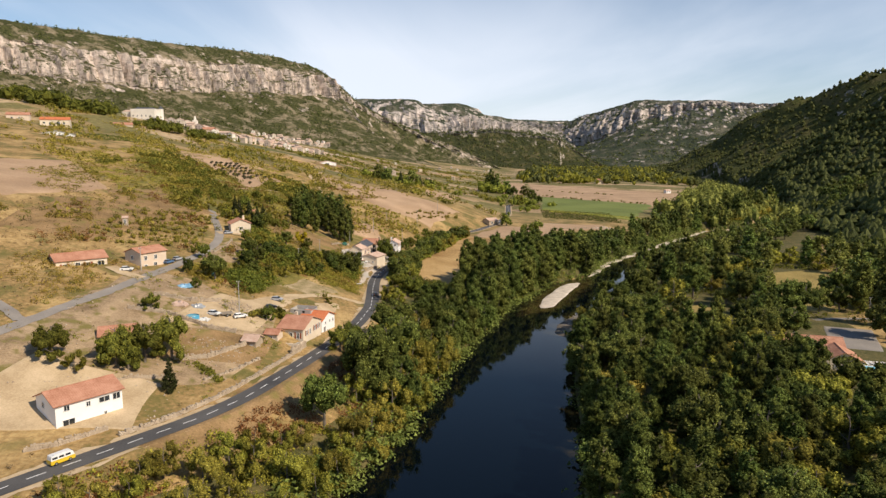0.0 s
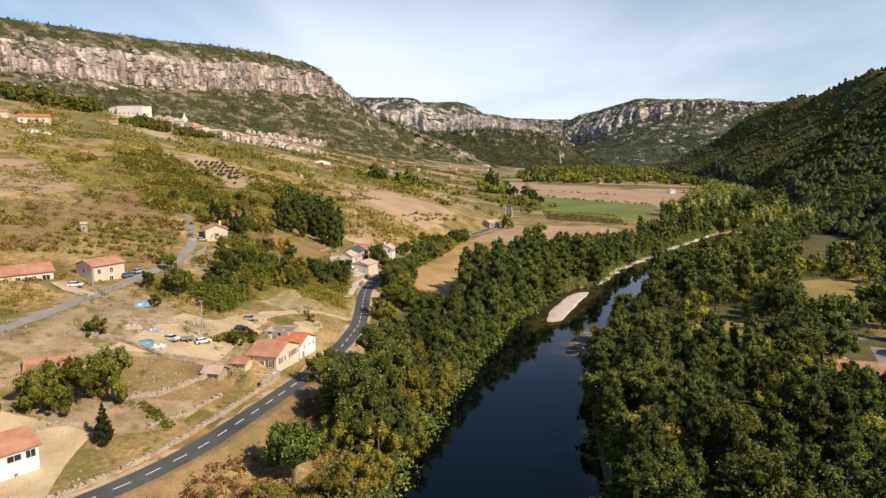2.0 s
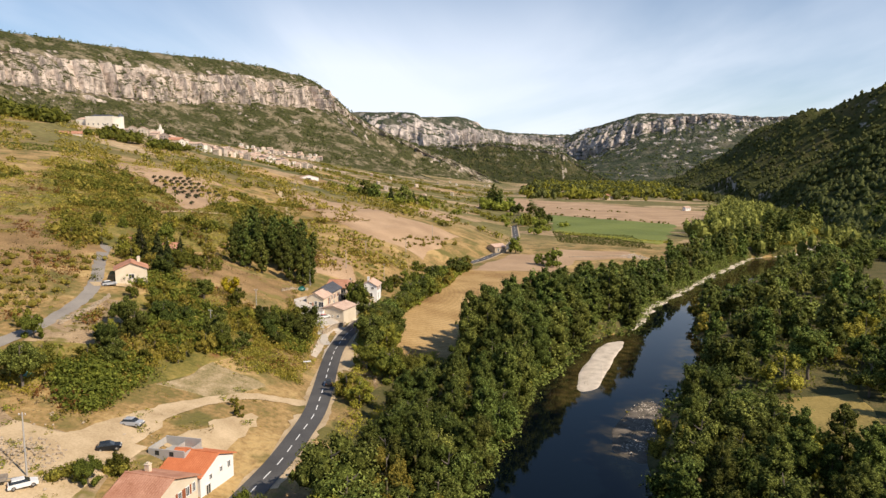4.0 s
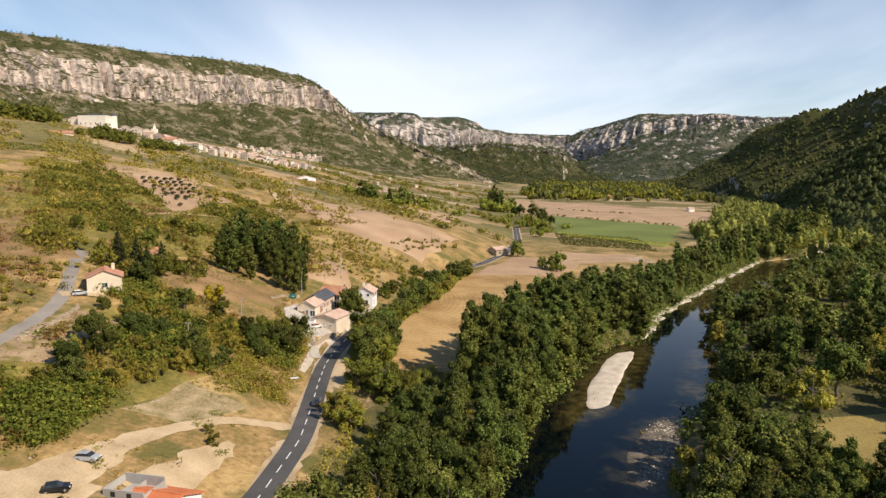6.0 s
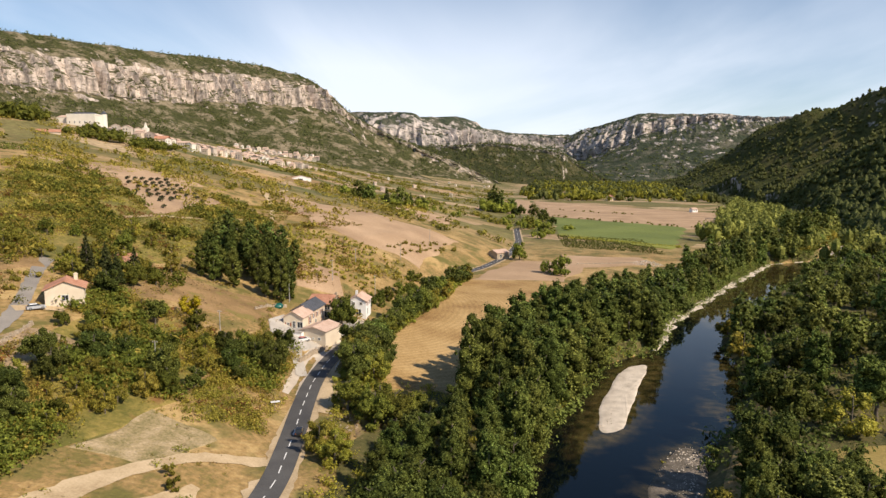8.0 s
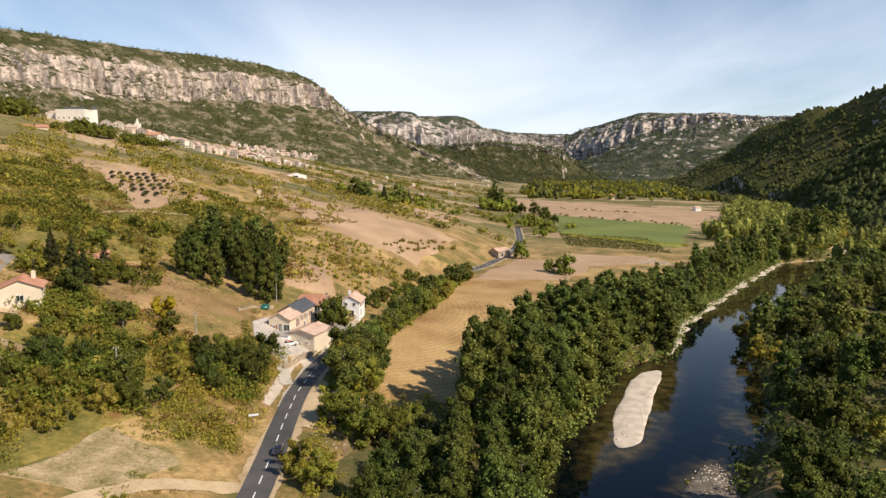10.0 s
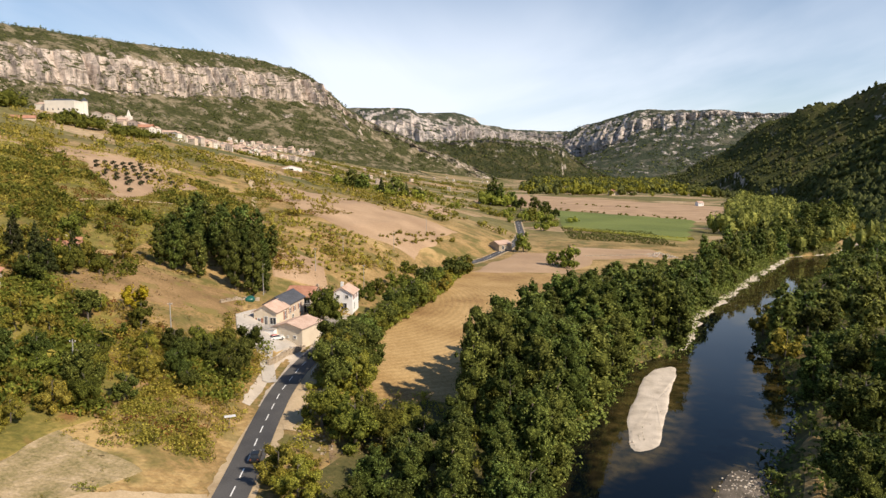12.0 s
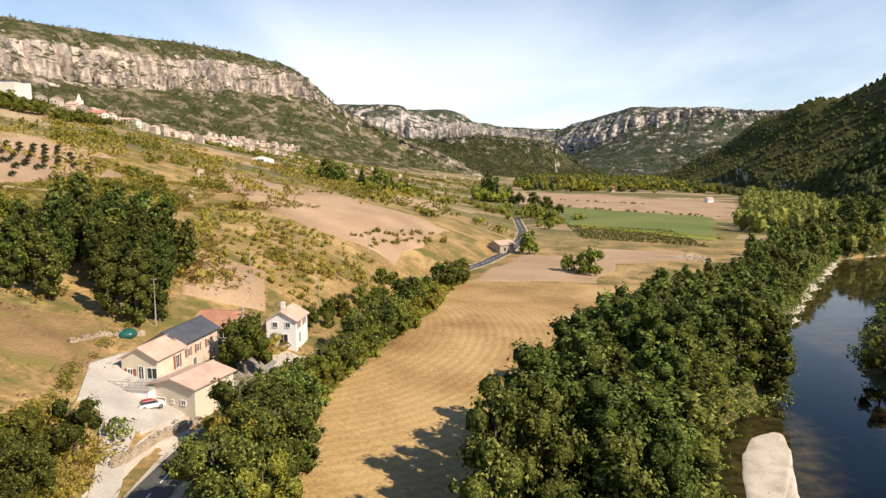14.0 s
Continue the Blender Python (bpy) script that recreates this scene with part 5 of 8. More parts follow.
    for nm, lab, n, mt, seed, lo, hi, sq, card in (("valley_wood", "green trees along the upper river", 520, "poplar", 39, 1.0, 2.6, 1.5, 0.95), ("valley_wood_light", "yellow-green trees along the upper river", 260, "willow", 93, 0.7, 1.7, 1.2, 0.9), ("valley_wood_dark", "dark oaks along the upper river", 420, "oak", 94, 0.7, 2.1, 1.1, 0.9)):
        stuff(nm, lab, "wood", field(n, (150, 560, 478, 1100), vf, lo, hi), M[mt], seed, 1, 62, 3.0, card, squash=sq)
    for nm, lab, n, mt, seed in (("valley_wood_far", "distant tree belts on the valley floor", 800, "holm", 40), ("valley_wood_pale", "distant yellowing trees on the valley floor", 500, "willow", 95)):
        stuff(nm, lab, "wood", field(n, (100, 1300, 1100, 2500), lambda x, y: vf(x, y) & (wobble(x, y, 60, 3.0) > -0.35), 1.2, 3.4), M[mt], seed, 1, 16, 3.0, 2.4, squash=1.1)
    belts = lambda x, y: (x < R(y) - 4) & (wobble(x, y, 30, 6.0) + 0.7 * wobble(x, y, 11, 1.0) > 0.42)
    stuff("hedgerows", "green hedgerows and orchards on the far slope", "wood", field(2000, (-420, 170, 470, 1500), belts, 0.9, 2.0), M["oak"], 41, 1, 16, 2.0, 1.3, core=False)


undergrowth()


def wood_on(name, label, host, count, material, seed, r, card, n_cards, keep, lo=0.7, hi=1.5, dome=False):
    """Clumps of trees that stand on a mountain's own surface."""
    rng = np.random.default_rng(seed)
    me = bpy.data.objects[host].data
    P = np.empty(len(me.vertices) * 3, np.float32)
    me.vertices.foreach_get("co", P)
    P = P.reshape(-1, 3)
    F = np.empty(len(me.polygons) * 4, np.int32)
    me.loops.foreach_get("vertex_index", F)
    F = F.reshape(-1, 4)
    mid = P[F].mean(1)
    ok = keep(mid)
    F = F[ok]
    # as many trees to the hectare on large faces as on small ones
    area = np.linalg.norm(np.cross(P[F[:, 2]] - P[F[:, 0]], P[F[:, 3]] - P[F[:, 1]]), axis=1) / (60 + np.linalg.norm(mid[ok][:, :2] - (8, 60), axis=1)) ** 0.9
    F = F[rng.choice(len(F), count, p=area / area.sum())]
    a, b = rng.random((count, 1)), rng.random((count, 1))
    Q = (P[F[:, 0]] * (1 - a) + P[F[:, 1]] * a) * (1 - b) + (P[F[:, 3]] * (1 - a) + P[F[:, 2]] * a) * b
    base = []
    for _ in range(6):
        C = [(0, 0, r * 0.5), (r * 0.45, rng.normal(0, r * 0.1), r * 0.3), (-r * 0.3, r * 0.35, r * 0.4)]
        leaf = cards(rng, C, [r * 0.75, r * 0.55, r * 0.55], n_cards, card)
        base.append(join(leaf, lobes(C[:1], [r], 0.8, 0.95, 5, 3)) if dome else leaf)
    V, T, o = [], [], 0
    for i, q in enumerate(Q):
        s, t = rng.uniform(lo, hi), rng.uniform(0, 6.28)
        v, f = base[i % 6]
        c, sn = math.cos(t) * s, math.sin(t) * s
        V.append(np.stack([v[:, 0] * c - v[:, 1] * sn + q[0], v[:, 0] * sn + v[:, 1] * c + q[1], v[:, 2] * s * rng.uniform(0.8, 1.3) + q[2]], 1))
        T.append(f + o); o += len(v)
    tagged(new(name, mesh_np(name, np.concatenate(V), np.concatenate(T), material, smooth=False)), label, "wood", kind="stuff")


wood_on("talus_scrub", "dark scrub and small oaks below the cliffs", "mountain_left", 4200, M["holm"], 81, 4.0, 3.0, 9, lambda P: (P[:, 2] < 255) & (P[:, 2] > 45) & (wobble(P[:, 0], P[:, 1], 45, 2.0) > -0.15))
wood_on("plateau_wood", "dark low wood along the plateau edge", "mountain_left", 2600, M["holm"], 82, 4.0, 3.0, 9, lambda P: (P[:, 2] > 300) & (wobble(P[:, 0], P[:, 1], 40, 5.0) > -0.3))
wood_on("knoll_wood", "dense dark wood on the knoll", "hill_wooded", 2600, M["holm"], 83, 5.0, 3.6, 9, lambda P: P[:, 2] > 0)
wood_on("gorge_scrub", "dark scrub on the far gorge slopes", "mountain_gorge", 1500, M["holm"], 84, 6.0, 5.0, 8, lambda P: P[:, 2] < 225)
wood_on("far_slope_wood", "dark wood on the distant massif", "mountain_far", 1900, M["holm"], 85, 7.0, 6.0, 8, lambda P: P[:, 2] < 290)

# ---- roads, tracks, fields
def laid_land():
    D = M["dirt"]
    ribbon("lane", [(-100, 90), (-90, 108), (-83, 124), (-80, 138), (-75, 155), (-72.5, 172), (-70, 186), (-68, 204), (-69, 218), (-72, 231), (-80, 250), (-89, 275), (-94, 300)], 2.8, M["lane"], 0.14, "narrow grey lane climbing the slope", "lane", edge=0.12)
    ribbon("lane_branch", [(-81, 131), (-90, 139), (-112, 143)], 2.7, M["lane"], 0.16, "grey lane joining from the terrace", "lane", edge=0.12)
    ribbon("drive_upper", [(-73, 168), (-79, 170), (-83, 173)], 3.2, D, 0.17, "pale drive to the bungalow", "track", edge=0.1)
    ribbon("drive_cottage", [(-73, 231), (-69.5, 235), (-66, 236)], 2.6, D, 0.17, "pale drive beside the cottage", "track", edge=0.1)
    ribbon("dirt_track", [(-18.2, 207.0, 3.6), (-21, 205.8, 2.6), (-26.4, 203, 2.5), (-33, 196, 2.7), (-37, 190, 3.0), (-39.5, 182, 4.2), (-41, 174, 7), (-43, 168, 8), (-47, 162, 8), (-50, 156, 7), (-56, 150, 5)], 4, D, 0.10, "pale dirt track curving to the yard", "track", edge=0.22)
    ribbon("yard_apron", [(-26.0, 195, 1.5), (-28.0, 187, 4.5), (-30.5, 179, 6.5), (-32.0, 171, 7)], 4, D, 0.09, "bare pale earth slope beside the track", "track", edge=0.4)
    ribbon("path_hill", [(-62, 398, 2.0), (-66, 416, 2.2), (-71, 442, 2.4), (-85, 483, 2.6), (-82, 530, 3)], 2.2, D, 0.25, "pale footpath winding up the hill", "path", edge=0.15)
    ribbon("path_orchard", [(-62, 398, 2.0), (-72, 380, 2.0), (-84, 362, 2.2), (-92, 348, 2.2), (-100, 325, 2.2)], 2.2, D, 0.25, "pale path below the orchard", "path", edge=0.15)
    ribbon("roadside_gravel", [(-22.8, 236, 3), (-23.0, 246, 3.6), (-22.4, 258, 4.6), (-20.9, 270, 5.2), (-18.3, 284, 6.2), (-15.2, 297, 6.0), (-12, 306, 4)], 4, M["lane_pale"], 0.08, "pale gravel strip beside the road", "verge", edge=0.2)
    ribbon("layby", [(-14.4, 226, 2), (-14.6, 236, 4.4), (-14.8, 246, 4.2), (-13.6, 256, 1.5)], 3, D, 0.09, "pale gravel lay-by", "verge", edge=0.2)
    patch("bare_bank", [(-8.2, 226), (-6.6, 213), (0.6, 217), (-2.4, 224)], M["earth"], 0.08, "bare crumbling earth bank beside the verge", "slope", wob=1.0, n=26, seed=2.5)
    ribbon("terrace_path", [(-37.2, 214.5, 1.0), (-38.6, 221, 1.8), (-38.0, 228, 2.0), (-35.6, 235, 2.2), (-33.4, 240, 1.4)], 2, M["brownfield"], 0.16, "bare dry shelf along the bank", "slope", edge=0.3)
    patch("rough_plots", [(-86, 110), (-40, 126), (-34, 170), (-76, 176)], M["earth"], 0.05, "rough stony brown earth with weeds", "yard", wob=3.0, n=60, seed=5.0)
    patch("roadside_bank", [(-47, 98), (-35, 101), (-8, 172), (-19, 172)], M["brownfield"], 0.05, "dry brown bank below the road", "slope", wob=1.0, n=50, seed=8.0)
    patch("rocky_slope", [(-68, 194), (-57, 199), (-58, 227), (-66.5, 224)], M["earth"], 0.14, "pale rocky slope below the lane", "slope", wob=1.6, n=30, seed=9.0)
    patch("yard_white_house", [(-79, 98), (-49, 105.5), (-50, 122), (-74, 122)], D, 0.10, "bare pale earth round the white house", "yard", wob=0.8)
    patch("yard_pink_house", [(-60, 145), (-40, 151), (-36, 172), (-55, 170)], D, 0.07, "bare trampled earth yard", "yard", wob=1.4)
    patch("terraced_plot", [(-58, 130), (-36, 137), (-35, 150), (-58, 145)], M["brownfield"], 0.07, "dry brown terraced plot", "field", wob=1.2)
    patch("vegetable_plot", [(-43, 193), (-31, 195.5), (-28, 208), (-43, 212)], M["veg"], 0.05, "rough pale vegetable plot", "field", wob=2.6, seed=3.0)
    fy = np.linspace(246, 391, 90)
    fl = lerp(fy, ROAD) + np.interp(fy, (246, 262, 275, 290, 330, 360, 391), (13.5, 11.5, 9.0, 7.6, 7.6, 6.0, 5.0))
    fr = np.interp(fy, (246, 260, 276, 300, 323, 391), (24, 27, 34, 46, 57, 90))
    fc = np.linspace(0, 1, 50)[:, None]
    FX, FY = fl * (1 - fc) + fr * fc + 0.6 * wobble(fy[None] + 0 * fc, 30 * fc + 0 * fy, 7, 1.0), fy + 0 * fc
    rim = np.clip(np.minimum(np.minimum(fc, 1 - fc) * 30 + 0 * FY, np.minimum(FY - 246, 391 - FY) / 3), 0, 1)
    tagged(new("stubble_field", mesh_np("stubble_field", np.stack([FX, FY, ground_z(FX, FY) + 0.36 * rim - 0.22], -1).reshape(-1, 3), grid_faces(50, 90), M["stubble"])), "golden mown stubble field with swathe lines", "field", kind="structure")
    patch("bare_field_low", [(24, 388), (67, 391), (95, 447), (55, 452)], M["ploughed"], 0.12, "bare reddish field beside the road", wob=1.5)
    patch("bare_field_ruin", [(78, 426), (128, 448), (128, 474), (84, 474)], M["ploughed"], 0.14, "bare field near the rubble heap", wob=1.5)
    patch("bare_field_hill", [(-48, 408), (2, 384), (24, 462), (-84, 506)], M["ploughed"], 0.2, "large bare sloping field", wob=3.0, n=60)
    patch("bare_field_clump", [(-36, 312), (-21, 318), (-24, 338), (-42, 338)], M["ploughed"], 0.16, "small bare field above the hamlet", wob=1.2)
    patch("mound_meadow", [(-64, 253), (-34, 277), (-38, 292), (-66, 284)], M["brownfield"], 0.12, "dry brown rounded meadow", wob=1.5)
    patch("bare_field_upper", [(-136, 212), (-122, 262), (-172, 326), (-190, 288)], M["ploughed"], 0.25, "bare greyish upper field", wob=2.5)
    patch("dry_meadow_upper", [(-104, 226), (-80, 256), (-118, 300), (-124, 262)], M["brownfield"], 0.2, "dry brown upper meadow", wob=2.0)
    patch("orchard_soil", [(-92, 346), (-91, 424), (-136, 470), (-148, 436)], M["ploughed"], 0.25, "reddish orchard soil on the slope", wob=2.0)
    patch("bare_shelf", [(-150, 405), (-110, 462), (-135, 480), (-190, 440)], M["ploughed"], 0.3, "bare shelf below the village", wob=2.0)
    patch("green_field", [(106, 600), (168, 522), (236, 672), (136, 772)], M["greenfield"], 0.3, "flat green crop field", wob=2.0)
    patch("crop_strip", [(103, 590), (160, 509), (170, 524), (108, 603)], M["greenstrip"], 0.45, "bright yellow-green crop strip", wob=0.6)
    patch("straw_field", [(132, 786), (244, 650), (352, 860), (170, 1110)], M["ploughed"], 0.4, "wide pale harvested field", wob=4.0)
    patch("straw_field_far", [(60, 830), (128, 800), (165, 1100), (110, 1150)], M["ploughed"], 0.5, "pale harvested field farther off", wob=4.0)
    patch("right_meadow", [(121, 208), (134, 207), (180, 286), (146, 280)], M["meadow"], 0.15, "yellowish meadow among the trees", wob=2.0)
    patch("right_clearing", [(72, 192), (92, 190), (104, 224), (78, 220)], M["meadow"], 0.15, "small grassy clearing in the wood", wob=1.5)
    patch("scrub_hillside", [(-122, 262), (-70, 262), (-62, 404), (-185, 450)], M["scrubground"], 0.16, "green scrubby hillside", "slope", wob=5.0, n=70, seed=2.0)
    patch("thicket_floor", [(-66, 178), (-46, 186), (-27, 254), (-62, 250)], M["scrubground"], 0.09, "green overgrown slope below the lane", "slope", wob=2.5, n=50, seed=4.0)
    patch("scrub_shelf", [(-120, 186), (-96, 190), (-84, 246), (-128, 236)], M["brownfield"], 0.14, "dry grassy terrace with old orchard shrubs", "slope", wob=3.0, n=50, seed=6.0)
    # patchwork on the far slope
    rng = np.random.default_rng(3)
    for k in range(16):
        y = 560 + k * 48
        x = float(lerp(y, ROAD)) - rng.uniform(30, 300)
        w, d = rng.uniform(30, 60), rng.uniform(30, 55)
        patch(f"plot_{k + 1}", [(x - w, y - d * 0.4), (x, y - d), (x + w * 0.3, y + d * 0.4), (x - w * 0.8, y + d)], M[("ploughed", "stubble", "brownfield", "meadow")[k % 4]], 0.5, "distant dry plot on the slope", wob=3, n=16)
    # floors of the woods and the mountain side
    ys = np.arange(-120, 520, 3.0)
    def strip(name, f0, f1, label, lift=0.08, mt="woodfloor"):
        c = np.linspace(0, 1, 22)[:, None]
        X = f0(ys) * (1 - c) + f1(ys) * c + wobble(20 * c, ys[None, :] + 0 * c, 6, 2.0) * 1.1
        Y = ys + 0 * X
        tagged(new(name, mesh_np(name, np.stack([X, Y, ground_z(X, Y) + lift], -1).reshape(-1, 3), grid_faces(22, len(ys)), M[mt])), label, "ground", kind="structure")
    strip("wood_floor_left", lambda y: np.where(y < 245, np.maximum(lerp(y, ROAD) + np.interp(y, (60, 170, 185), (16, 16, 8)), lerp(y, LEFT_BANK) - 30), lerp(y, LEFT_BANK) - np.interp(y, (245, 330, 345, 420), (28, 28, 12, 12))), lambda y: lerp(y, LEFT_BANK) + 0.5, "shaded undergrowth on the river bank", 0.10)
    strip("wood_floor_right", lambda y: lerp(y, RIGHT_BANK) + 1.0, lambda y: np.minimum(lerp(y, RIGHT_BANK) + 84, lerp(y, FOOT) + 4), "shaded undergrowth of the riverside wood", 0.10)
    ym = np.r_[np.arange(20, 700, 7.0), np.arange(700, 1700, 9.0), np.arange(1700, 2950, 16.0)]
    c = np.linspace(0, 1, 150)[:, None] ** 1.25
    X = (lerp(ym, FOOT) - 6) + c * 1100
    Y = ym + 0 * X
    tagged(new("mountain_right", mesh_np("mountain_right", np.stack([X, Y, ground_z(X, Y) + 0.5 + 2 * c], -1).reshape(-1, 3), grid_faces(150, len(ym)), M["right_hill"])), "steep wooded mountain side lying in shade", "mountain", kind="structure")


M["right_hill"] = rockmat("wooded_crags", (0.46, 0.41, 0.35), (0.24, 0.225, 0.19), (0.035, 0.043, 0.013), (0.10, 0.105, 0.032), lo=0.34, hi=0.46, scree=(0.12, 0.105, 0.045))
M["greenstrip"] = mat("yellow_green_crop", ((0.16, 0.185, 0.03), (0.27, 0.27, 0.05)), (0.03, 1.2), 0.9, 0.3, 1.5, coord="World")
M["veg"] = mat("vegetable_plot", ((0.17, 0.15, 0.055), (0.52, 0.40, 0.26), (0.34, 0.265, 0.14)), (0.35, 2.6), 0.95, 0.3, 1.5, coord="World")
M["meadow"] = mat("yellow_meadow", ((0.21, 0.16, 0.05), (0.40, 0.295, 0.10), (0.31, 0.235, 0.075)), (0.06, 1.0), 0.95, 0.2, 1.5, coord="World")
M["woodfloor"] = mat("wood_floor", ((0.06, 0.064, 0.02), (0.17, 0.135, 0.055), (0.105, 0.095, 0.033)), (0.15, 1.2), 0.95, 0.3, 1.2, coord="World")
M["lane_pale"] = mat("pale_gravel", ((0.42, 0.36, 0.29), (0.62, 0.55, 0.46), (0.52, 0.45, 0.37)), (0.3, 3.5), 0.95, 0.04, 6, coord="World")
laid_land()
wood_on("mountain_wood", "dense oak wood on the shaded mountain side", "mountain_right", 7500, M["holm"], 37, 4.6, 2.0, 10, lambda P: (P[:, 1] > 80) & (P[:, 1] < 1000) & (P[:, 0] < 90 + P[:, 1] * 0.95) & (P[:, 0] > lerp(P[:, 1], FOOT) - 4), 0.6, 1.4, True)
wood_on("far_wood", "dark wood on the far mountain side", "mountain_right", 7500, M["holm"], 38, 4.2, 2.4, 7, lambda P: (P[:, 1] > 800) & (P[:, 0] < P[:, 1] * 0.85) & ((P[:, 2] < 178) | (rough_noise(P[:, 0], P[:, 1], 45.0, 3, 2) > 0.12)), 0.6, 1.4, True)


def bar(name, pts, z, material, label, top=None):
    """A low gravel bank: an outline in plan, domed."""
    P = np.array(pts, float)
    c = P.mean(0)
    k = 72
    d = np.r_[0, np.cumsum(np.hypot(*np.diff(np.r_[P, P[:1]], axis=0).T))]
    t = np.linspace(0, d[-1], k, endpoint=False)
    Q = np.r_[P, P[:1]]
    X, Y = np.interp(t, d, Q[:, 0]), np.interp(t, d, Q[:, 1])
    sm = lambda v: (np.roll(v, 1) + v + np.roll(v, -1) + np.roll(v, 2) + np.roll(v, -2)) / 5
    X, Y = sm(X) + wobble(X, Y, 4.5) * 0.4, sm(Y) + wobble(X, Y, 3.0, 3) * 0.3
    V = []
    for s, h in ((1.12, -0.6), (1.0, 0.02), (0.9, 0.25), (0.7, 0.42), (0.4, 0.5), (0.0, 0.5)):
        V.append(np.stack([c[0] + (X - c[0]) * s, c[1] + (Y - c[1]) * s, h * z + wobble(X * s, Y * s, 1.5, 1) * 0.07], -1))
    V = np.stack(V)
    F = np.array([[j * k + i, j * k + (i + 1) % k, (j + 1) * k + (i + 1) % k, (j + 1) * k + i] for j in range(5) for i in range(k)])
    return tagged(new(name, mesh_np(name, V.reshape(-1, 3), F, material)), label, "gravel bar", kind="structure")


bar("gravel_bar", [(42.2, 240.5), (44.6, 249), (48.6, 260), (54.6, 273), (60.4, 284), (65.6, 289.5), (70, 290.5), (68, 284.5), (62.5, 274), (57.3, 262), (53.6, 254), (50, 246), (47.0, 240.5)], 0.5, M["gravel"], "pale gravel bar in the river")
bar("gravel_spit", [(41, 205), (44, 214), (48.5, 222), (54, 230), (58, 233.5), (61, 231), (57, 219), (50, 205), (46, 198)], 0.7, M["shingle"], "grey stony spit on the far shore")


def shore(name, y0, y1, w, label):
    """A flat gravel shore along the left bank."""
    ys = np.arange(y0, y1, 2.0)
    f = np.sin(np.pi * np.clip((ys - y0) / (y1 - y0), 0, 1)) ** 0.5
    wid = w * f * (0.7 + 0.5 * wobble(ys, ys * 0.3, 4) + 0.25 * wobble(ys, ys, 1.6)) + 0.3
    c = np.linspace(0, 1, 7)[:, None]
    X = lerp(ys, LEFT_BANK) - 1.5 + c * (1.5 + wid)
    V = np.stack([X, ys + 0 * X, 0.42 - 0.6 * c ** 1.5 + 0.05 * wobble(X, ys + 0 * X, 1.5)], -1)
    tagged(new(name, mesh_np(name, V.reshape(-1, 3), grid_faces(7, len(ys)), M["gravel"])), label, "gravel bar", kind="structure")


def stones(name, label, spots, seed):
    """Loose cobbles strewn over the gravel, joined."""
    rng = np.random.default_rng(seed)
    parts = []
    for x0, y0, x1, y1, w, n, z in spots:
        for _ in range(n):
            f, r = rng.random(), rng.uniform(0.08, 0.26) * (1.8 if rng.random() < 0.06 else 1)
            v, q = lobes([(0, 0, 0)], [r], 1.0, 0.6, 5, 3)
            x, y = x0 + (x1 - x0) * f + rng.normal(0, w), y0 + (y1 - y0) * f + rng.normal(0, w * 0.5)
            parts.append((v * rng.uniform(0.7, 1.2, 3) + (x, y, z), q))
    V, Q = join(*parts)
    tagged(new(name, mesh_np(name, V, Q, M["gravel"], smooth=False)), label, "stones", kind="stuff")


stones("bar_cobbles", "pale cobbles strewn over the gravel bars", ((45, 243, 66, 287, 1.5, 50, 0.22), (46, 204, 58, 231, 1.9, 420, 0.28), (100, 345, 190, 462, 1.6, 130, 0.12)), 5)
shore("shore_gravel", 304, 500, 7.0, "pale gravel shore along the bend")
shore("shore_gravel_far", 498, 640, 9.0, "pale gravel shore at the far bend")


# ---- small building blocks
def box(cx, cy, cz, sx, sy, sz, taper=1.0):
    v = np.array([(x * (taper if z > 0 else 1), y * (taper if z > 0 else 1), z) for z in (-0.5, 0.5) for y in (-0.5, 0.5) for x in (-0.5, 0.5)]) * (sx, sy, sz) + (cx, cy, cz)
    f = np.array([[0, 2, 3, 1], [4, 5, 7, 6], [0, 1, 5, 4], [1, 3, 7, 5], [3, 2, 6, 7], [2, 0, 4, 6]])
    return v, f


def bmesh_of(name, parts, material, bevel=0.0):
    V, Q = join(*parts)
    me = mesh_np(name, V, Q, material, smooth=False)
    if bevel:
        bm = bmesh.new(); bm.from_mesh(me)
        bmesh.ops.bevel(bm, geom=bm.edges[:], offset=bevel, segments=1, affect='EDGES')
        bm.to_mesh(me); bm.free()
    return me


def quad_mesh(name, rows, material):
    """A mesh from rows of corner points, one face a row."""
    me = bpy.data.meshes.new(name)
    v, f = [], []
    for r in rows:
        f.append(list(range(len(v), len(v) + len(r)))); v += [tuple(p) for p in r]
    me.from_pydata(v, [], f)
    bm = bmesh.new(); bm.from_mesh(me); bmesh.ops.remove_doubles(bm, verts=bm.verts[:], dist=0.001); bmesh.ops.recalc_face_normals(bm, faces=bm.faces[:]); bm.to_mesh(me); bm.free()
    me.materials.append(material)
    return me


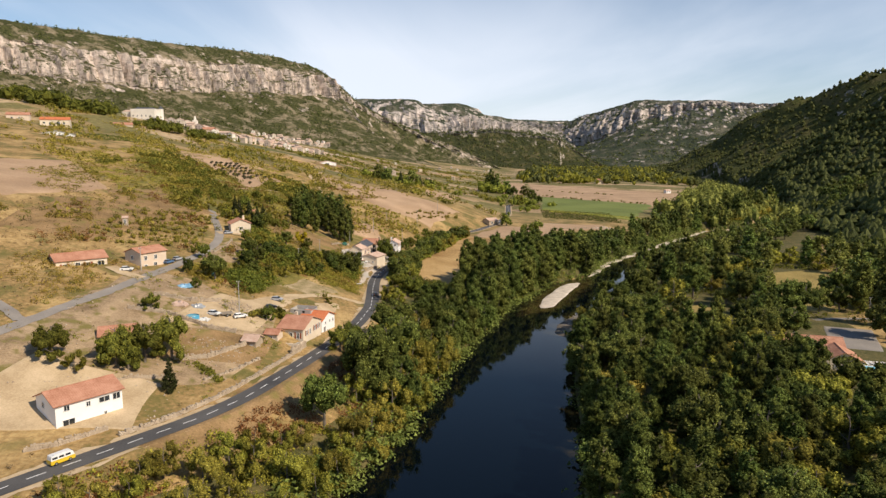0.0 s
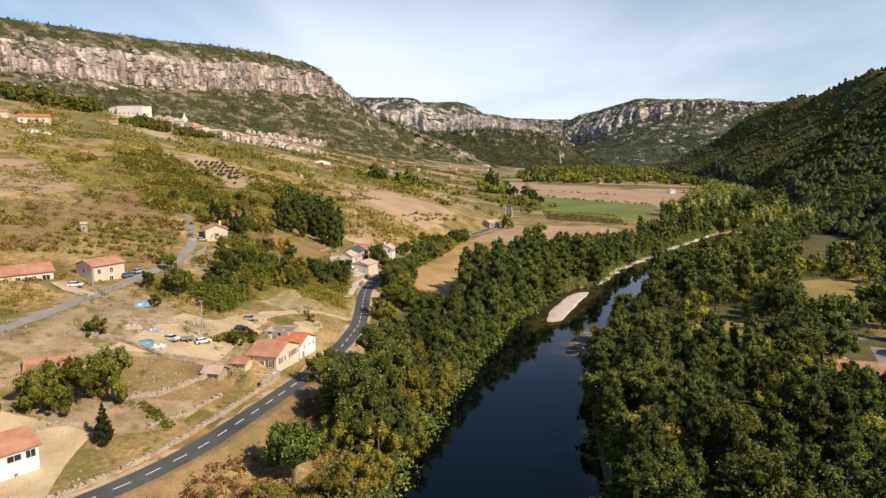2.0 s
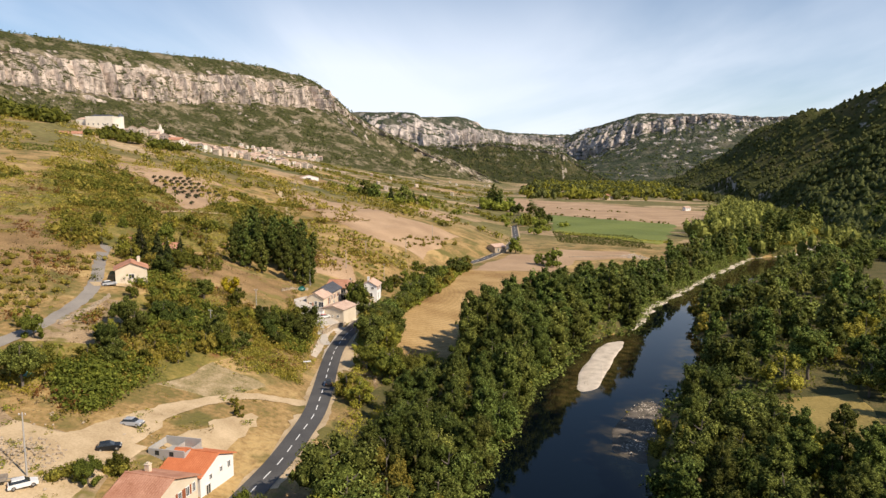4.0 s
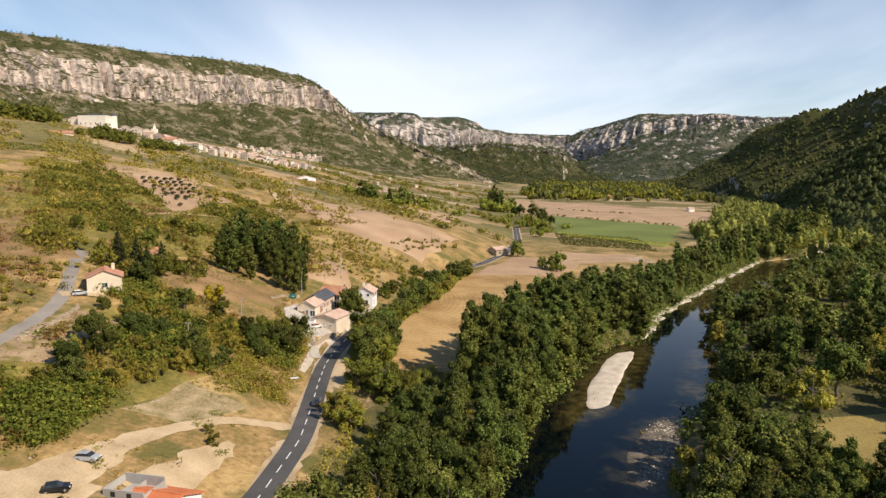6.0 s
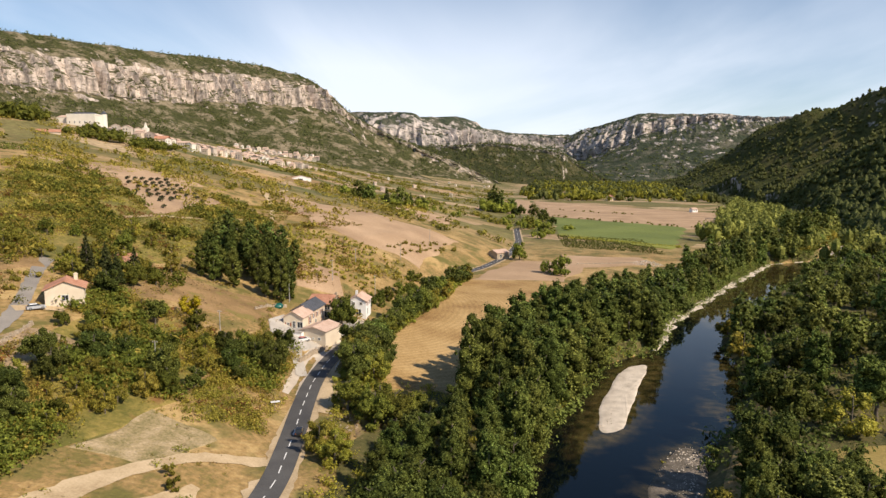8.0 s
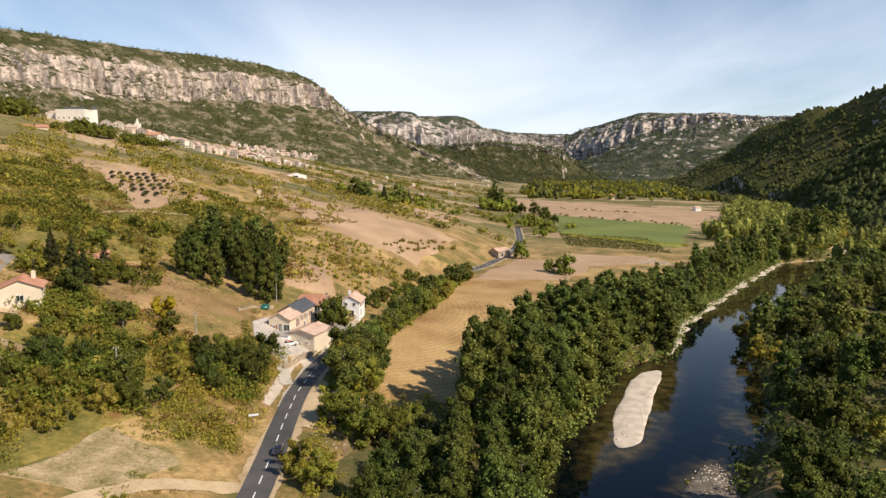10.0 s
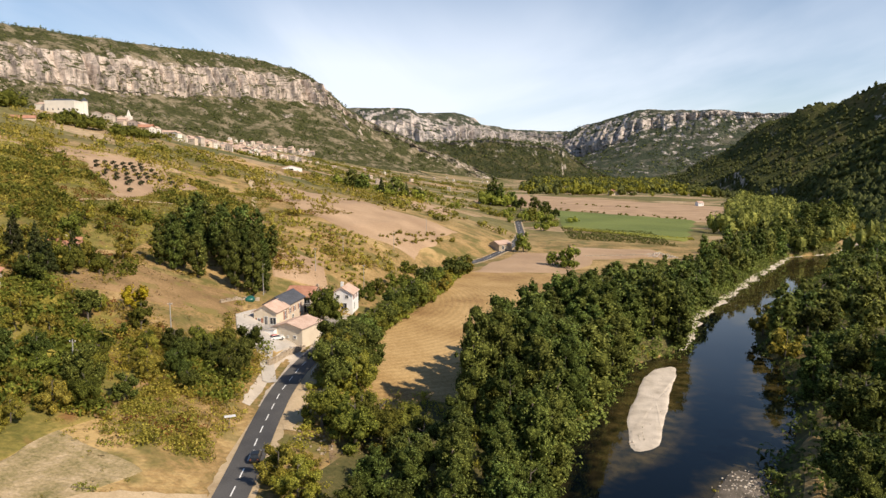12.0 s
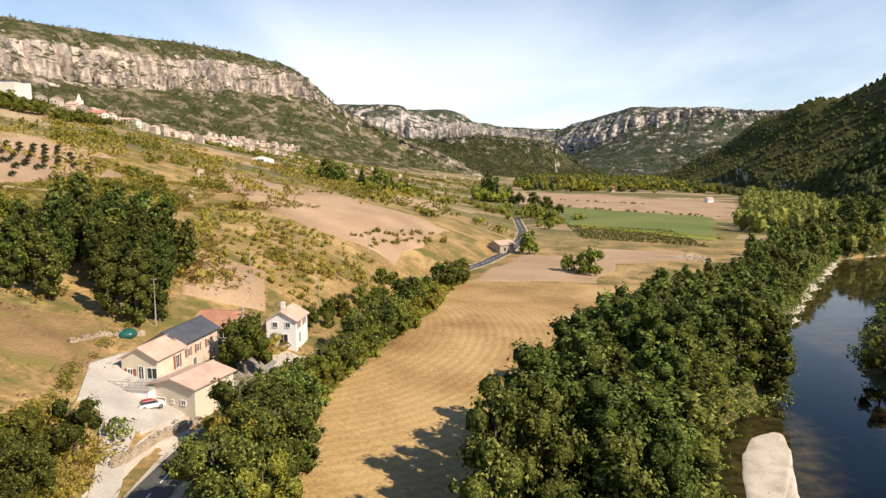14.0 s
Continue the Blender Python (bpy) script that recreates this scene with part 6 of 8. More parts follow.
def roof_slab(name, a, b, c, d, thick, material, parent, label=""):
    """A roof plane from eave a-b to ridge c-d, given thickness, with rows of tile ridges along the fall."""
    a, b, c, d = [Vector(p) for p in (a, b, c, d)]
    n = (b - a).cross(d - a).normalized()
    if n.z < 0:
        n = -n
    up = n * thick
    wid = (b - a).length
    k = max(int(wid / 0.34), 2)
    top, bot = [], []
    rows = []
    prof = []
    for i in range(k * 2 + 1):
        f = i / (k * 2)
        lift = up + n * (0.03 if i % 2 else 0.0)
        prof.append((a.lerp(b, f) + lift, d.lerp(c, f) + lift))
    for i in range(k * 2):
        rows.append((prof[i][0], prof[i + 1][0], prof[i + 1][1], prof[i][1]))
    rows += [(a, b, c, d), (a, b, b + up, a + up), (b, c, c + up, b + up), (c, d, d + up, c + up), (d, a, a + up, d + up)]
    return child(name, quad_mesh(name, rows, material), parent, label)


def window_part(parent, o, right, w, h, shutters=True, door=False, shut="shutter", framed=True):
    """A window or door on a wall: o its lower left corner, right along the wall, both in the house's own axes."""
    right = Vector(right); out = right.cross(Vector((0, 0, 1)))
    o = Vector(o)
    rot = Matrix((right, out, Vector((0, 0, 1)))).transposed().to_4x4()
    name = "door" if door else "window"
    # sill or step, frame and pane
    pane = child(name, bmesh_of(name, [box(w / 2, 0.02, h / 2, w, 0.05, h)], M["shutter"] if door and shutters is None else M["glass"]), parent)
    pane.matrix_local = Matrix.Translation(o) @ rot
    if not framed:
        return pane
    fr = [box(w / 2, 0.05, h - 0.04, w + 0.14, 0.10, 0.1), box(w / 2, 0.06, 0.0, w + 0.2, 0.14, 0.09), box(0, 0.05, h / 2, 0.1, 0.10, h), box(w, 0.05, h / 2, 0.1, 0.10, h), box(w / 2, 0.05, h / 2, 0.06, 0.08, h)]
    child("window_frame", bmesh_of("window_frame", fr, M["frame"]), pane)
    if shutters:
        for sx in (-w * 0.28 - 0.06, w * 1.28 + 0.06):
            child("shutter", bmesh_of("shutter", [box(sx, 0.05, h / 2, w * 0.5, 0.06, h)] + [box(sx, 0.09, h * q, w * 0.44, 0.03, 0.07) for q in (0.15, 0.5, 0.85)], M[shut]), pane, "reddish wooden shutter" if shut == "shutter" else "")
    return pane


def house(name, p0, p1, depth, base, eave, rise, along=True, wall="wall_cream", roof="tile", wins=(), label="", category="house", group="", over=0.4, chimney=None, shut="shutter", mono=False, skirt=3.0, framed=True):
    """p0, p1: left and right ends of the front; depth runs back from it; along: the ridge lies parallel to the front.
    wins: rows of face, distance along it, height over base, width, height, and flags s (shutters), d (door)."""
    p0, p1 = Vector((*p0, 0)), Vector((*p1, 0))
    ax = (p1 - p0).normalized()
    W = (p1 - p0).length
    H = eave - base
    root = thing(name, label, category, group, Matrix.Translation((p0.x, p0.y, base)) @ Matrix.Rotation(math.atan2(ax.y, ax.x), 4, 'Z'))
    D = depth
    A, B, C, E = (0, 0), (W, 0), (W, D), (0, D)
    rows = []
    if mono:
        tops = {0: H, 1: H, 2: H + rise, 3: H + rise}
        P = [A, B, C, E]
        for i in range(4):
            j = (i + 1) % 4
            rows.append([(*P[i], -skirt), (*P[j], -skirt), (*P[j], tops[j]), (*P[i], tops[i])])
    elif along:
        rows = [[(0, 0, -skirt), (W, 0, -skirt), (W, 0, H), (0, 0, H)], [(W, D, -skirt), (0, D, -skirt), (0, D, H), (W, D, H)],
                [(W, 0, -skirt), (W, D, -skirt), (W, D, H), (W, D / 2, H + rise), (W, 0, H)], [(0, D, -skirt), (0, 0, -skirt), (0, 0, H), (0, D / 2, H + rise), (0, D, H)]]
    else:
        rows = [[(0, 0, -skirt), (W, 0, -skirt), (W, 0, H), (W / 2, 0, H + rise), (0, 0, H)], [(W, D, -skirt), (0, D, -skirt), (0, D, H), (W / 2, D, H + rise), (W, D, H)],
                [(W, 0, -skirt), (W, D, -skirt), (W, D, H), (W, 0, H)], [(0, D, -skirt), (0, 0, -skirt), (0, 0, H), (0, D, H)]]
    child("wall", quad_mesh("wall", rows, M[wall]), root)
    o = over
    if mono:
        s = rise / D
        roof_slab("roof", (-o, -o, H - o * s), (W + o, -o, H - o * s), (W + o, D + o, H + rise + o * s), (-o, D + o, H + rise + o * s), 0.14, M[roof], root)
    elif along:
        s = rise / (D / 2)
        roof_slab("roof", (-o, -o, H - o * s), (W + o, -o, H - o * s), (W + o, D / 2, H + rise), (-o, D / 2, H + rise), 0.14, M[roof], root)
        roof_slab("roof", (W + o, D + o, H - o * s), (-o, D + o, H - o * s), (-o, D / 2, H + rise), (W + o, D / 2, H + rise), 0.14, M[roof], root)
        child("ridge", bmesh_of("ridge", [box(W / 2, D / 2, H + rise + 0.16, W + 2 * o, 0.3, 0.12)], M[roof], 0.03), root)
    else:
        s = rise / (W / 2)
        roof_slab("roof", (-o, D + o, H - o * s), (-o, -o, H - o * s), (W / 2, -o, H + rise), (W / 2, D + o, H + rise), 0.14, M[roof], root)
        roof_slab("roof", (W + o, -o, H - o * s), (W + o, D + o, H - o * s), (W / 2, D + o, H + rise), (W / 2, -o, H + rise), 0.14, M[roof], root)
        child("ridge", bmesh_of("ridge", [box(W / 2, D / 2, H + rise + 0.16, 0.3, D + 2 * o, 0.12)], M[roof], 0.03), root)
    if chimney:
        cx, cy, ch = chimney
        child("chimney", bmesh_of("chimney", [box(cx, cy, H + rise * 0.6 + ch / 2, 0.7, 0.55, ch), box(cx, cy, H + rise * 0.6 + ch + 0.05, 0.85, 0.7, 0.1), box(cx, cy, H + rise * 0.6 + ch + 0.2, 0.4, 0.3, 0.2)], M[wall]), root)
    faces = {"front": ((0, 0, 0), (1, 0, 0)), "right": ((W, 0, 0), (0, 1, 0)), "back": ((W, D, 0), (-1, 0, 0)), "left": ((0, D, 0), (0, -1, 0))}
    for face, u, v, w, h, *flag in wins:
        org, rt = faces[face]
        f = flag[0] if flag else ""
        window_part(root, Vector(org) + Vector(rt) * u + Vector((0, 0, v)), rt, w, h, "s" in f, "d" in f, shut, framed)
    return root


def houses():
    # white two-level house on its bare terrace
    house("white_house", (-59.9, 102.9), (-53.0, 111.3), 7.4, 12.4, 16.7, 1.5, True, "wall_white", "tile",
          [("front", 1.0, 0.1, 1.9, 1.5), ("front", 1.3, 3.0, 0.9, 1.0), ("front", 4.8, 2.8, 0.7, 0.9), ("front", 6.9, 2.8, 1.8, 1.0), ("front", 9.2, 2.7, 1.3, 1.2), ("front", 7.6, 0.4, 0.5, 0.8), ("left", 2.5, 3.0, 0.9, 1.0)],
          "long white house with orange tile roof on a bare terrace")
    house("bungalow", (-93.6, 166.5), (-84.6, 174.6), 7.0, 27.4, 30.2, 1.5, True, "wall_cream", "tile",
          [("front", 1.5, 0.9, 1.0, 1.1, "s"), ("front", 4.5, 0.1, 1.1, 2.0, "d"), ("front", 7.0, 0.9, 1.0, 1.1, "s"), ("front", 9.8, 0.2, 1.6, 1.9)], "cream bungalow with red tile roof beside the lane")
    house("farmhouse", (-77.0, 177.6), (-73.0, 184.8), 6.4, 25.6, 30.6, 1.2, True, "wall_pink", "tile",
          [("front", 1.0, 3.0, 0.9, 1.2), ("front", 4.2, 3.0, 0.9, 1.2), ("front", 1.0, 0.4, 0.9, 1.4), ("front", 4.0, 0.1, 1.0, 2.0, "d"), ("right", 2.4, 3.0, 0.9, 1.2), ("left", 2.5, 3, 0.9, 1.2)], "two-storey ochre farmhouse with tile roof by the lane")
    house("hill_cottage", (-69.6, 235.6), (-63.3, 238.4), 7.0, 28.0, 32.7, 1.5, False, "wall_cream", "tile",
          [("front", 2.9, 2.4, 1.2, 1.1), ("right", 1.5, 1.6, 1.0, 1.1), ("right", 4.0, 1.6, 1.0, 1.1)], "cream cottage with red tile roof on the slope", chimney=(5.2, 5.5, 1.2))
    house("villa", (-81, 276), (-71, 280.5), 8.0, 29.4, 32.2, 1.6, True, "wall_cream", "tile", [("front", 1.5, 0.9, 1.1, 1.2, "s"), ("front", 5.0, 0.2, 2.0, 2.0), ("front", 8.8, 0.9, 1.1, 1.2, "s")], "cream villa with tile roof behind trees", chimney=(8, 4, 1.2))
    house("villa_annex", (-89, 282), (-84, 284), 5.0, 31.6, 34.2, 1.2, True, "wall_pink", "tile", [("front", 2, 0.9, 1.1, 1.2)], "small tile-roofed annex behind trees")
    # roadside pair
    house("roadside_house", (-36.0, 156.4), (-29.6, 154.6), 10.2, 11.0, 15.4, 1.9, True, "wall_cream", "tile",
          [("front", 0.7, 2.0, 0.8, 1.5, "s"), ("front", 3.0, 1.4, 0.9, 2.1, "d"), ("front", 4.9, 2.0, 0.8, 1.5, "s"), ("right", 1.6, 2.4, 0.7, 1.3, "s"), ("right", 3.4, 2.4, 0.7, 1.3), ("right", 6.0, 2.6, 0.7, 1.3, "s"), ("right", 7.6, 2.6, 0.7, 1.3, "s"), ("right", 9.0, 2.6, 0.6, 1.3)],
          "cream roadside house with faded tile roof and brown shutters", chimney=(1.2, 7.5, 1.0))
    house("roadside_annex", (-33.0, 167.4), (-26.9, 165.6), 8.0, 11.0, 14.6, 1.6, True, "wall_white", "tile_new",
          [("right", 2.0, 2.2, 0.6, 0.8), ("right", 4.5, 2.2, 0.6, 0.8), ("right", 6.4, 2.0, 0.7, 1.0), ("right", 1.2, -0.1, 1.0, 1.9, "d")], "white roadside house with bright orange tile roof")
    house("stone_shed", (-41.4, 144.8), (-38.2, 144.0), 3.4, 13.2, 15.6, 0.9, True, "stone_wall", "tile_pale", [("front", 1.9, 0.9, 0.5, 0.6)], "small stone shed with worn tile roof", "shed")
    house("lean_to", (-37.8, 151.0), (-34.8, 150.4), 3.0, 13.0, 15.4, 0.7, True, "wall_pink", "tile", [("front", 1.0, 0.2, 0.8, 1.7, "d")], "little rendered outhouse with tile roof", "shed")
    house("farm_shed", (-66.5, 131.6), (-60.2, 134.2), 4.6, 17.6, 20.4, 1.3, True, "stone_wall", "tile", [("front", 1.0, 0.2, 1.6, 1.9), ("front", 4.2, 0.8, 0.8, 0.9)], "low stone building with red tile roof among trees", "shed")
    # hamlet
    house("hamlet_house", (-32.5, 279.2), (-27.2, 278.1), 7.0, 12.6, 17.3, 1.5, False, "wall_cream", "tile_pale",
          [("front", 0.9, 2.2, 0.8, 1.0, "s"), ("front", 2.6, 1.8, 0.8, 1.9, "d"), ("front", 3.9, 1.9, 1.5, 1.6), ("right", 1.0, 0.6, 1.3, 0.7), ("right", 4.6, 2.0, 0.9, 2.0, "s")], "cream hamlet house with pale tile roof and terrace")
    house("slate_house", (-31.8, 286.2), (-26.2, 285.1), 11.0, 12.6, 17.5, 1.7, False, "wall_pink", "slate",
          [("right", 1.4, 2.6, 0.8, 1.3, "s"), ("right", 4.2, 2.6, 0.8, 1.3, "s"), ("right", 7.4, 2.6, 0.8, 1.3, "s"), ("right", 3.0, 0.1, 1.0, 1.9, "d"), ("right", 8.6, 0.3, 0.8, 1.3, "s")], "pink rendered house with dark slate roof")
    house("hamlet_barn", (-29.4, 298.6), (-22.6, 297.2), 8.6, 12.4, 17.0, 1.9, True, "stone_wall", "tile", [("front", 5.0, 0.2, 1.8, 2.2), ("front", 5.2, 2.9, 1.6, 1.2), ("right", 3, 2.2, 0.9, 1.2, "s")], "old stone barn with red tile roof", "barn", chimney=(7.2, 4.4, 1.3))
    house("garage_house", (-27.2, 275.5), (-20.5, 273.0), 8.4, 10.8, 14.7, 1.0, False, "wall_cream", "tile_pale", [("front", 0.5, 0.1, 1.9, 2.1, "d"), ("front", 3.4, 1.6, 0.35, 0.5), ("front", 5.0, 1.5, 0.7, 0.7)], "low cream garage with pale tile roof")
    house("white_gable_house", (-18.4, 306.6), (-12.9, 305.9), 7.2, 11.4, 16.1, 1.6, False, "wall_white", "tile_pale",
          [("front", 1.2, 3.4, 0.9, 1.0), ("front", 3.6, 3.4, 0.9, 1.0), ("front", 2.4, 0.2, 1.6, 2.0), ("right", 1.4, 3.0, 0.9, 1.4, "s"), ("right", 4.6, 3.0, 0.9, 1.4, "s"), ("right", 1.5, 0.3, 1.0, 1.9, "d")], "white gabled house with pale tile roof", chimney=(1.4, 5.5, 1.1))
    # across the river: pool house
    house("pool_house", (90, 158.6), (103.5, 154.2), 9.0, 5.8, 9.0, 2.2, True, "wall_cream", "tile", [("front", 2, 0.9, 1.2, 1.2), ("front", 6, 0.1, 1.6, 2.1), ("front", 10, 0.9, 1.2, 1.2)], "low pool house with broad tile roof", chimney=(4, 6, 0.9))
    house("pool_house_wing", (95.5, 149.2), (103.0, 146.8), 8.6, 5.8, 8.6, 1.9, False, "wall_cream", "tile", [("front", 2, 0.9, 1.2, 1.2), ("right", 3, 0.1, 1.4, 2.1)], "tile-roofed wing beside the pool")
    house("wooden_cabin", (118.5, 236), (124, 235), 4, 6.0, 8.2, 0.9, True, "wood", "slate", [("front", 1.0, 0.9, 0.9, 0.8), ("front", 3.4, 0.1, 0.9, 1.8, "d")], "grey wooden cabin at the meadow's edge", "cabin")
    # upper slope
    house("hangar", (-243, 424), (-224, 430), 12, 66.5, 70.5, 2.0, False, "wall_white", "concrete", [("front", 3, 0.1, 5.0, 3.2), ("front", 11, 0.1, 5.0, 3.2)], "white farm hangar on the upper slope", "hangar")
    house("villa_red", (-284, 500), (-266, 507), 10, 79.5, 83.5, 2.0, True, "wall_cream", "tile_new", [("front", 2, 0.9, 1.4, 1.4), ("front", 6, 0.2, 2.0, 2.1), ("front", 11, 0.2, 2.0, 2.1), ("front", 15, 0.9, 1.4, 1.4)], "long red-roofed villa on the upper slope")
    house("villa_upper", (-318, 516), (-304, 522), 9, 84, 88, 2.0, True, "wall_pink", "tile", [("front", 3, 0.9, 1.4, 1.4), ("front", 8, 0.9, 1.4, 1.4)], "red-roofed house on the upper slope")
    house("villa_park", (-273, 592), (-259, 598), 9, 80, 84, 2.0, True, "wall_pink", "tile", [("front", 3, 0.9, 1.4, 1.4), ("front", 8, 0.9, 1.4, 1.4)], "pinkish house below the castle")
    house("white_barn", (-103, 650), (-88, 655), 12, 46.5, 50, 2.0, False, "wall_white", "tile_pale", [("front", 5, 0.2, 4, 3)], "white barn beside the bare field", "barn")
    house("road_barn", (44, 452), (51, 457), 7, 9.6, 12.4, 1.4, True, "stone_wall", "tile_pale", [("front", 2, 0.2, 1.4, 1.8, "d"), ("front", 5, 1, 0.7, 0.7)], "old stone barn beside the road bend", "barn")
    house("stone_hut", (-97.5, 213), (-95.9, 213.6), 1.6, 35.0, 37.0, 0.4, True, "stone_wall", "tile_pale", [("front", 0.5, 0.1, 0.6, 1.4, "d")], "tiny stone field hut among shrubs", "hut", over=0.15)
    house("far_farm", (302, 1150), (318, 1154), 10, 10, 15, 2.2, True, "wall_cream", "tile", [("front", 3, 1, 1.3, 1.4), ("front", 8, 1, 1.3, 1.4), ("front", 12, 1, 1.3, 1.4)], "distant farmhouse behind the harvested field")
    house("far_farm", (322, 872), (329, 874), 6, 8, 11, 1.6, True, "wall_white", "tile_pale", [("front", 1.5, 0.9, 1.2, 1.2), ("front", 4.4, 0.9, 1.2, 1.2)], "white farmhouse at the field's far edge")


houses()


def castle_church():
    root = thing("castle", "pale square castle with corner towers above the village", "castle", m=Matrix.Translation((-299, 668, 89)) @ Matrix.Rotation(radians(-4), 4, 'Z'))
    child("keep", bmesh_of("keep", [box(21, 7, 4.0, 24, 15, 18)], M["castle_wall"], 0.05), root)
    child("wing", bmesh_of("wing", [box(4, 9, 3.5, 11, 12, 16)], M["castle_wall"], 0.05), root)
    for x, y, h in ((9.5, 13.5, 18.0), (33, 13.5, 18.5)):
        child("tower", mesh_np("tower", *tube([(x, y, -4), (x, y, h * 0.5), (x, y, h - 4)], [2.6, 2.5, 2.5], 12), M["castle_wall"]), root)
        child("tower_roof", mesh_np("tower_roof", *tube([(x, y, h - 4), (x, y, h - 1)], [2.9, 0.05], 12), M["slate"]), root, "dark slate cone")
    child("roof", bmesh_of("roof", [box(21, 7, 14.2, 22.5, 13.5, 2.4, 0.55)], M["slate"]), root, "low dark slate roof")
    child("wing_roof", bmesh_of("wing_roof", [box(4, 9, 12.3, 11.4, 12.4, 1.8, 0.5)], M["tile_pale"]), root, "pale tile roof of the wing")
    child("parapet", bmesh_of("parapet", [box(21, -0.3, 13.3, 24.4, 0.5, 0.9), box(21, 14.3, 13.3, 24.4, 0.5, 0.9), box(9, 7, 13.3, 0.5, 14, 0.9), box(33, 7, 13.3, 0.5, 14, 0.9)], M["castle_wall"], 0.03), root)
    for i in range(5):
        for j in range(3):
            window_part(root, Vector((11 + i * 4.3, -0.5, -1 + j * 3.6)), (1, 0, 0), 1.0, 1.7, False)
    root = thing("church", "stone church with a short spire in the village", "church", m=Matrix.Translation((-238, 690, 77)))
    child("tower", bmesh_of("tower", [box(2, 2, 6, 4.4, 4.4, 20)], M["castle_wall"], 0.05), root)
    child("spire", bmesh_of("spire", [box(2, 2, 18.2, 2.6, 2.6, 5.0, 0.15)], M["castle_wall"]), root, "pale pointed stone spire")
    child("nave", bmesh_of("nave", [box(12, 3, 2, 18, 8, 9)], M["wall_pink"], 0.05), root)
    roof_slab("roof", (3, -1.4, 6.4), (21.4, -1.4, 6.4), (21.4, 3, 9), (3, 3, 9), 0.2, M["tile"], root)
    roof_slab("roof", (21.4, 7.4, 6.4), (3, 7.4, 6.4), (3, 3, 9), (21.4, 3, 9), 0.2, M["tile"], root)
    for i in range(2):
        window_part(root, Vector((1.4, -0.25, 6 + i * 3)), (1, 0, 0), 1.0, 1.6, False)


castle_church()


def village():
    rng = np.random.default_rng(12)
    kinds = []
    for i, (w, d, h, wl, rf) in enumerate(((9, 7, 6.0, "wall_old", "tile_pale"), (7, 7, 6.5, "castle_wall", "tile_pale"), (11, 8, 5.0, "wall_pink", "tile_pale"), (8, 7, 6.5, "wall_old", "tile_pale"))):
        wins = [("front", 1.2 + 2.6 * k, 1.0 + 2.6 * j, 1.0, 1.4) for k in range(int(w / 2.8)) for j in range(2 if h > 5.5 else 1)]
        kinds.append(house("village_house", (i * 30 - 900, -350), (i * 30 - 900 + w, -350), d, 40, 40 + h, 1.8, bool(i % 2 == 0), wl, rf, wins, ("cream village house with tile roof", "white village house with pale roof", "pinkish village house with tile roof", "tall cream village house with tile roof")[i], group="houses of the hill village", skirt=4, framed=False))
    spots, tries = [], 0
    line = [(-246, 690), (-238, 730), (-226, 785), (-236, 850), (-256, 920), (-262, 980), (-250, 1050), (-215, 1110)]
    first = list(kinds)
    while len(spots) < 215 and tries < 6000:
        tries += 1
        k = rng.uniform(0, len(line) - 1.001)
        i = int(k); f = k - i
        x = line[i][0] * (1 - f) + line[i + 1][0] * f + rng.normal(0, 14 if i < 3 else 34)
        y = line[i][1] * (1 - f) + line[i + 1][1] * f + rng.normal(0, 18)
        if x < -256 and y < 700 or any(math.hypot(x - a, y - b) < 7 for a, b in spots):
            continue
        spots.append((x, y))
    # scattered houses on the far slope and in the far hamlets
    for x, y in ((-150, 1120), (-90, 1230), (-60, 1300), (-120, 1330), (-20, 1380), (30, 1460), (70, 1500), (110, 1560), (140, 1600), (60, 1580), (160, 1680), (-10, 1100), (40, 1010), (-60, 980), (90, 900), (0, 860), (-40, 800)) + tuple((480 + 26 * k + 9 * (k % 3), 2330 + 17 * (k % 4)) for k in range(9)) + tuple((690 + 24 * k, 2360 + 20 * (k % 3)) for k in range(9)):
        spots.append((x, y))
    for n, (x, y) in enumerate(spots):
        src = first[n % 4]
        m = Matrix.Translation((x, y, gz(x, y) + rng.uniform(0.3, 1.4))) @ Matrix.Rotation(rng.uniform(-0.5, 0.7), 4, 'Z') @ Matrix.Scale(rng.uniform(0.74, 1.02) if y < 1200 and x < -160 else 0.6, 4)
        if n < 4:
            src.matrix_basis = m
        else:
            copy_thing(src, m)
    # the upper village climbs the foot of the mountain
    foot = [v.co.copy() for v in bpy.data.objects["mountain_left"].data.vertices if -395 < v.co.x < -235 and 66 < v.co.z < 106 - (v.co.x + 395) * 0.13 and v.co.y > 1480]
    upper = []
    for k in rng.permutation(len(foot)):
        c = foot[int(k)]
        if len(upper) < 85 and all(math.hypot(c.x - a.x, c.y - a.y) > 11 for a in upper):
            upper.append(c)
            copy_thing(first[len(upper) % 4], Matrix.Translation((c.x, c.y, c.z + 0.6)) @ Matrix.Rotation(rng.uniform(-0.5, 0.7), 4, 'Z') @ Matrix.Scale(rng.uniform(1.0, 1.35), 4))
    green = [(a + rng.normal(0, 9), b - rng.uniform(8, 26), rng.uniform(0.8, 1.7)) for a, b in spots[:215] if rng.random() < 0.4]
    stuff("village_garden_trees", "dark garden trees between the village houses", "trees", green, M["holm"], 77, 1, 60, 2.6, 1.0)


village()

# ---- vehicles
def paint(name, c):
    if name not in M:
        M[name] = mat(name, (tuple(v * 0.9 for v in c), c), (2, 20), 0.3, spec=0.5)
    return M[name]


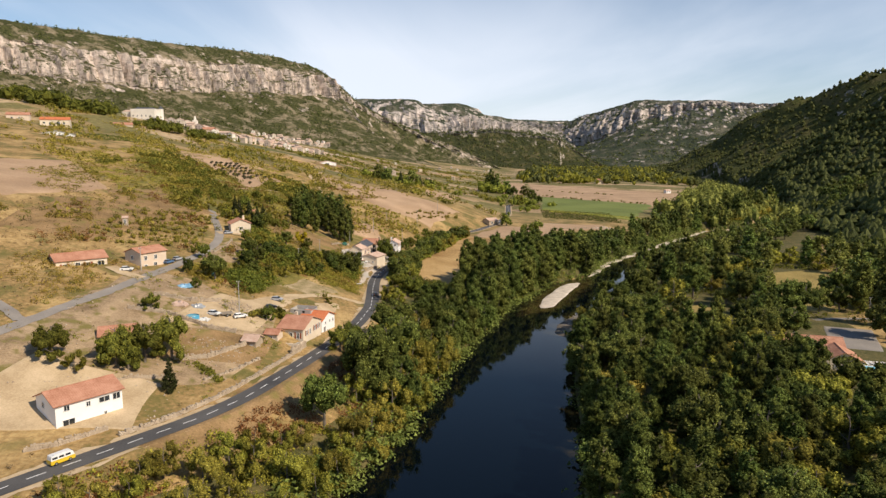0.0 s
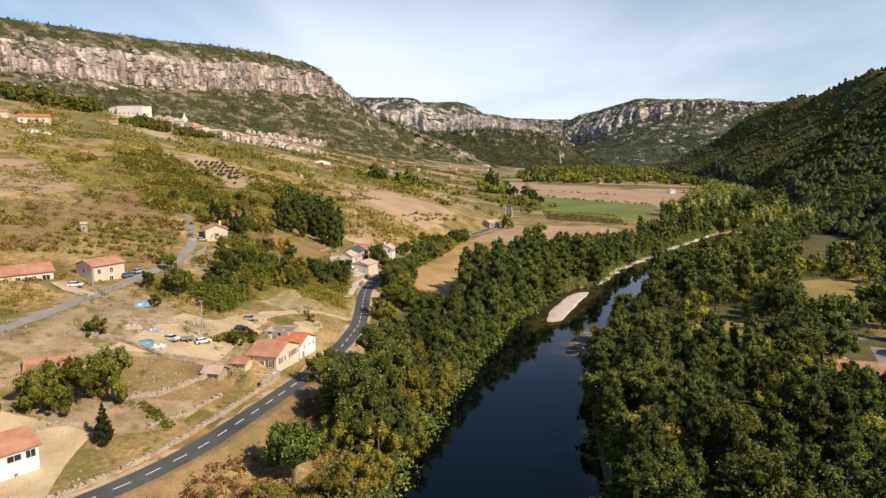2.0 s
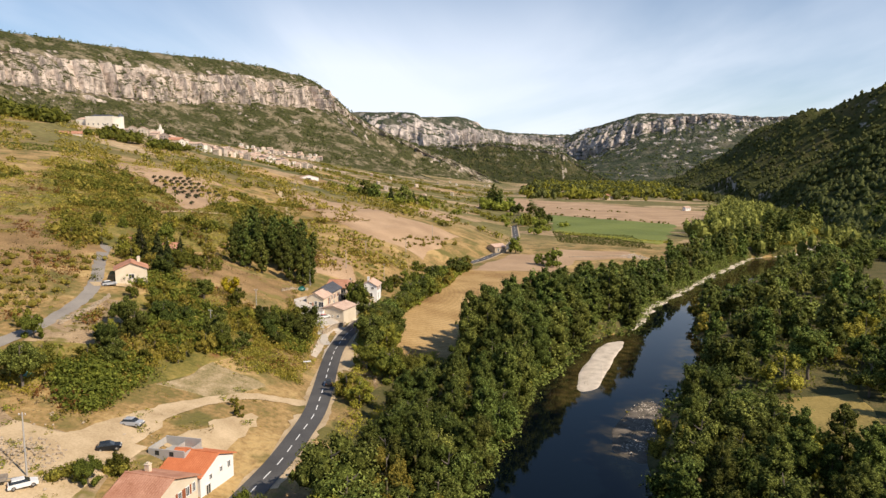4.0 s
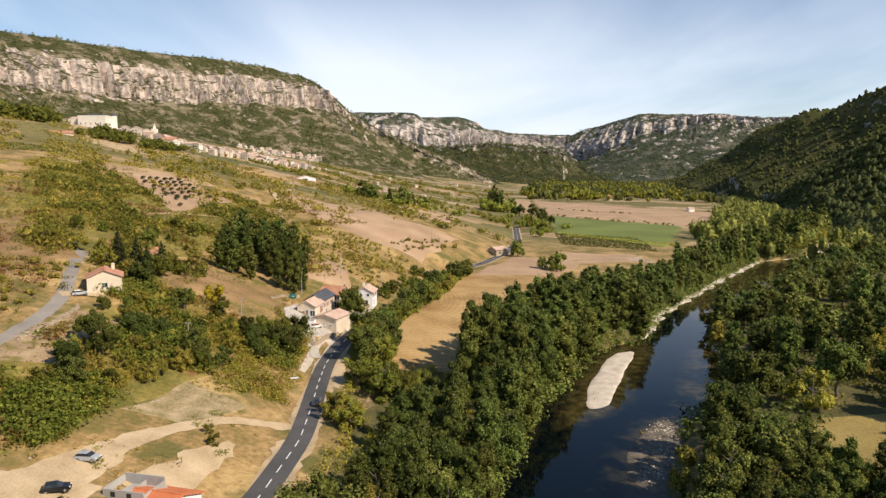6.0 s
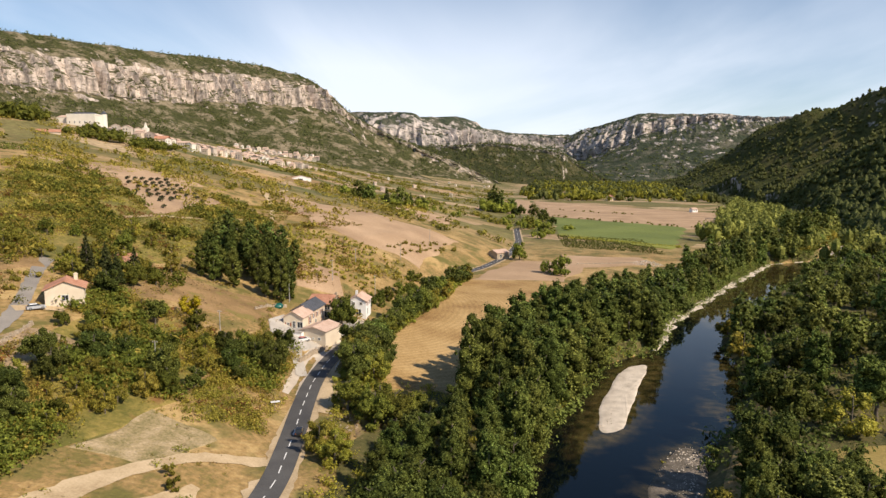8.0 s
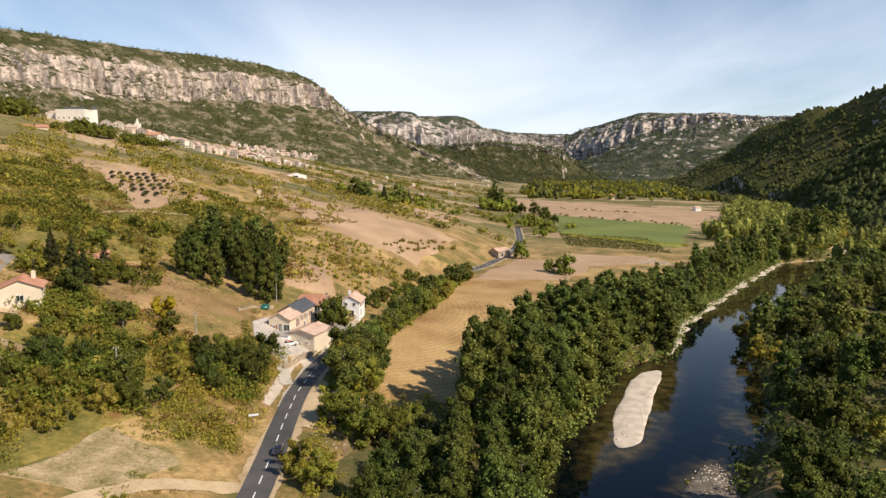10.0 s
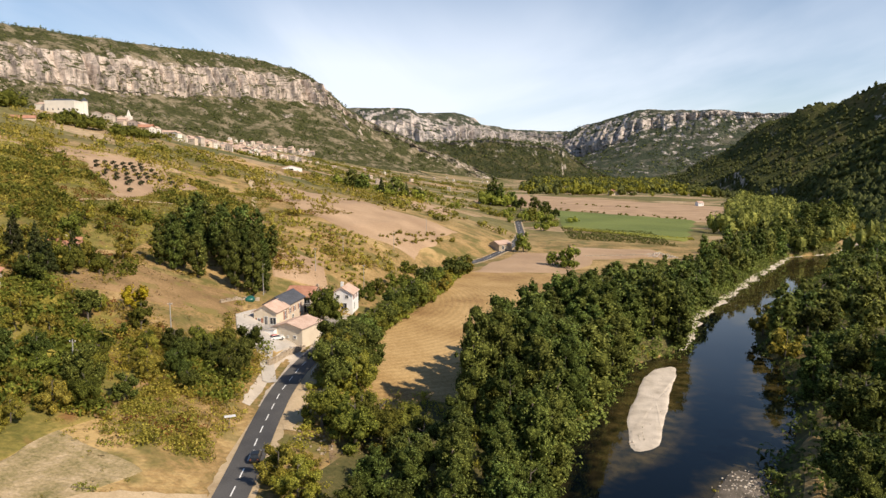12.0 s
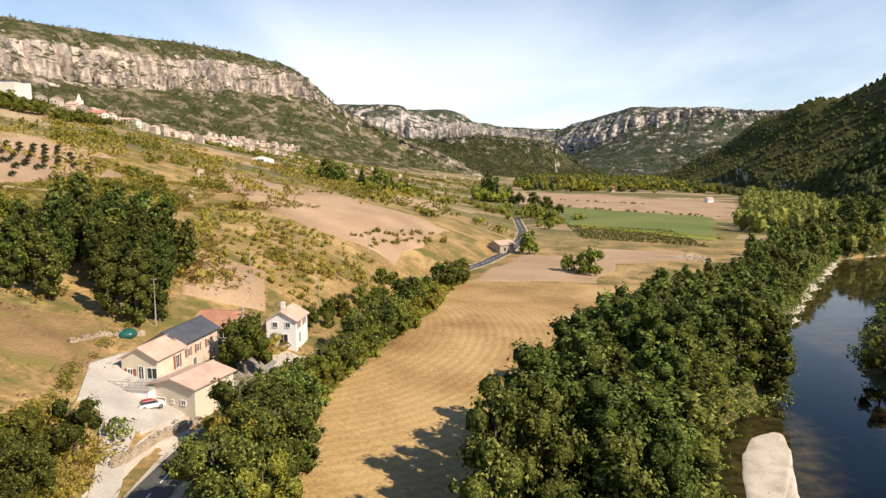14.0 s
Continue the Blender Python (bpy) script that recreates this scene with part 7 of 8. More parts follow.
def prism(profile, half_low, half_high, z_low, z_high):
    """A side profile (x, z) drawn out across, narrowing with height."""
    n = len(profile)
    w = lambda z: half_low + (half_high - half_low) * min(max((z - z_low) / (z_high - z_low + 1e-6), 0), 1)
    v = [(x, -w(z), z) for x, z in profile] + [(x, w(z), z) for x, z in profile]
    rows = [[v[i] for i in range(n)][::-1], [v[n + i] for i in range(n)]]
    for i in range(n):
        j = (i + 1) % n
        rows.append([v[i], v[j], v[n + j], v[n + i]])
    return rows


def wheels(root, xs, half, r):
    for x in xs:
        for y in (-half, half):
            a = np.linspace(0, 2 * np.pi, 15)[:-1]
            ring = lambda rr, yy: [(x + math.cos(t) * rr, yy, r + math.sin(t) * rr) for t in a]
            o, i_ = y + 0.1, y - 0.1
            rows = [ring(r, o), ring(r, i_)[::-1]] + [[ring(r, o)[k], ring(r, i_)[k], ring(r, i_)[(k + 1) % 14], ring(r, o)[(k + 1) % 14]] for k in range(14)]
            w = child("wheel", quad_mesh("wheel", rows, M["rubber"]), root)
            s = 0.112 if y > 0 else -0.112
            child("rim", quad_mesh("rim", [ring(r * 0.6, y + s)], M["metal"]), w)


def car(x, y, heading, col, colname, label, roof=None, ground=None):
    root = thing("car", label, "car", m=Matrix.Translation((x, y, (gz(x, y) if ground is None else ground) + 0.13)) @ Matrix.Rotation(radians(heading), 4, 'Z') @ Matrix.Scale(0.8, 4))
    p = paint("paint_" + colname, col)
    child("body", quad_mesh("body", prism([(-1.98, 0.28), (-2.03, 0.62), (-1.92, 0.9), (-1.2, 0.96), (0.95, 0.95), (1.75, 0.80), (2.0, 0.62), (2.02, 0.28)], 0.86, 0.82, 0.3, 0.95), p), root)
    child("cabin_glass", quad_mesh("cabin_glass", prism([(-1.78, 0.92), (-1.38, 1.40), (0.18, 1.42), (0.98, 0.93)], 0.80, 0.64, 0.92, 1.42), M["glass"]), root)
    child("roof", quad_mesh("roof", prism([(-1.45, 1.37), (-1.35, 1.45), (0.10, 1.47), (0.28, 1.39)], 0.67, 0.62, 1.37, 1.47), paint("paint_" + roof[0], roof[1]) if roof else p), root)
    for yy in (-0.6, 0.6):
        child("headlight", bmesh_of("headlight", [box(1.93, yy, 0.68, 0.16, 0.34, 0.14)], M["frame"], 0.02), root)
        child("tail_light", bmesh_of("tail_light", [box(-2.0, yy, 0.74, 0.08, 0.26, 0.2)], M["shutter"], 0.02), root)
    child("bumper", bmesh_of("bumper", [box(2.02, 0, 0.40, 0.12, 1.55, 0.16), box(-2.02, 0, 0.42, 0.12, 1.55, 0.16)], M["rubber"], 0.03), root)
    wheels(root, (-1.25, 1.28), 0.76, 0.31)
    return root


WHITE, SILVER, BLACK, BLUE = (0.8, 0.8, 0.78), (0.42, 0.44, 0.47), (0.015, 0.016, 0.018), (0.10, 0.18, 0.32)


def vehicles():
    car(-50.7, 154.9, -20, WHITE, "white", "white hatchback parked on the dirt yard")
    car(-45.0, 156.6, 35, WHITE, "white", "white hatchback parked under the pole")
    car(-40.6, 176.6, -8, SILVER, "silver", "silver car parked on the dirt track")
    car(-40.4, 168.6, 20, BLACK, "black", "black car parked behind the house")
    car(-78.3, 171.8, 10, WHITE, "white", "white car on the bungalow's drive")
    car(-72.6, 185.2, 70, BLUE, "blue", "blue car parked beside the farmhouse")
    car(-71.6, 189.4, 70, SILVER, "silver", "silver car parked beside the lane")
    car(-69.9, 233.0, 40, SILVER, "silver", "grey car parked beside the cottage")
    car(-25.9, 272.4, 32, WHITE, "white", "white car with red roof in the hamlet yard", ("red", (0.45, 0.03, 0.03)))
    car(-16.9, 217.4, 95, BLACK, "black", "black car driving along the road", ground=gz(-17.8, 217))
    # camper van
    x, y = -54.4, 94.0
    root = thing("camper_van", "yellow and white vintage camper van on the road", "van", m=Matrix.Translation((x, y, float(lerp(y, ROAD_Z)) + 0.13)) @ Matrix.Rotation(radians(54), 4, 'Z') @ Matrix.Scale(0.78, 4))
    child("body", quad_mesh("body", prism([(-2.2, 0.3), (-2.24, 0.7), (-2.2, 1.05), (2.16, 1.05), (2.26, 0.7), (2.2, 0.3)], 0.88, 0.88, 0.3, 1.05), paint("paint_yellow", (0.75, 0.52, 0.03))), root, "yellow lower body")
    child("cabin", quad_mesh("cabin", prism([(-2.19, 1.05), (-2.08, 1.82), (-1.9, 1.94), (1.6, 1.94), (1.86, 1.78), (2.14, 1.05)], 0.86, 0.74, 1.05, 1.94), paint("paint_white", WHITE)), root, "white upper body")
    for k in range(3):
        for s in (-1, 1):
            child("window", bmesh_of("window", [box(-1.45 + k * 1.2, s * 0.815, 1.45, 0.95, 0.05, 0.42)], M["glass"], 0.02), root)
    child("windscreen", bmesh_of("windscreen", [box(2.0, 0, 1.45, 0.08, 1.3, 0.5)], M["glass"], 0.02), root)
    child("roof_rack", bmesh_of("roof_rack", [box(-0.2, 0, 1.99, 2.6, 1.2, 0.08)], paint("paint_white", WHITE), 0.03), root)
    wheels(root, (-1.3, 1.25), 0.8, 0.32)
    # flat trailers
    for x, y, h, c, lab in ((-47.9, 155.9, 25, "wood", "rusty flat trailer on the yard"), (-35.9, 253.4, 15, "frame", "small white trailer on the meadow")):
        root = thing("flat_trailer", lab, "trailer", m=Matrix.Translation((x, y, gz(x, y) + 0.1)) @ Matrix.Rotation(radians(h), 4, 'Z'))
        child("bed", bmesh_of("bed", [box(0, 0, 0.62, 2.6, 1.5, 0.14), box(0, 0.72, 0.82, 2.6, 0.06, 0.3), box(0, -0.72, 0.82, 2.6, 0.06, 0.3)], M[c], 0.02), root)
        child("drawbar", bmesh_of("drawbar", [box(1.9, 0, 0.5, 1.4, 0.1, 0.1)], M["metal"]), root)
        wheels(root, (0.0,), 0.7, 0.3)


vehicles()


# ---- poles, walls, fences
def poles():
    for x, y, h, tilt in ((-45.7, 158.6, 8.6, 0), (-43.6, 223.0, 7.2, 1.5), (-41.0, 252.6, 6.4, 0), (-34.5, 297.2, 8.4, 0), (-11.8, 329.0, 8.2, 0), (-26.0, 327.0, 7.4, 0), (-75.6, 174.2, 6.6, 0), (136.5, 194, 8.0, 0), (-5, 386, 7.0, 0), (8, 437, 7.0, 0), (-21, 355, 6.0, 0)):
        root = thing("utility_pole", "grey utility pole with short crossarm", "pole", "utility poles", Matrix.Translation((x, y, gz(x, y) - 0.3)) @ Matrix.Rotation(radians(tilt), 4, 'Y'))
        child("shaft", mesh_np("shaft", *tube([(0, 0, 0), (0, 0, h * 0.5), (0, 0, h)], [0.12, 0.10, 0.075], 8), M["concrete"]), root)
        child("crossarm", bmesh_of("crossarm", [box(0, 0, h - 0.35, 0.9, 0.08, 0.08)], M["wood"], 0.01), root)
        for s in (-0.38, 0, 0.38):
            child("insulator", bmesh_of("insulator", [box(s, 0, h - 0.2, 0.09, 0.09, 0.2)], M["frame"], 0.02), root)


poles()


def stone_wall(name, pts, height, thick, label, seed, size=0.38):
    """A dry wall of single uneven stones in courses along a line, following the ground."""
    rng = np.random.default_rng(seed)
    P = np.array(pts, float)
    d = np.r_[0, np.cumsum(np.hypot(*np.diff(P, axis=0).T))]
    parts = []
    rows = max(int(height / 0.22), 1)
    for r in range(rows):
        s = rng.uniform(0, 0.4)
        while s < d[-1]:
            l = size * rng.uniform(0.6, 1.5)
            m = min(s + l / 2, d[-1])
            x, y = np.interp(m, d, P[:, 0]), np.interp(m, d, P[:, 1])
            k = min(np.searchsorted(d, m), len(d) - 1)
            a = math.atan2(P[k, 1] - P[k - 1, 1], P[k, 0] - P[k - 1, 0])
            if rng.random() > (0.55 if r == rows - 1 else 0.2 if r == rows - 2 else 0.0):
                v, f = box(0, 0, 0, l * 0.97, thick * rng.uniform(0.7, 1.15), 0.24 * rng.uniform(0.8, 1.1), rng.uniform(0.7, 1.0))
                c, sn = math.cos(a + rng.normal(0, 0.05)), math.sin(a + rng.normal(0, 0.05))
                v = np.stack([v[:, 0] * c - v[:, 1] * sn + x, v[:, 0] * sn + v[:, 1] * c + y, v[:, 2] + gz(x, y) + 0.06 + r * 0.22 + rng.normal(0, 0.03)], 1)
                parts.append((v, f))
            s += l
    ob = new(name, bmesh_of(name, parts, M["stone_wall"]))
    return tagged(ob, label, "wall", kind="structure")


def walls():
    stone_wall("terrace_wall_1", [(-52, 131.5), (-46, 135), (-41, 143.3), (-39.5, 147)], 1.3, 0.6, "weathered stone terrace wall", 1)
    stone_wall("terrace_wall_2", [(-68, 148), (-60, 150.4), (-50, 148.2), (-44, 149)], 1.1, 0.6, "broken dry stone terrace wall", 2)
    stone_wall("terrace_wall_3", [(-66, 158), (-58, 160), (-52, 164)], 1.2, 0.7, "dry stone bank above the yard", 3)
    stone_wall("road_wall_1", [(float(lerp(y, ROAD)) - 4.6, y) for y in range(103, 152, 4)], 1.0, 0.6, "low stone retaining wall along the road", 4)
    stone_wall("road_wall_2", [(-31.0, 147.0), (-29.0, 153.6)], 1.8, 0.5, "retaining wall below the roadside house", 5)
    stone_wall("road_wall_3", [(-24.4, 257), (-22.6, 266), (-20.0, 273)], 1.5, 0.5, "stone wall below the hamlet yard", 6)
    stone_wall("yard_wall", [(-61.5, 96.0), (-57.5, 98.6), (-52.6, 104.6)], 1.1, 0.4, "pale low wall below the white house", 7)
    stone_wall("plot_edge", [(-44, 126), (-39.6, 133), (-36.5, 140)], 0.7, 0.5, "tumbled stone edge of the plot", 8)
    stone_wall("lane_wall", [(-66, 204), (-65.5, 216), (-66.6, 226)], 1.0, 0.5, "stone bank below the lane", 9)
    stone_wall("terrace_wall_4", [(-64, 113), (-56, 121), (-50, 124)], 0.9, 0.5, "stone edge behind the white house", 10)
    stone_wall("barn_wall", [(84, 441), (104, 446), (118, 452)], 0.9, 0.5, "pale stone wall by the bare field", 11)


walls()


def dashes():
    road = bpy.data.objects["road"]
    ys = np.arange(-55, 640, 0.5)
    X = lerp(ys, ROAD)
    k = np.ones(9) / 9
    X = np.convolve(np.pad(X, 4, "edge"), k, "valid")
    s = np.r_[0, np.cumsum(np.hypot(np.diff(X), np.diff(ys)))]
    at = 60.0
    while at < s[-1] - 5:
        t = np.linspace(at, at + 2.6, 5)
        x, y = np.interp(t, s, X), np.interp(t, s, ys)
        tx, ty = np.gradient(x), np.gradient(y)
        l = np.hypot(tx, ty)
        V = np.stack([np.stack([x + c * ty / l, y - c * tx / l, ground_z(x, y) + 0.125], -1) for c in (-0.09, 0.09)])
        V2 = V.copy(); V2[..., 2] += 0.012
        allv = np.concatenate([V.reshape(-1, 3), V2.reshape(-1, 3)])
        f = grid_faces(2, 5)
        ob = new("road_dash", mesh_np("road_dash", allv, np.concatenate([f, f + 10]), M["paint"]))
        ob.parent = road
        at += 4.9


dashes()


def guard_rail():
    root = thing("guard_rail", "low white guard rail along the river side of the road", "guard rail", m=Matrix.Identity(4))
    ys = np.arange(255, 300, 2.0)
    pts = [(float(lerp(y, ROAD)) + 3.3, float(y)) for y in ys]
    for x, y in pts:
        child("post", bmesh_of("post", [box(x, y, gz(x, y) + 0.35, 0.1, 0.1, 0.8)], M["frame"]), root)
    for (x0, y0), (x1, y1) in zip(pts, pts[1:]):
        z0, z1 = gz(x0, y0) + 0.62, gz(x1, y1) + 0.62
        child("rail", quad_mesh("rail", [[(x0, y0, z0), (x1, y1, z1), (x1, y1, z1 + 0.22), (x0, y0, z0 + 0.22)], [(x0 + 0.08, y0, z0), (x0 + 0.08, y0, z0 + 0.22), (x1 + 0.08, y1, z1 + 0.22), (x1 + 0.08, y1, z1)], [(x0, y0, z0 + 0.22), (x1, y1, z1 + 0.22), (x1 + 0.08, y1, z1 + 0.22), (x0 + 0.08, y0, z0 + 0.22)]], M["frame"]), root)


guard_rail()


# ---- hamlet yard
def hamlet_yard():
    patch("hamlet_yard", [(-33.4, 268.2), (-24.4, 265.4), (-19.8, 279), (-30, 283)], M["pale_concrete"], 0.22, "pale concrete yard of the hamlet", "yard", wob=0.3)
    patch("hamlet_yard_upper", [(-36.4, 277.5), (-33.0, 267.5), (-29.6, 277), (-33.6, 286)], M["pale_concrete"], 0.27, "grey concrete yard beside the house", "yard", wob=0.3)
    patch("hamlet_court", [(-23.2, 284), (-16.8, 282), (-14.8, 300), (-21.5, 302)], M["lane"], 0.09, "grey court between the houses", "yard", wob=0.4)
    ribbon("hamlet_drive", [(-22.0, 248, 2.6), (-22.8, 252, 2.6), (-25.4, 260, 2.8), (-27.6, 266, 4.0), (-28.8, 272, 6.0)], 4, M["pale_concrete"], 0.25, "pale curving concrete drive", "drive", edge=0.03)
    root = thing("terrace", "raised terrace with metal railing before the house", "terrace", m=Matrix.Translation((-33.2, 275.0, 12.4)) @ Matrix.Rotation(radians(-11), 4, 'Z'))
    child("base", bmesh_of("base", [box(3.2, 1.9, 0.2, 6.6, 3.8, 3.4)], M["wall_white"], 0.03), root)
    child("slab", bmesh_of("slab", [box(3.2, 1.9, 1.98, 7.0, 4.2, 0.16)], M["pale_concrete"], 0.02), root)
    for k in range(8):
        child("post", bmesh_of("post", [box(-0.1 + k * 0.95, 0.0, 2.5, 0.05, 0.05, 1.0)], M["metal"]), root)
    child("handrail", bmesh_of("handrail", [box(3.2, 0.0, 3.0, 6.8, 0.06, 0.06), box(3.2, 0.0, 2.6, 6.8, 0.03, 0.03), box(6.6, 1.9, 3.0, 0.06, 3.8, 0.06)], M["metal"]), root)
    for k in range(2):
        child("door", bmesh_of("door", [box(1.6 + k * 1.3, -0.02, 0.9, 0.9, 0.08, 1.6)], M["glass"], 0.01), root)
    root = thing("garden_table", "small round garden table on the terrace", "table", m=Matrix.Translation((-30.4, 276.4, 14.46)))
    child("tabletop", mesh_np("tabletop", *tube([(0, 0, 0.68), (0, 0, 0.74)], [0.55, 0.55], 14), M["metal"]), root)
    child("leg", bmesh_of("leg", [box(0, 0, 0.34, 0.08, 0.08, 0.68), box(0, 0, 0.03, 0.5, 0.5, 0.05)], M["metal"]), root)
    stuff("yard_bushes", "olive-green bushes along the edge of the yard", "scrub", [(-36.6, 273.4, 1.1), (-36.0, 271.2, 1.0), (-35.2, 268.9, 1.15), (-34.4, 266.2, 0.95), (-37.4, 276.6, 0.9), (-36.8, 279.4, 0.7), (-36.9, 283.4, 0.9), (-37.4, 284.8, 0.7), (-37.2, 292.6, 1.0), (-38.4, 296.4, 1.2), (-37.6, 299.4, 1.3), (-34.0, 300.8, 1.2), (-18.2, 288.4, 0.7)], M["oak"], 181, 1, 90, 1.3, 0.34, core=False)
    # green domed cover and stacked walls behind the house
    V, Q = lobes([(0, 0, 0)], [1.5], 1.0, 0.62, 14, 8)
    ob = new("green_tarpaulin", mesh_np("green_tarpaulin", V + (-36.2, 290.0, gz(-36.2, 290.0) + 0.2), Q, paint("green_sheet", (0.015, 0.11, 0.085))))
    tagged(ob, "dark green tarpaulin cover behind the house", "tarpaulin")
    stone_wall("hamlet_wall", [(-40.5, 281), (-38.5, 287), (-34.5, 292)], 1.0, 0.4, "low wall round the hamlet yard", 21)


M["pale_concrete"] = mat("pale_concrete", ((0.38, 0.345, 0.30), (0.55, 0.51, 0.455)), (0.3, 3.0), 0.9, 0.01, 10, coord="World")
hamlet_yard()


# ---- yard of the roadside house
def roadside_yard():
    rng = np.random.default_rng(8)
    root = thing("terrace", "grey stone terrace with parapet before the roadside house", "terrace", m=Matrix.Translation((-33.2, 151.8, 11.0)) @ Matrix.Rotation(radians(-15), 4, 'Z'))
    child("base", bmesh_of("base", [box(0.4, 1.2, 0.0, 6.4, 3.6, 2.6)], M["stone_wall"], 0.04), root)
    child("paving", bmesh_of("paving", [box(0.4, 1.2, 1.34, 6.2, 3.4, 0.08)], M["concrete"], 0.01), root)
    child("parapet", bmesh_of("parapet", [box(0.4, -0.5, 1.65, 6.4, 0.25, 0.7), box(3.5, 1.2, 1.65, 0.25, 3.6, 0.7)], M["wall_cream"], 0.02), root)
    # unfinished concrete building
    root = thing("building_shell", "unfinished grey concrete walls behind the house", "building", m=Matrix.Translation((-35.0, 170.6, gz(-34, 172))) @ Matrix.Rotation(radians(-14), 4, 'Z') @ Matrix.Scale(0.72, 4))
    child("slab", bmesh_of("slab", [box(3.0, 2.6, -0.4, 8.4, 6.2, 1.2)], M["concrete"], 0.02), root)
    for b in ((3.0, -0.4, 1.0, 8.0, 0.22, 1.8), (-1.0, 2.4, 1.0, 0.22, 5.6, 1.8), (7.0, 2.4, 0.8, 0.22, 5.6, 1.4), (3.4, 2.4, 0.7, 0.2, 5.4, 1.2), (3.0, 5.4, 1.1, 8.0, 0.22, 2.0)):
        child("wall", bmesh_of("wall", [box(*b)], M["concrete"], 0.01), root)
    for k in range(2):
        child("window", bmesh_of("window", [box(1.0 + 3.2 * k, -0.5, 1.1, 0.9, 0.1, 0.9)], M["glass"]), root)
    # tarpaulins and heaps
    for x, y, r, h, nm, c, lab in ((-62.4, 168.8, 2.4, 0.5, "blue_sheet", (0.22, 0.42, 0.60), "crumpled blue tarpaulin on a heap"), (-60.6, 182.4, 1.9, 0.9, "turquoise_sheet", (0.16, 0.42, 0.34), "turquoise tarpaulin over a heap"),
                                   (-55.4, 157.6, 1.8, 0.8, "grey_sheet", (0.34, 0.36, 0.38), "grey sheet over a stack"), (-52.2, 151.6, 1.7, 0.6, "white_sheet", (0.72, 0.72, 0.70), "white sheets heaped on the yard"), (-59.5, 156.4, 2.3, 0.8, "pink_sheet", (0.55, 0.40, 0.32), "stack of faded boards and rubble")):
        V, Q = lobes([(0, 0, 0)], [r], 1.0, h * 0.5, 18, 9)
        V = V * (1.0, 0.7, 1.0) + rng.normal(0, 0.09, V.shape) * (1, 1, 1.3)
        ob = new("tarpaulin", mesh_np("tarpaulin", V + (x, y, gz(x, y) - 0.1), Q, paint(nm, c), smooth=False))
        tagged(ob, lab, "tarpaulin")
    root = thing("paddling_pool", "round blue paddling pool on the yard", "pool", m=Matrix.Translation((-54.4, 151.0, gz(-54.4, 151.0))))
    child("rim", mesh_np("rim", *tube([(0, 0, -0.2), (0, 0, 0.6), (0, 0, 0.75)], [1.5, 1.5, 1.4], 18), paint("pool_blue", (0.08, 0.35, 0.55))), root)
    child("water", mesh_np("water", *tube([(0, 0, 0.55), (0, 0, 0.6)], [1.45, 0.02], 18), paint("pool_water", (0.20, 0.50, 0.58))), root)
    # rubble
    def heap(name, cx, cy, r, n, hgt, label, material):
        parts = []
        for _ in range(n):
            a, q = rng.uniform(0, 6.28), rng.uniform(0, 1) ** 0.6
            x, y = cx + math.cos(a) * r * q, cy + math.sin(a) * r * q
            s = rng.uniform(0.25, 0.9) * (0.45 if material == "stone_wall" else 0.8)
            v, f = box(0, 0, 0, s, s * rng.uniform(0.5, 1), s * rng.uniform(0.4, 0.8), rng.uniform(0.6, 1))
            t = rng.uniform(0, 3.1)
            v = np.stack([v[:, 0] * math.cos(t) - v[:, 1] * math.sin(t) + x, v[:, 0] * math.sin(t) + v[:, 1] * math.cos(t) + y, v[:, 2] + gz(x, y) + hgt * (1 - q) * rng.uniform(0, 1) + 0.1], 1)
            parts.append((v, f))
        tagged(new(name, bmesh_of(name, parts, M[material])), label, "rubble", kind="stuff")
    heap("rubble", -48, 163.5, 4.0, 190, 0.8, "pale rubble and stones at the yard's edge", "stone_wall")
    heap("rubble_quarry", 124, 450, 8.0, 160, 2.6, "pale heap of quarried boulders", "gravel")
    heap("rubble_bank", -40.5, 161.5, 2.2, 30, 0.4, "loose pale stones by the bushes", "stone_wall")
    heap("rubble_plot", -46, 138, 6.0, 110, 0.2, "stones scattered on the plot", "stone_wall")
    heap("rubble_spit", 50, 217, 6.0, 170, 0.4, "grey stones scattered on the spit", "shingle")
    heap("rubble_cliff", -9, 226, 4.5, 60, 0.8, "pale boulders on the bank below the road", "stone_wall")
    # white board on a post by the road
    root = thing("notice_board", "small tilted white board on a post", "board", m=Matrix.Translation((-23.6, 228.4, gz(-23.6, 228.4))) @ Matrix.Rotation(radians(20), 4, 'Z'))
    child("post", bmesh_of("post", [box(0, 0, 0.6, 0.12, 0.12, 1.4)], M["wood"]), root)
    child("panel", bmesh_of("panel", [box(0.1, 0, 1.35, 1.7, 0.9, 0.08)], M["frame"], 0.02), root)


roadside_yard()


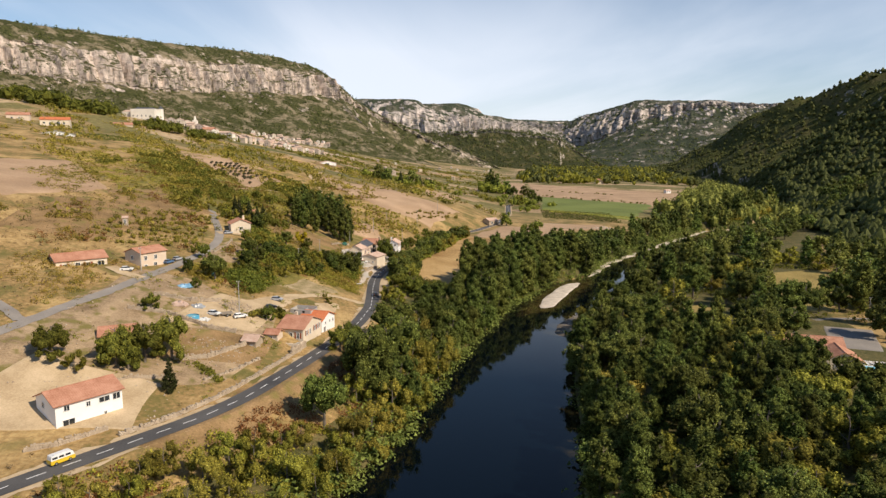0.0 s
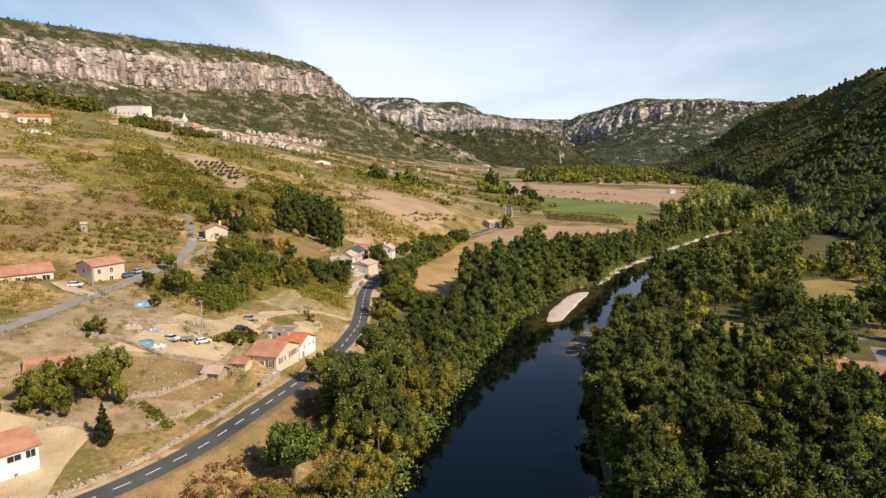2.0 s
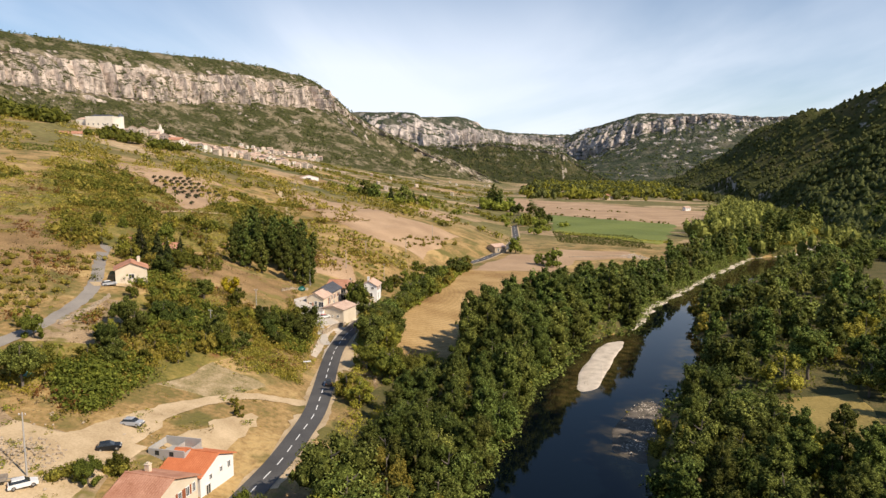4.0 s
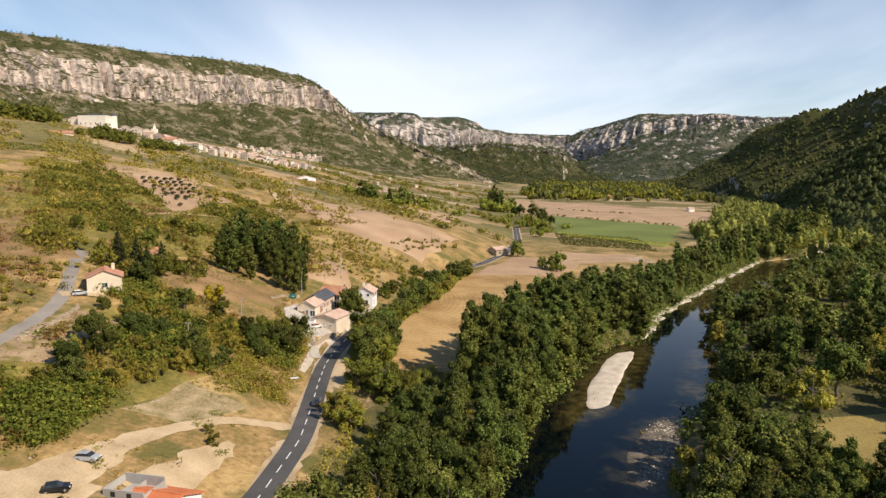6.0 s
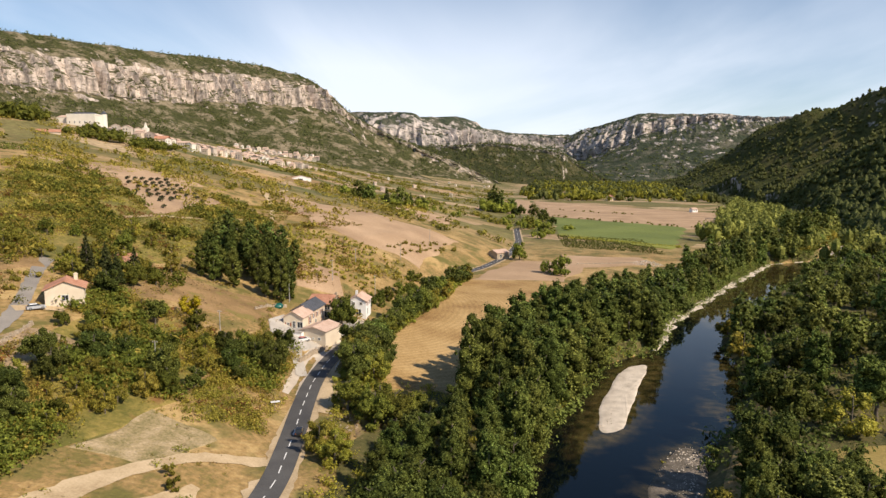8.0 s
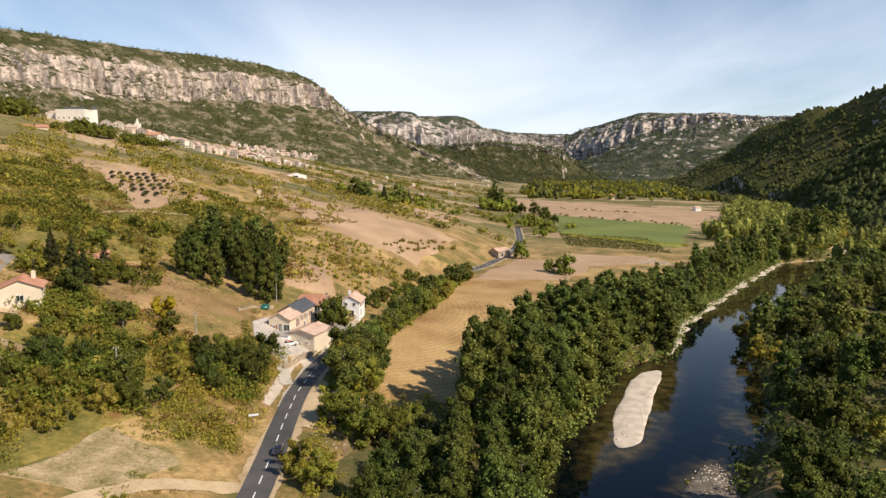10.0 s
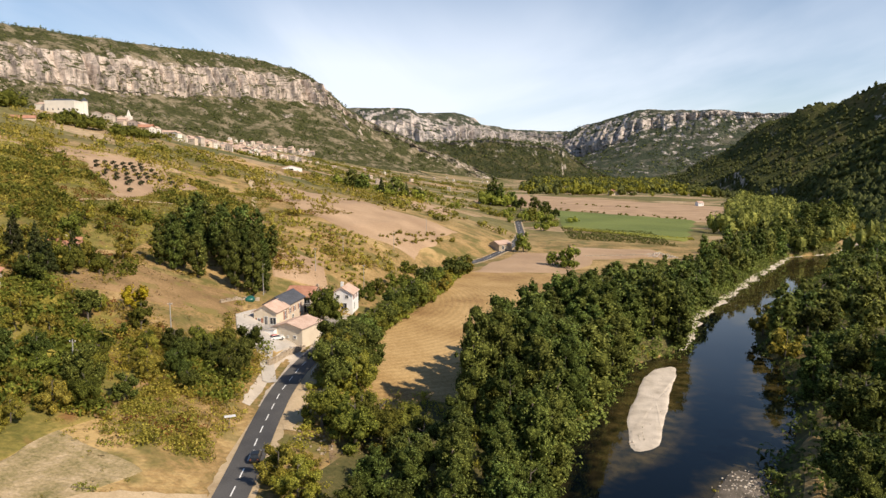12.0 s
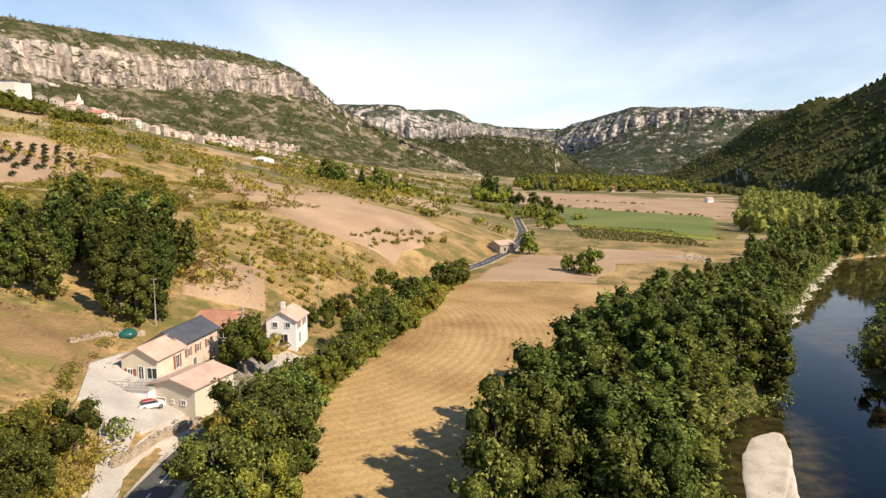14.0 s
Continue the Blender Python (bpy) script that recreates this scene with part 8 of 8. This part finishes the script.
# ---- pool and court across the river
def pool_side():
    patch("pool_terrace", [(99, 141), (114, 137), (118, 152), (104, 157)], M["pale_concrete"], 0.10, "pale paved pool terrace", "terrace", wob=0.2)
    patch("court", [(107, 166), (119, 161.5), (131, 184), (119, 189)], M["lane"], 0.12, "grey sports court beside the trees", "court", wob=0.2)
    ribbon("gravel_road", [(119, 196), (131, 198), (150, 194)], 2.6, M["lane"], 0.14, "grey gravel lane", "lane", edge=0.1)
    z = gz(108, 147) + 0.12
    root = thing("swimming_pool", "bright blue swimming pool with white edge", "pool", m=Matrix.Translation((108, 147.5, z)) @ Matrix.Rotation(radians(-16), 4, 'Z'))
    child("edge", bmesh_of("edge", [box(0, 2.6, 0.05, 9.6, 0.5, 0.12), box(0, -2.6, 0.05, 9.6, 0.5, 0.12), box(4.6, 0, 0.05, 0.5, 4.8, 0.12), box(-4.6, 0, 0.05, 0.5, 4.8, 0.12)], M["frame"], 0.02), root)
    child("water", bmesh_of("water", [box(0, 0, 0.02, 8.8, 4.8, 0.06)], paint("swim_water", (0.12, 0.50, 0.68))), root)
    first = thing("sun_lounger", "white sun lounger beside the pool", "lounger", "loungers by the pool", Matrix.Translation((102.5, 153.6, z)))
    child("frame", bmesh_of("frame", [box(0, 0, 0.3, 0.6, 1.3, 0.08), box(0, -0.5, 0.14, 0.5, 0.06, 0.3), box(0, 0.5, 0.14, 0.5, 0.06, 0.3)], M["frame"]), first)
    child("backrest", bmesh_of("backrest", [box(0, 0.85, 0.52, 0.6, 0.55, 0.07)], M["frame"]), first)
    for k in range(1, 8):
        copy_thing(first, Matrix.Translation((102.5 + k * 1.25, 153.6 - k * 0.36, z)))


pool_side()


# ---- planted rows
def rows_of_plants():
    rng = np.random.default_rng(14)
    # young olive trees in lines
    C = [(0, 0, 1.0), (0.4, 0.2, 1.25), (-0.3, 0.3, 1.3), (0.1, -0.4, 1.1), (0, 0, 1.6)]
    crown = mesh_np("crown", *cards(rng, C, [0.7, 0.5, 0.5, 0.5, 0.5], 170, 0.42), M["olive"], smooth=False)
    trunk = mesh_np("trunk", *tube([(0, 0, -0.2), (0.03, 0, 0.5), (0, 0.05, 1.1)], [0.11, 0.09, 0.05], 6), M["bark"])
    A, B, D, E = [np.array(v, float) for v in ((-97, 366), (-95, 420), (-127, 447), (-136, 421))]
    for i in range(8):
        for j in range(6):
            u, v = (j + 0.5 * (i % 2)) / 5.5, i / 7
            p = (A * (1 - u) + B * u) * (1 - v) + (E * (1 - u) + D * u) * v + rng.normal(0, 0.35, 2)
            if rng.random() < 0.08:
                continue
            w = rng.uniform(1.35, 1.75)
            root = thing("olive_tree", "small round olive tree in orchard rows", "tree", "olive orchard", Matrix.Translation((p[0], p[1], gz(*p) + 0.2)) @ Matrix.Diagonal((w, w, rng.uniform(0.75, 0.95), 1)))
            child("trunk", trunk, root)
            child("crown", crown, root)

    def lines(a, b, c, n, gap, jit, keep=0.92):
        """Points in n lines from a towards b, the lines stepped towards c."""
        a, b, c = [np.array(v, float) for v in (a, b, c)]
        out = []
        for i in range(n):
            o = a + (c - a) * i / max(n - 1, 1)
            l = np.linalg.norm(b - a)
            for s in np.arange(0, l, gap):
                if rng.random() < keep:
                    p = o + (b - a) * s / l + rng.normal(0, jit, 2)
                    out.append((p[0], p[1], rng.uniform(0.7, 1.15)))
        return out
    stuff("vine_rows", "green vine rows beside the crop field", "vines", lines((94, 516), (148, 488), (104, 588), 17, 1.2, 0.12), M["poplar"], 61, 1, 10, 0.8, 0.6)
    stuff("vineyard_upper", "striped green vineyard below the castle", "vines", lines((-214, 434), (-194, 480), (-240, 466), 11, 1.7, 0.12), M["poplar"], 62, 1, 9, 0.9, 0.6)
    stuff("shrub_rows", "rows of low orchard shrubs on the terrace", "orchard", lines((-98, 190), (-72, 206), (-104, 236), 9, 2.6, 0.4, 0.85), M["herb"], 63, 1, 40, 1.6, 0.42)
    old = lines((-130, 190), (-76, 207), (-122, 252), 8, 3.4, 0.9, 0.72)
    stuff("old_orchard", "scattered round olive shrubs on the dry terrace", "orchard", old[::2], M["scrub"], 74, 1, 70, 1.8, 0.4, squash=0.65, core=False)
    stuff("old_orchard_green", "scattered round green shrubs on the dry terrace", "orchard", old[1::2], M["oak"], 75, 1, 70, 1.7, 0.4, squash=0.65, core=False)
    stuff("orchard_rows", "rows of small orchard trees below the bare field", "orchard", lines((-48, 338), (-10, 330), (-54, 394), 12, 2.3, 0.4, 0.88), M["herb"], 64, 1, 34, 1.45, 0.42)
    stuff("maize_edge", "tall green crop edge", "crop", lines((108, 566), (170, 520), (110, 574), 3, 1.2, 0.2), M["willow"], 65, 1, 8, 0.9, 0.6)
    stuff("field_bushes", "bushes along the edge of the bare field", "scrub", lines((-12, 398), (16, 440), (-6, 396), 2, 2.2, 1.2, 0.8) + lines((-70, 428), (-84, 500), (-66, 428), 2, 3.5, 1.5, 0.8) + lines((-40, 470), (30, 520), (-36, 480), 2, 4, 2.0, 0.7), M["scrub"], 66, 1, 26, 1.6, 0.55)
    stuff("spit_bushes", "green bushes on the stony spit", "scrub", [(43.6 + rng.uniform(0, 2.2) + k * 0.55, 207 + k * 1.9, rng.uniform(0.5, 1.0)) for k in range(11)], M["willow"], 78, 1, 60, 1.2, 0.34)
    stuff("field_hedges", "bushes and small trees between the far fields", "scrub", lines((120, 800), (246, 652), (122, 806), 2, 7, 2.0, 0.5) + lines((150, 900), (230, 820), (152, 904), 2, 8, 2.5, 0.4) + lines((100, 600), (132, 776), (96, 602), 2, 6, 2.0, 0.6), M["oak"], 79, 1, 30, 1.8, 0.7)
    # clipped hedge
    ob = stuff("hedge", "dark clipped hedge on the plot", "hedge", lines((-47.6, 131.6), (-41.0, 126.6), (-47.2, 132.1), 2, 0.55, 0.05, 1.0), M["oak"], 67, 1, 34, 0.75, 0.3)
    stuff("yard_bushes", "round dark bushes in the yard", "scrub", [(-42.4, 160.2, 1.3), (-41.4, 160.6, 1.2), (-43.6, 159.2, 1.0), (-37.4, 163.6, 1.4), (-36.6, 164.4, 1.3), (-38.6, 147.6, 1.0), (-39.8, 146.4, 0.9)], M["oak"], 68, 1, 160, 1.3, 0.34)
    stuff("farm_trees_far", "dark trees standing round the far farms", "wood", [(82 + rng.normal(0, 6), 812 + rng.normal(0, 8), rng.uniform(3.4, 5.2)) for _ in range(10)]  + [(-20 + rng.normal(0, 22), 610 + rng.normal(0, 14), rng.uniform(1.6, 2.6)) for _ in range(26)] + [(92 + rng.normal(0, 10), 640 + rng.normal(0, 40), rng.uniform(1.6, 2.4)) for _ in range(20)], M["oak"], 69, 1, 60, 2.4, 0.8)
    stuff("castle_park", "tall dark trees beside the castle", "wood", [(-392 + rng.uniform(0, 92), 618 + rng.uniform(0, 40), rng.uniform(2.6, 4.2)) for _ in range(70)] + [(-262 + rng.uniform(0, 62), 612 + rng.uniform(0, 34), rng.uniform(1.4, 2.7)) for _ in range(44)], M["oak"], 70, 1, 70, 2.6, 0.9)


rows_of_plants()


def weeds():
    """Weeds, low bushes and loose stones on the plots beside the houses."""
    rng = np.random.default_rng(51)
    pts = []
    while len(pts) < 900:
        x, y = rng.uniform(-84, -24), rng.uniform(104, 218)
        if x < rd(y) - 6 and wobble(x, y, 4, 1.0) > 0.1 and not (-78 < x < -50 and y < 122):
            pts.append((x, y, rng.uniform(0.3, 0.9)))
    stuff("weeds", "olive and straw weeds on the rough plots", "weeds", pts[:560], M["herb"], 71, 1, 16, 0.8, 0.34, squash=0.5, core=False)
    stuff("low_bushes", "low dark bushes on the rough plots", "scrub", pts[560:660], M["oak"], 72, 1, 60, 1.2, 0.36, core=False)
    stuff("dry_weeds", "dry straw weeds on the rough plots", "weeds", pts[660:], M["drygrass"], 73, 1, 14, 0.8, 0.34, squash=0.5, core=False)
    mound = [(rng.uniform(-66, -34), rng.uniform(252, 292), rng.uniform(0.4, 1.0)) for _ in range(700)]
    mound = [p for p in mound if wobble(p[0], p[1], 4, 2.0) > -0.1]
    stuff("mound_grass", "dry grass tufts on the rounded meadow", "grass", mound[::2], M["drygrass"], 76, 1, 12, 0.7, 0.3, squash=0.5, core=False)
    stuff("mound_herbs", "olive herbs on the rounded meadow", "weeds", mound[1::2], M["herb"], 77, 1, 10, 0.6, 0.28, squash=0.4, core=False)
    parts = []
    for _ in range(700):
        x, y = rng.uniform(-80, -34), rng.uniform(108, 176)
        if x > rd(y) - 5 or wobble(x, y, 3, 6.0) < 0.15:
            continue
        r = rng.uniform(0.1, 0.34)
        v, q = lobes([(0, 0, 0)], [r], 1.0, 0.7, 5, 3)
        parts.append((v * rng.uniform(0.7, 1.3, 3) + (x, y, gz(x, y) + 0.1), q))
    tagged(new("rubble_stones", mesh_np("rubble_stones", *join(*parts), M["stone_wall"], smooth=False)), "loose pale stones strewn over the plots", "stones", kind="stuff")


weeds()
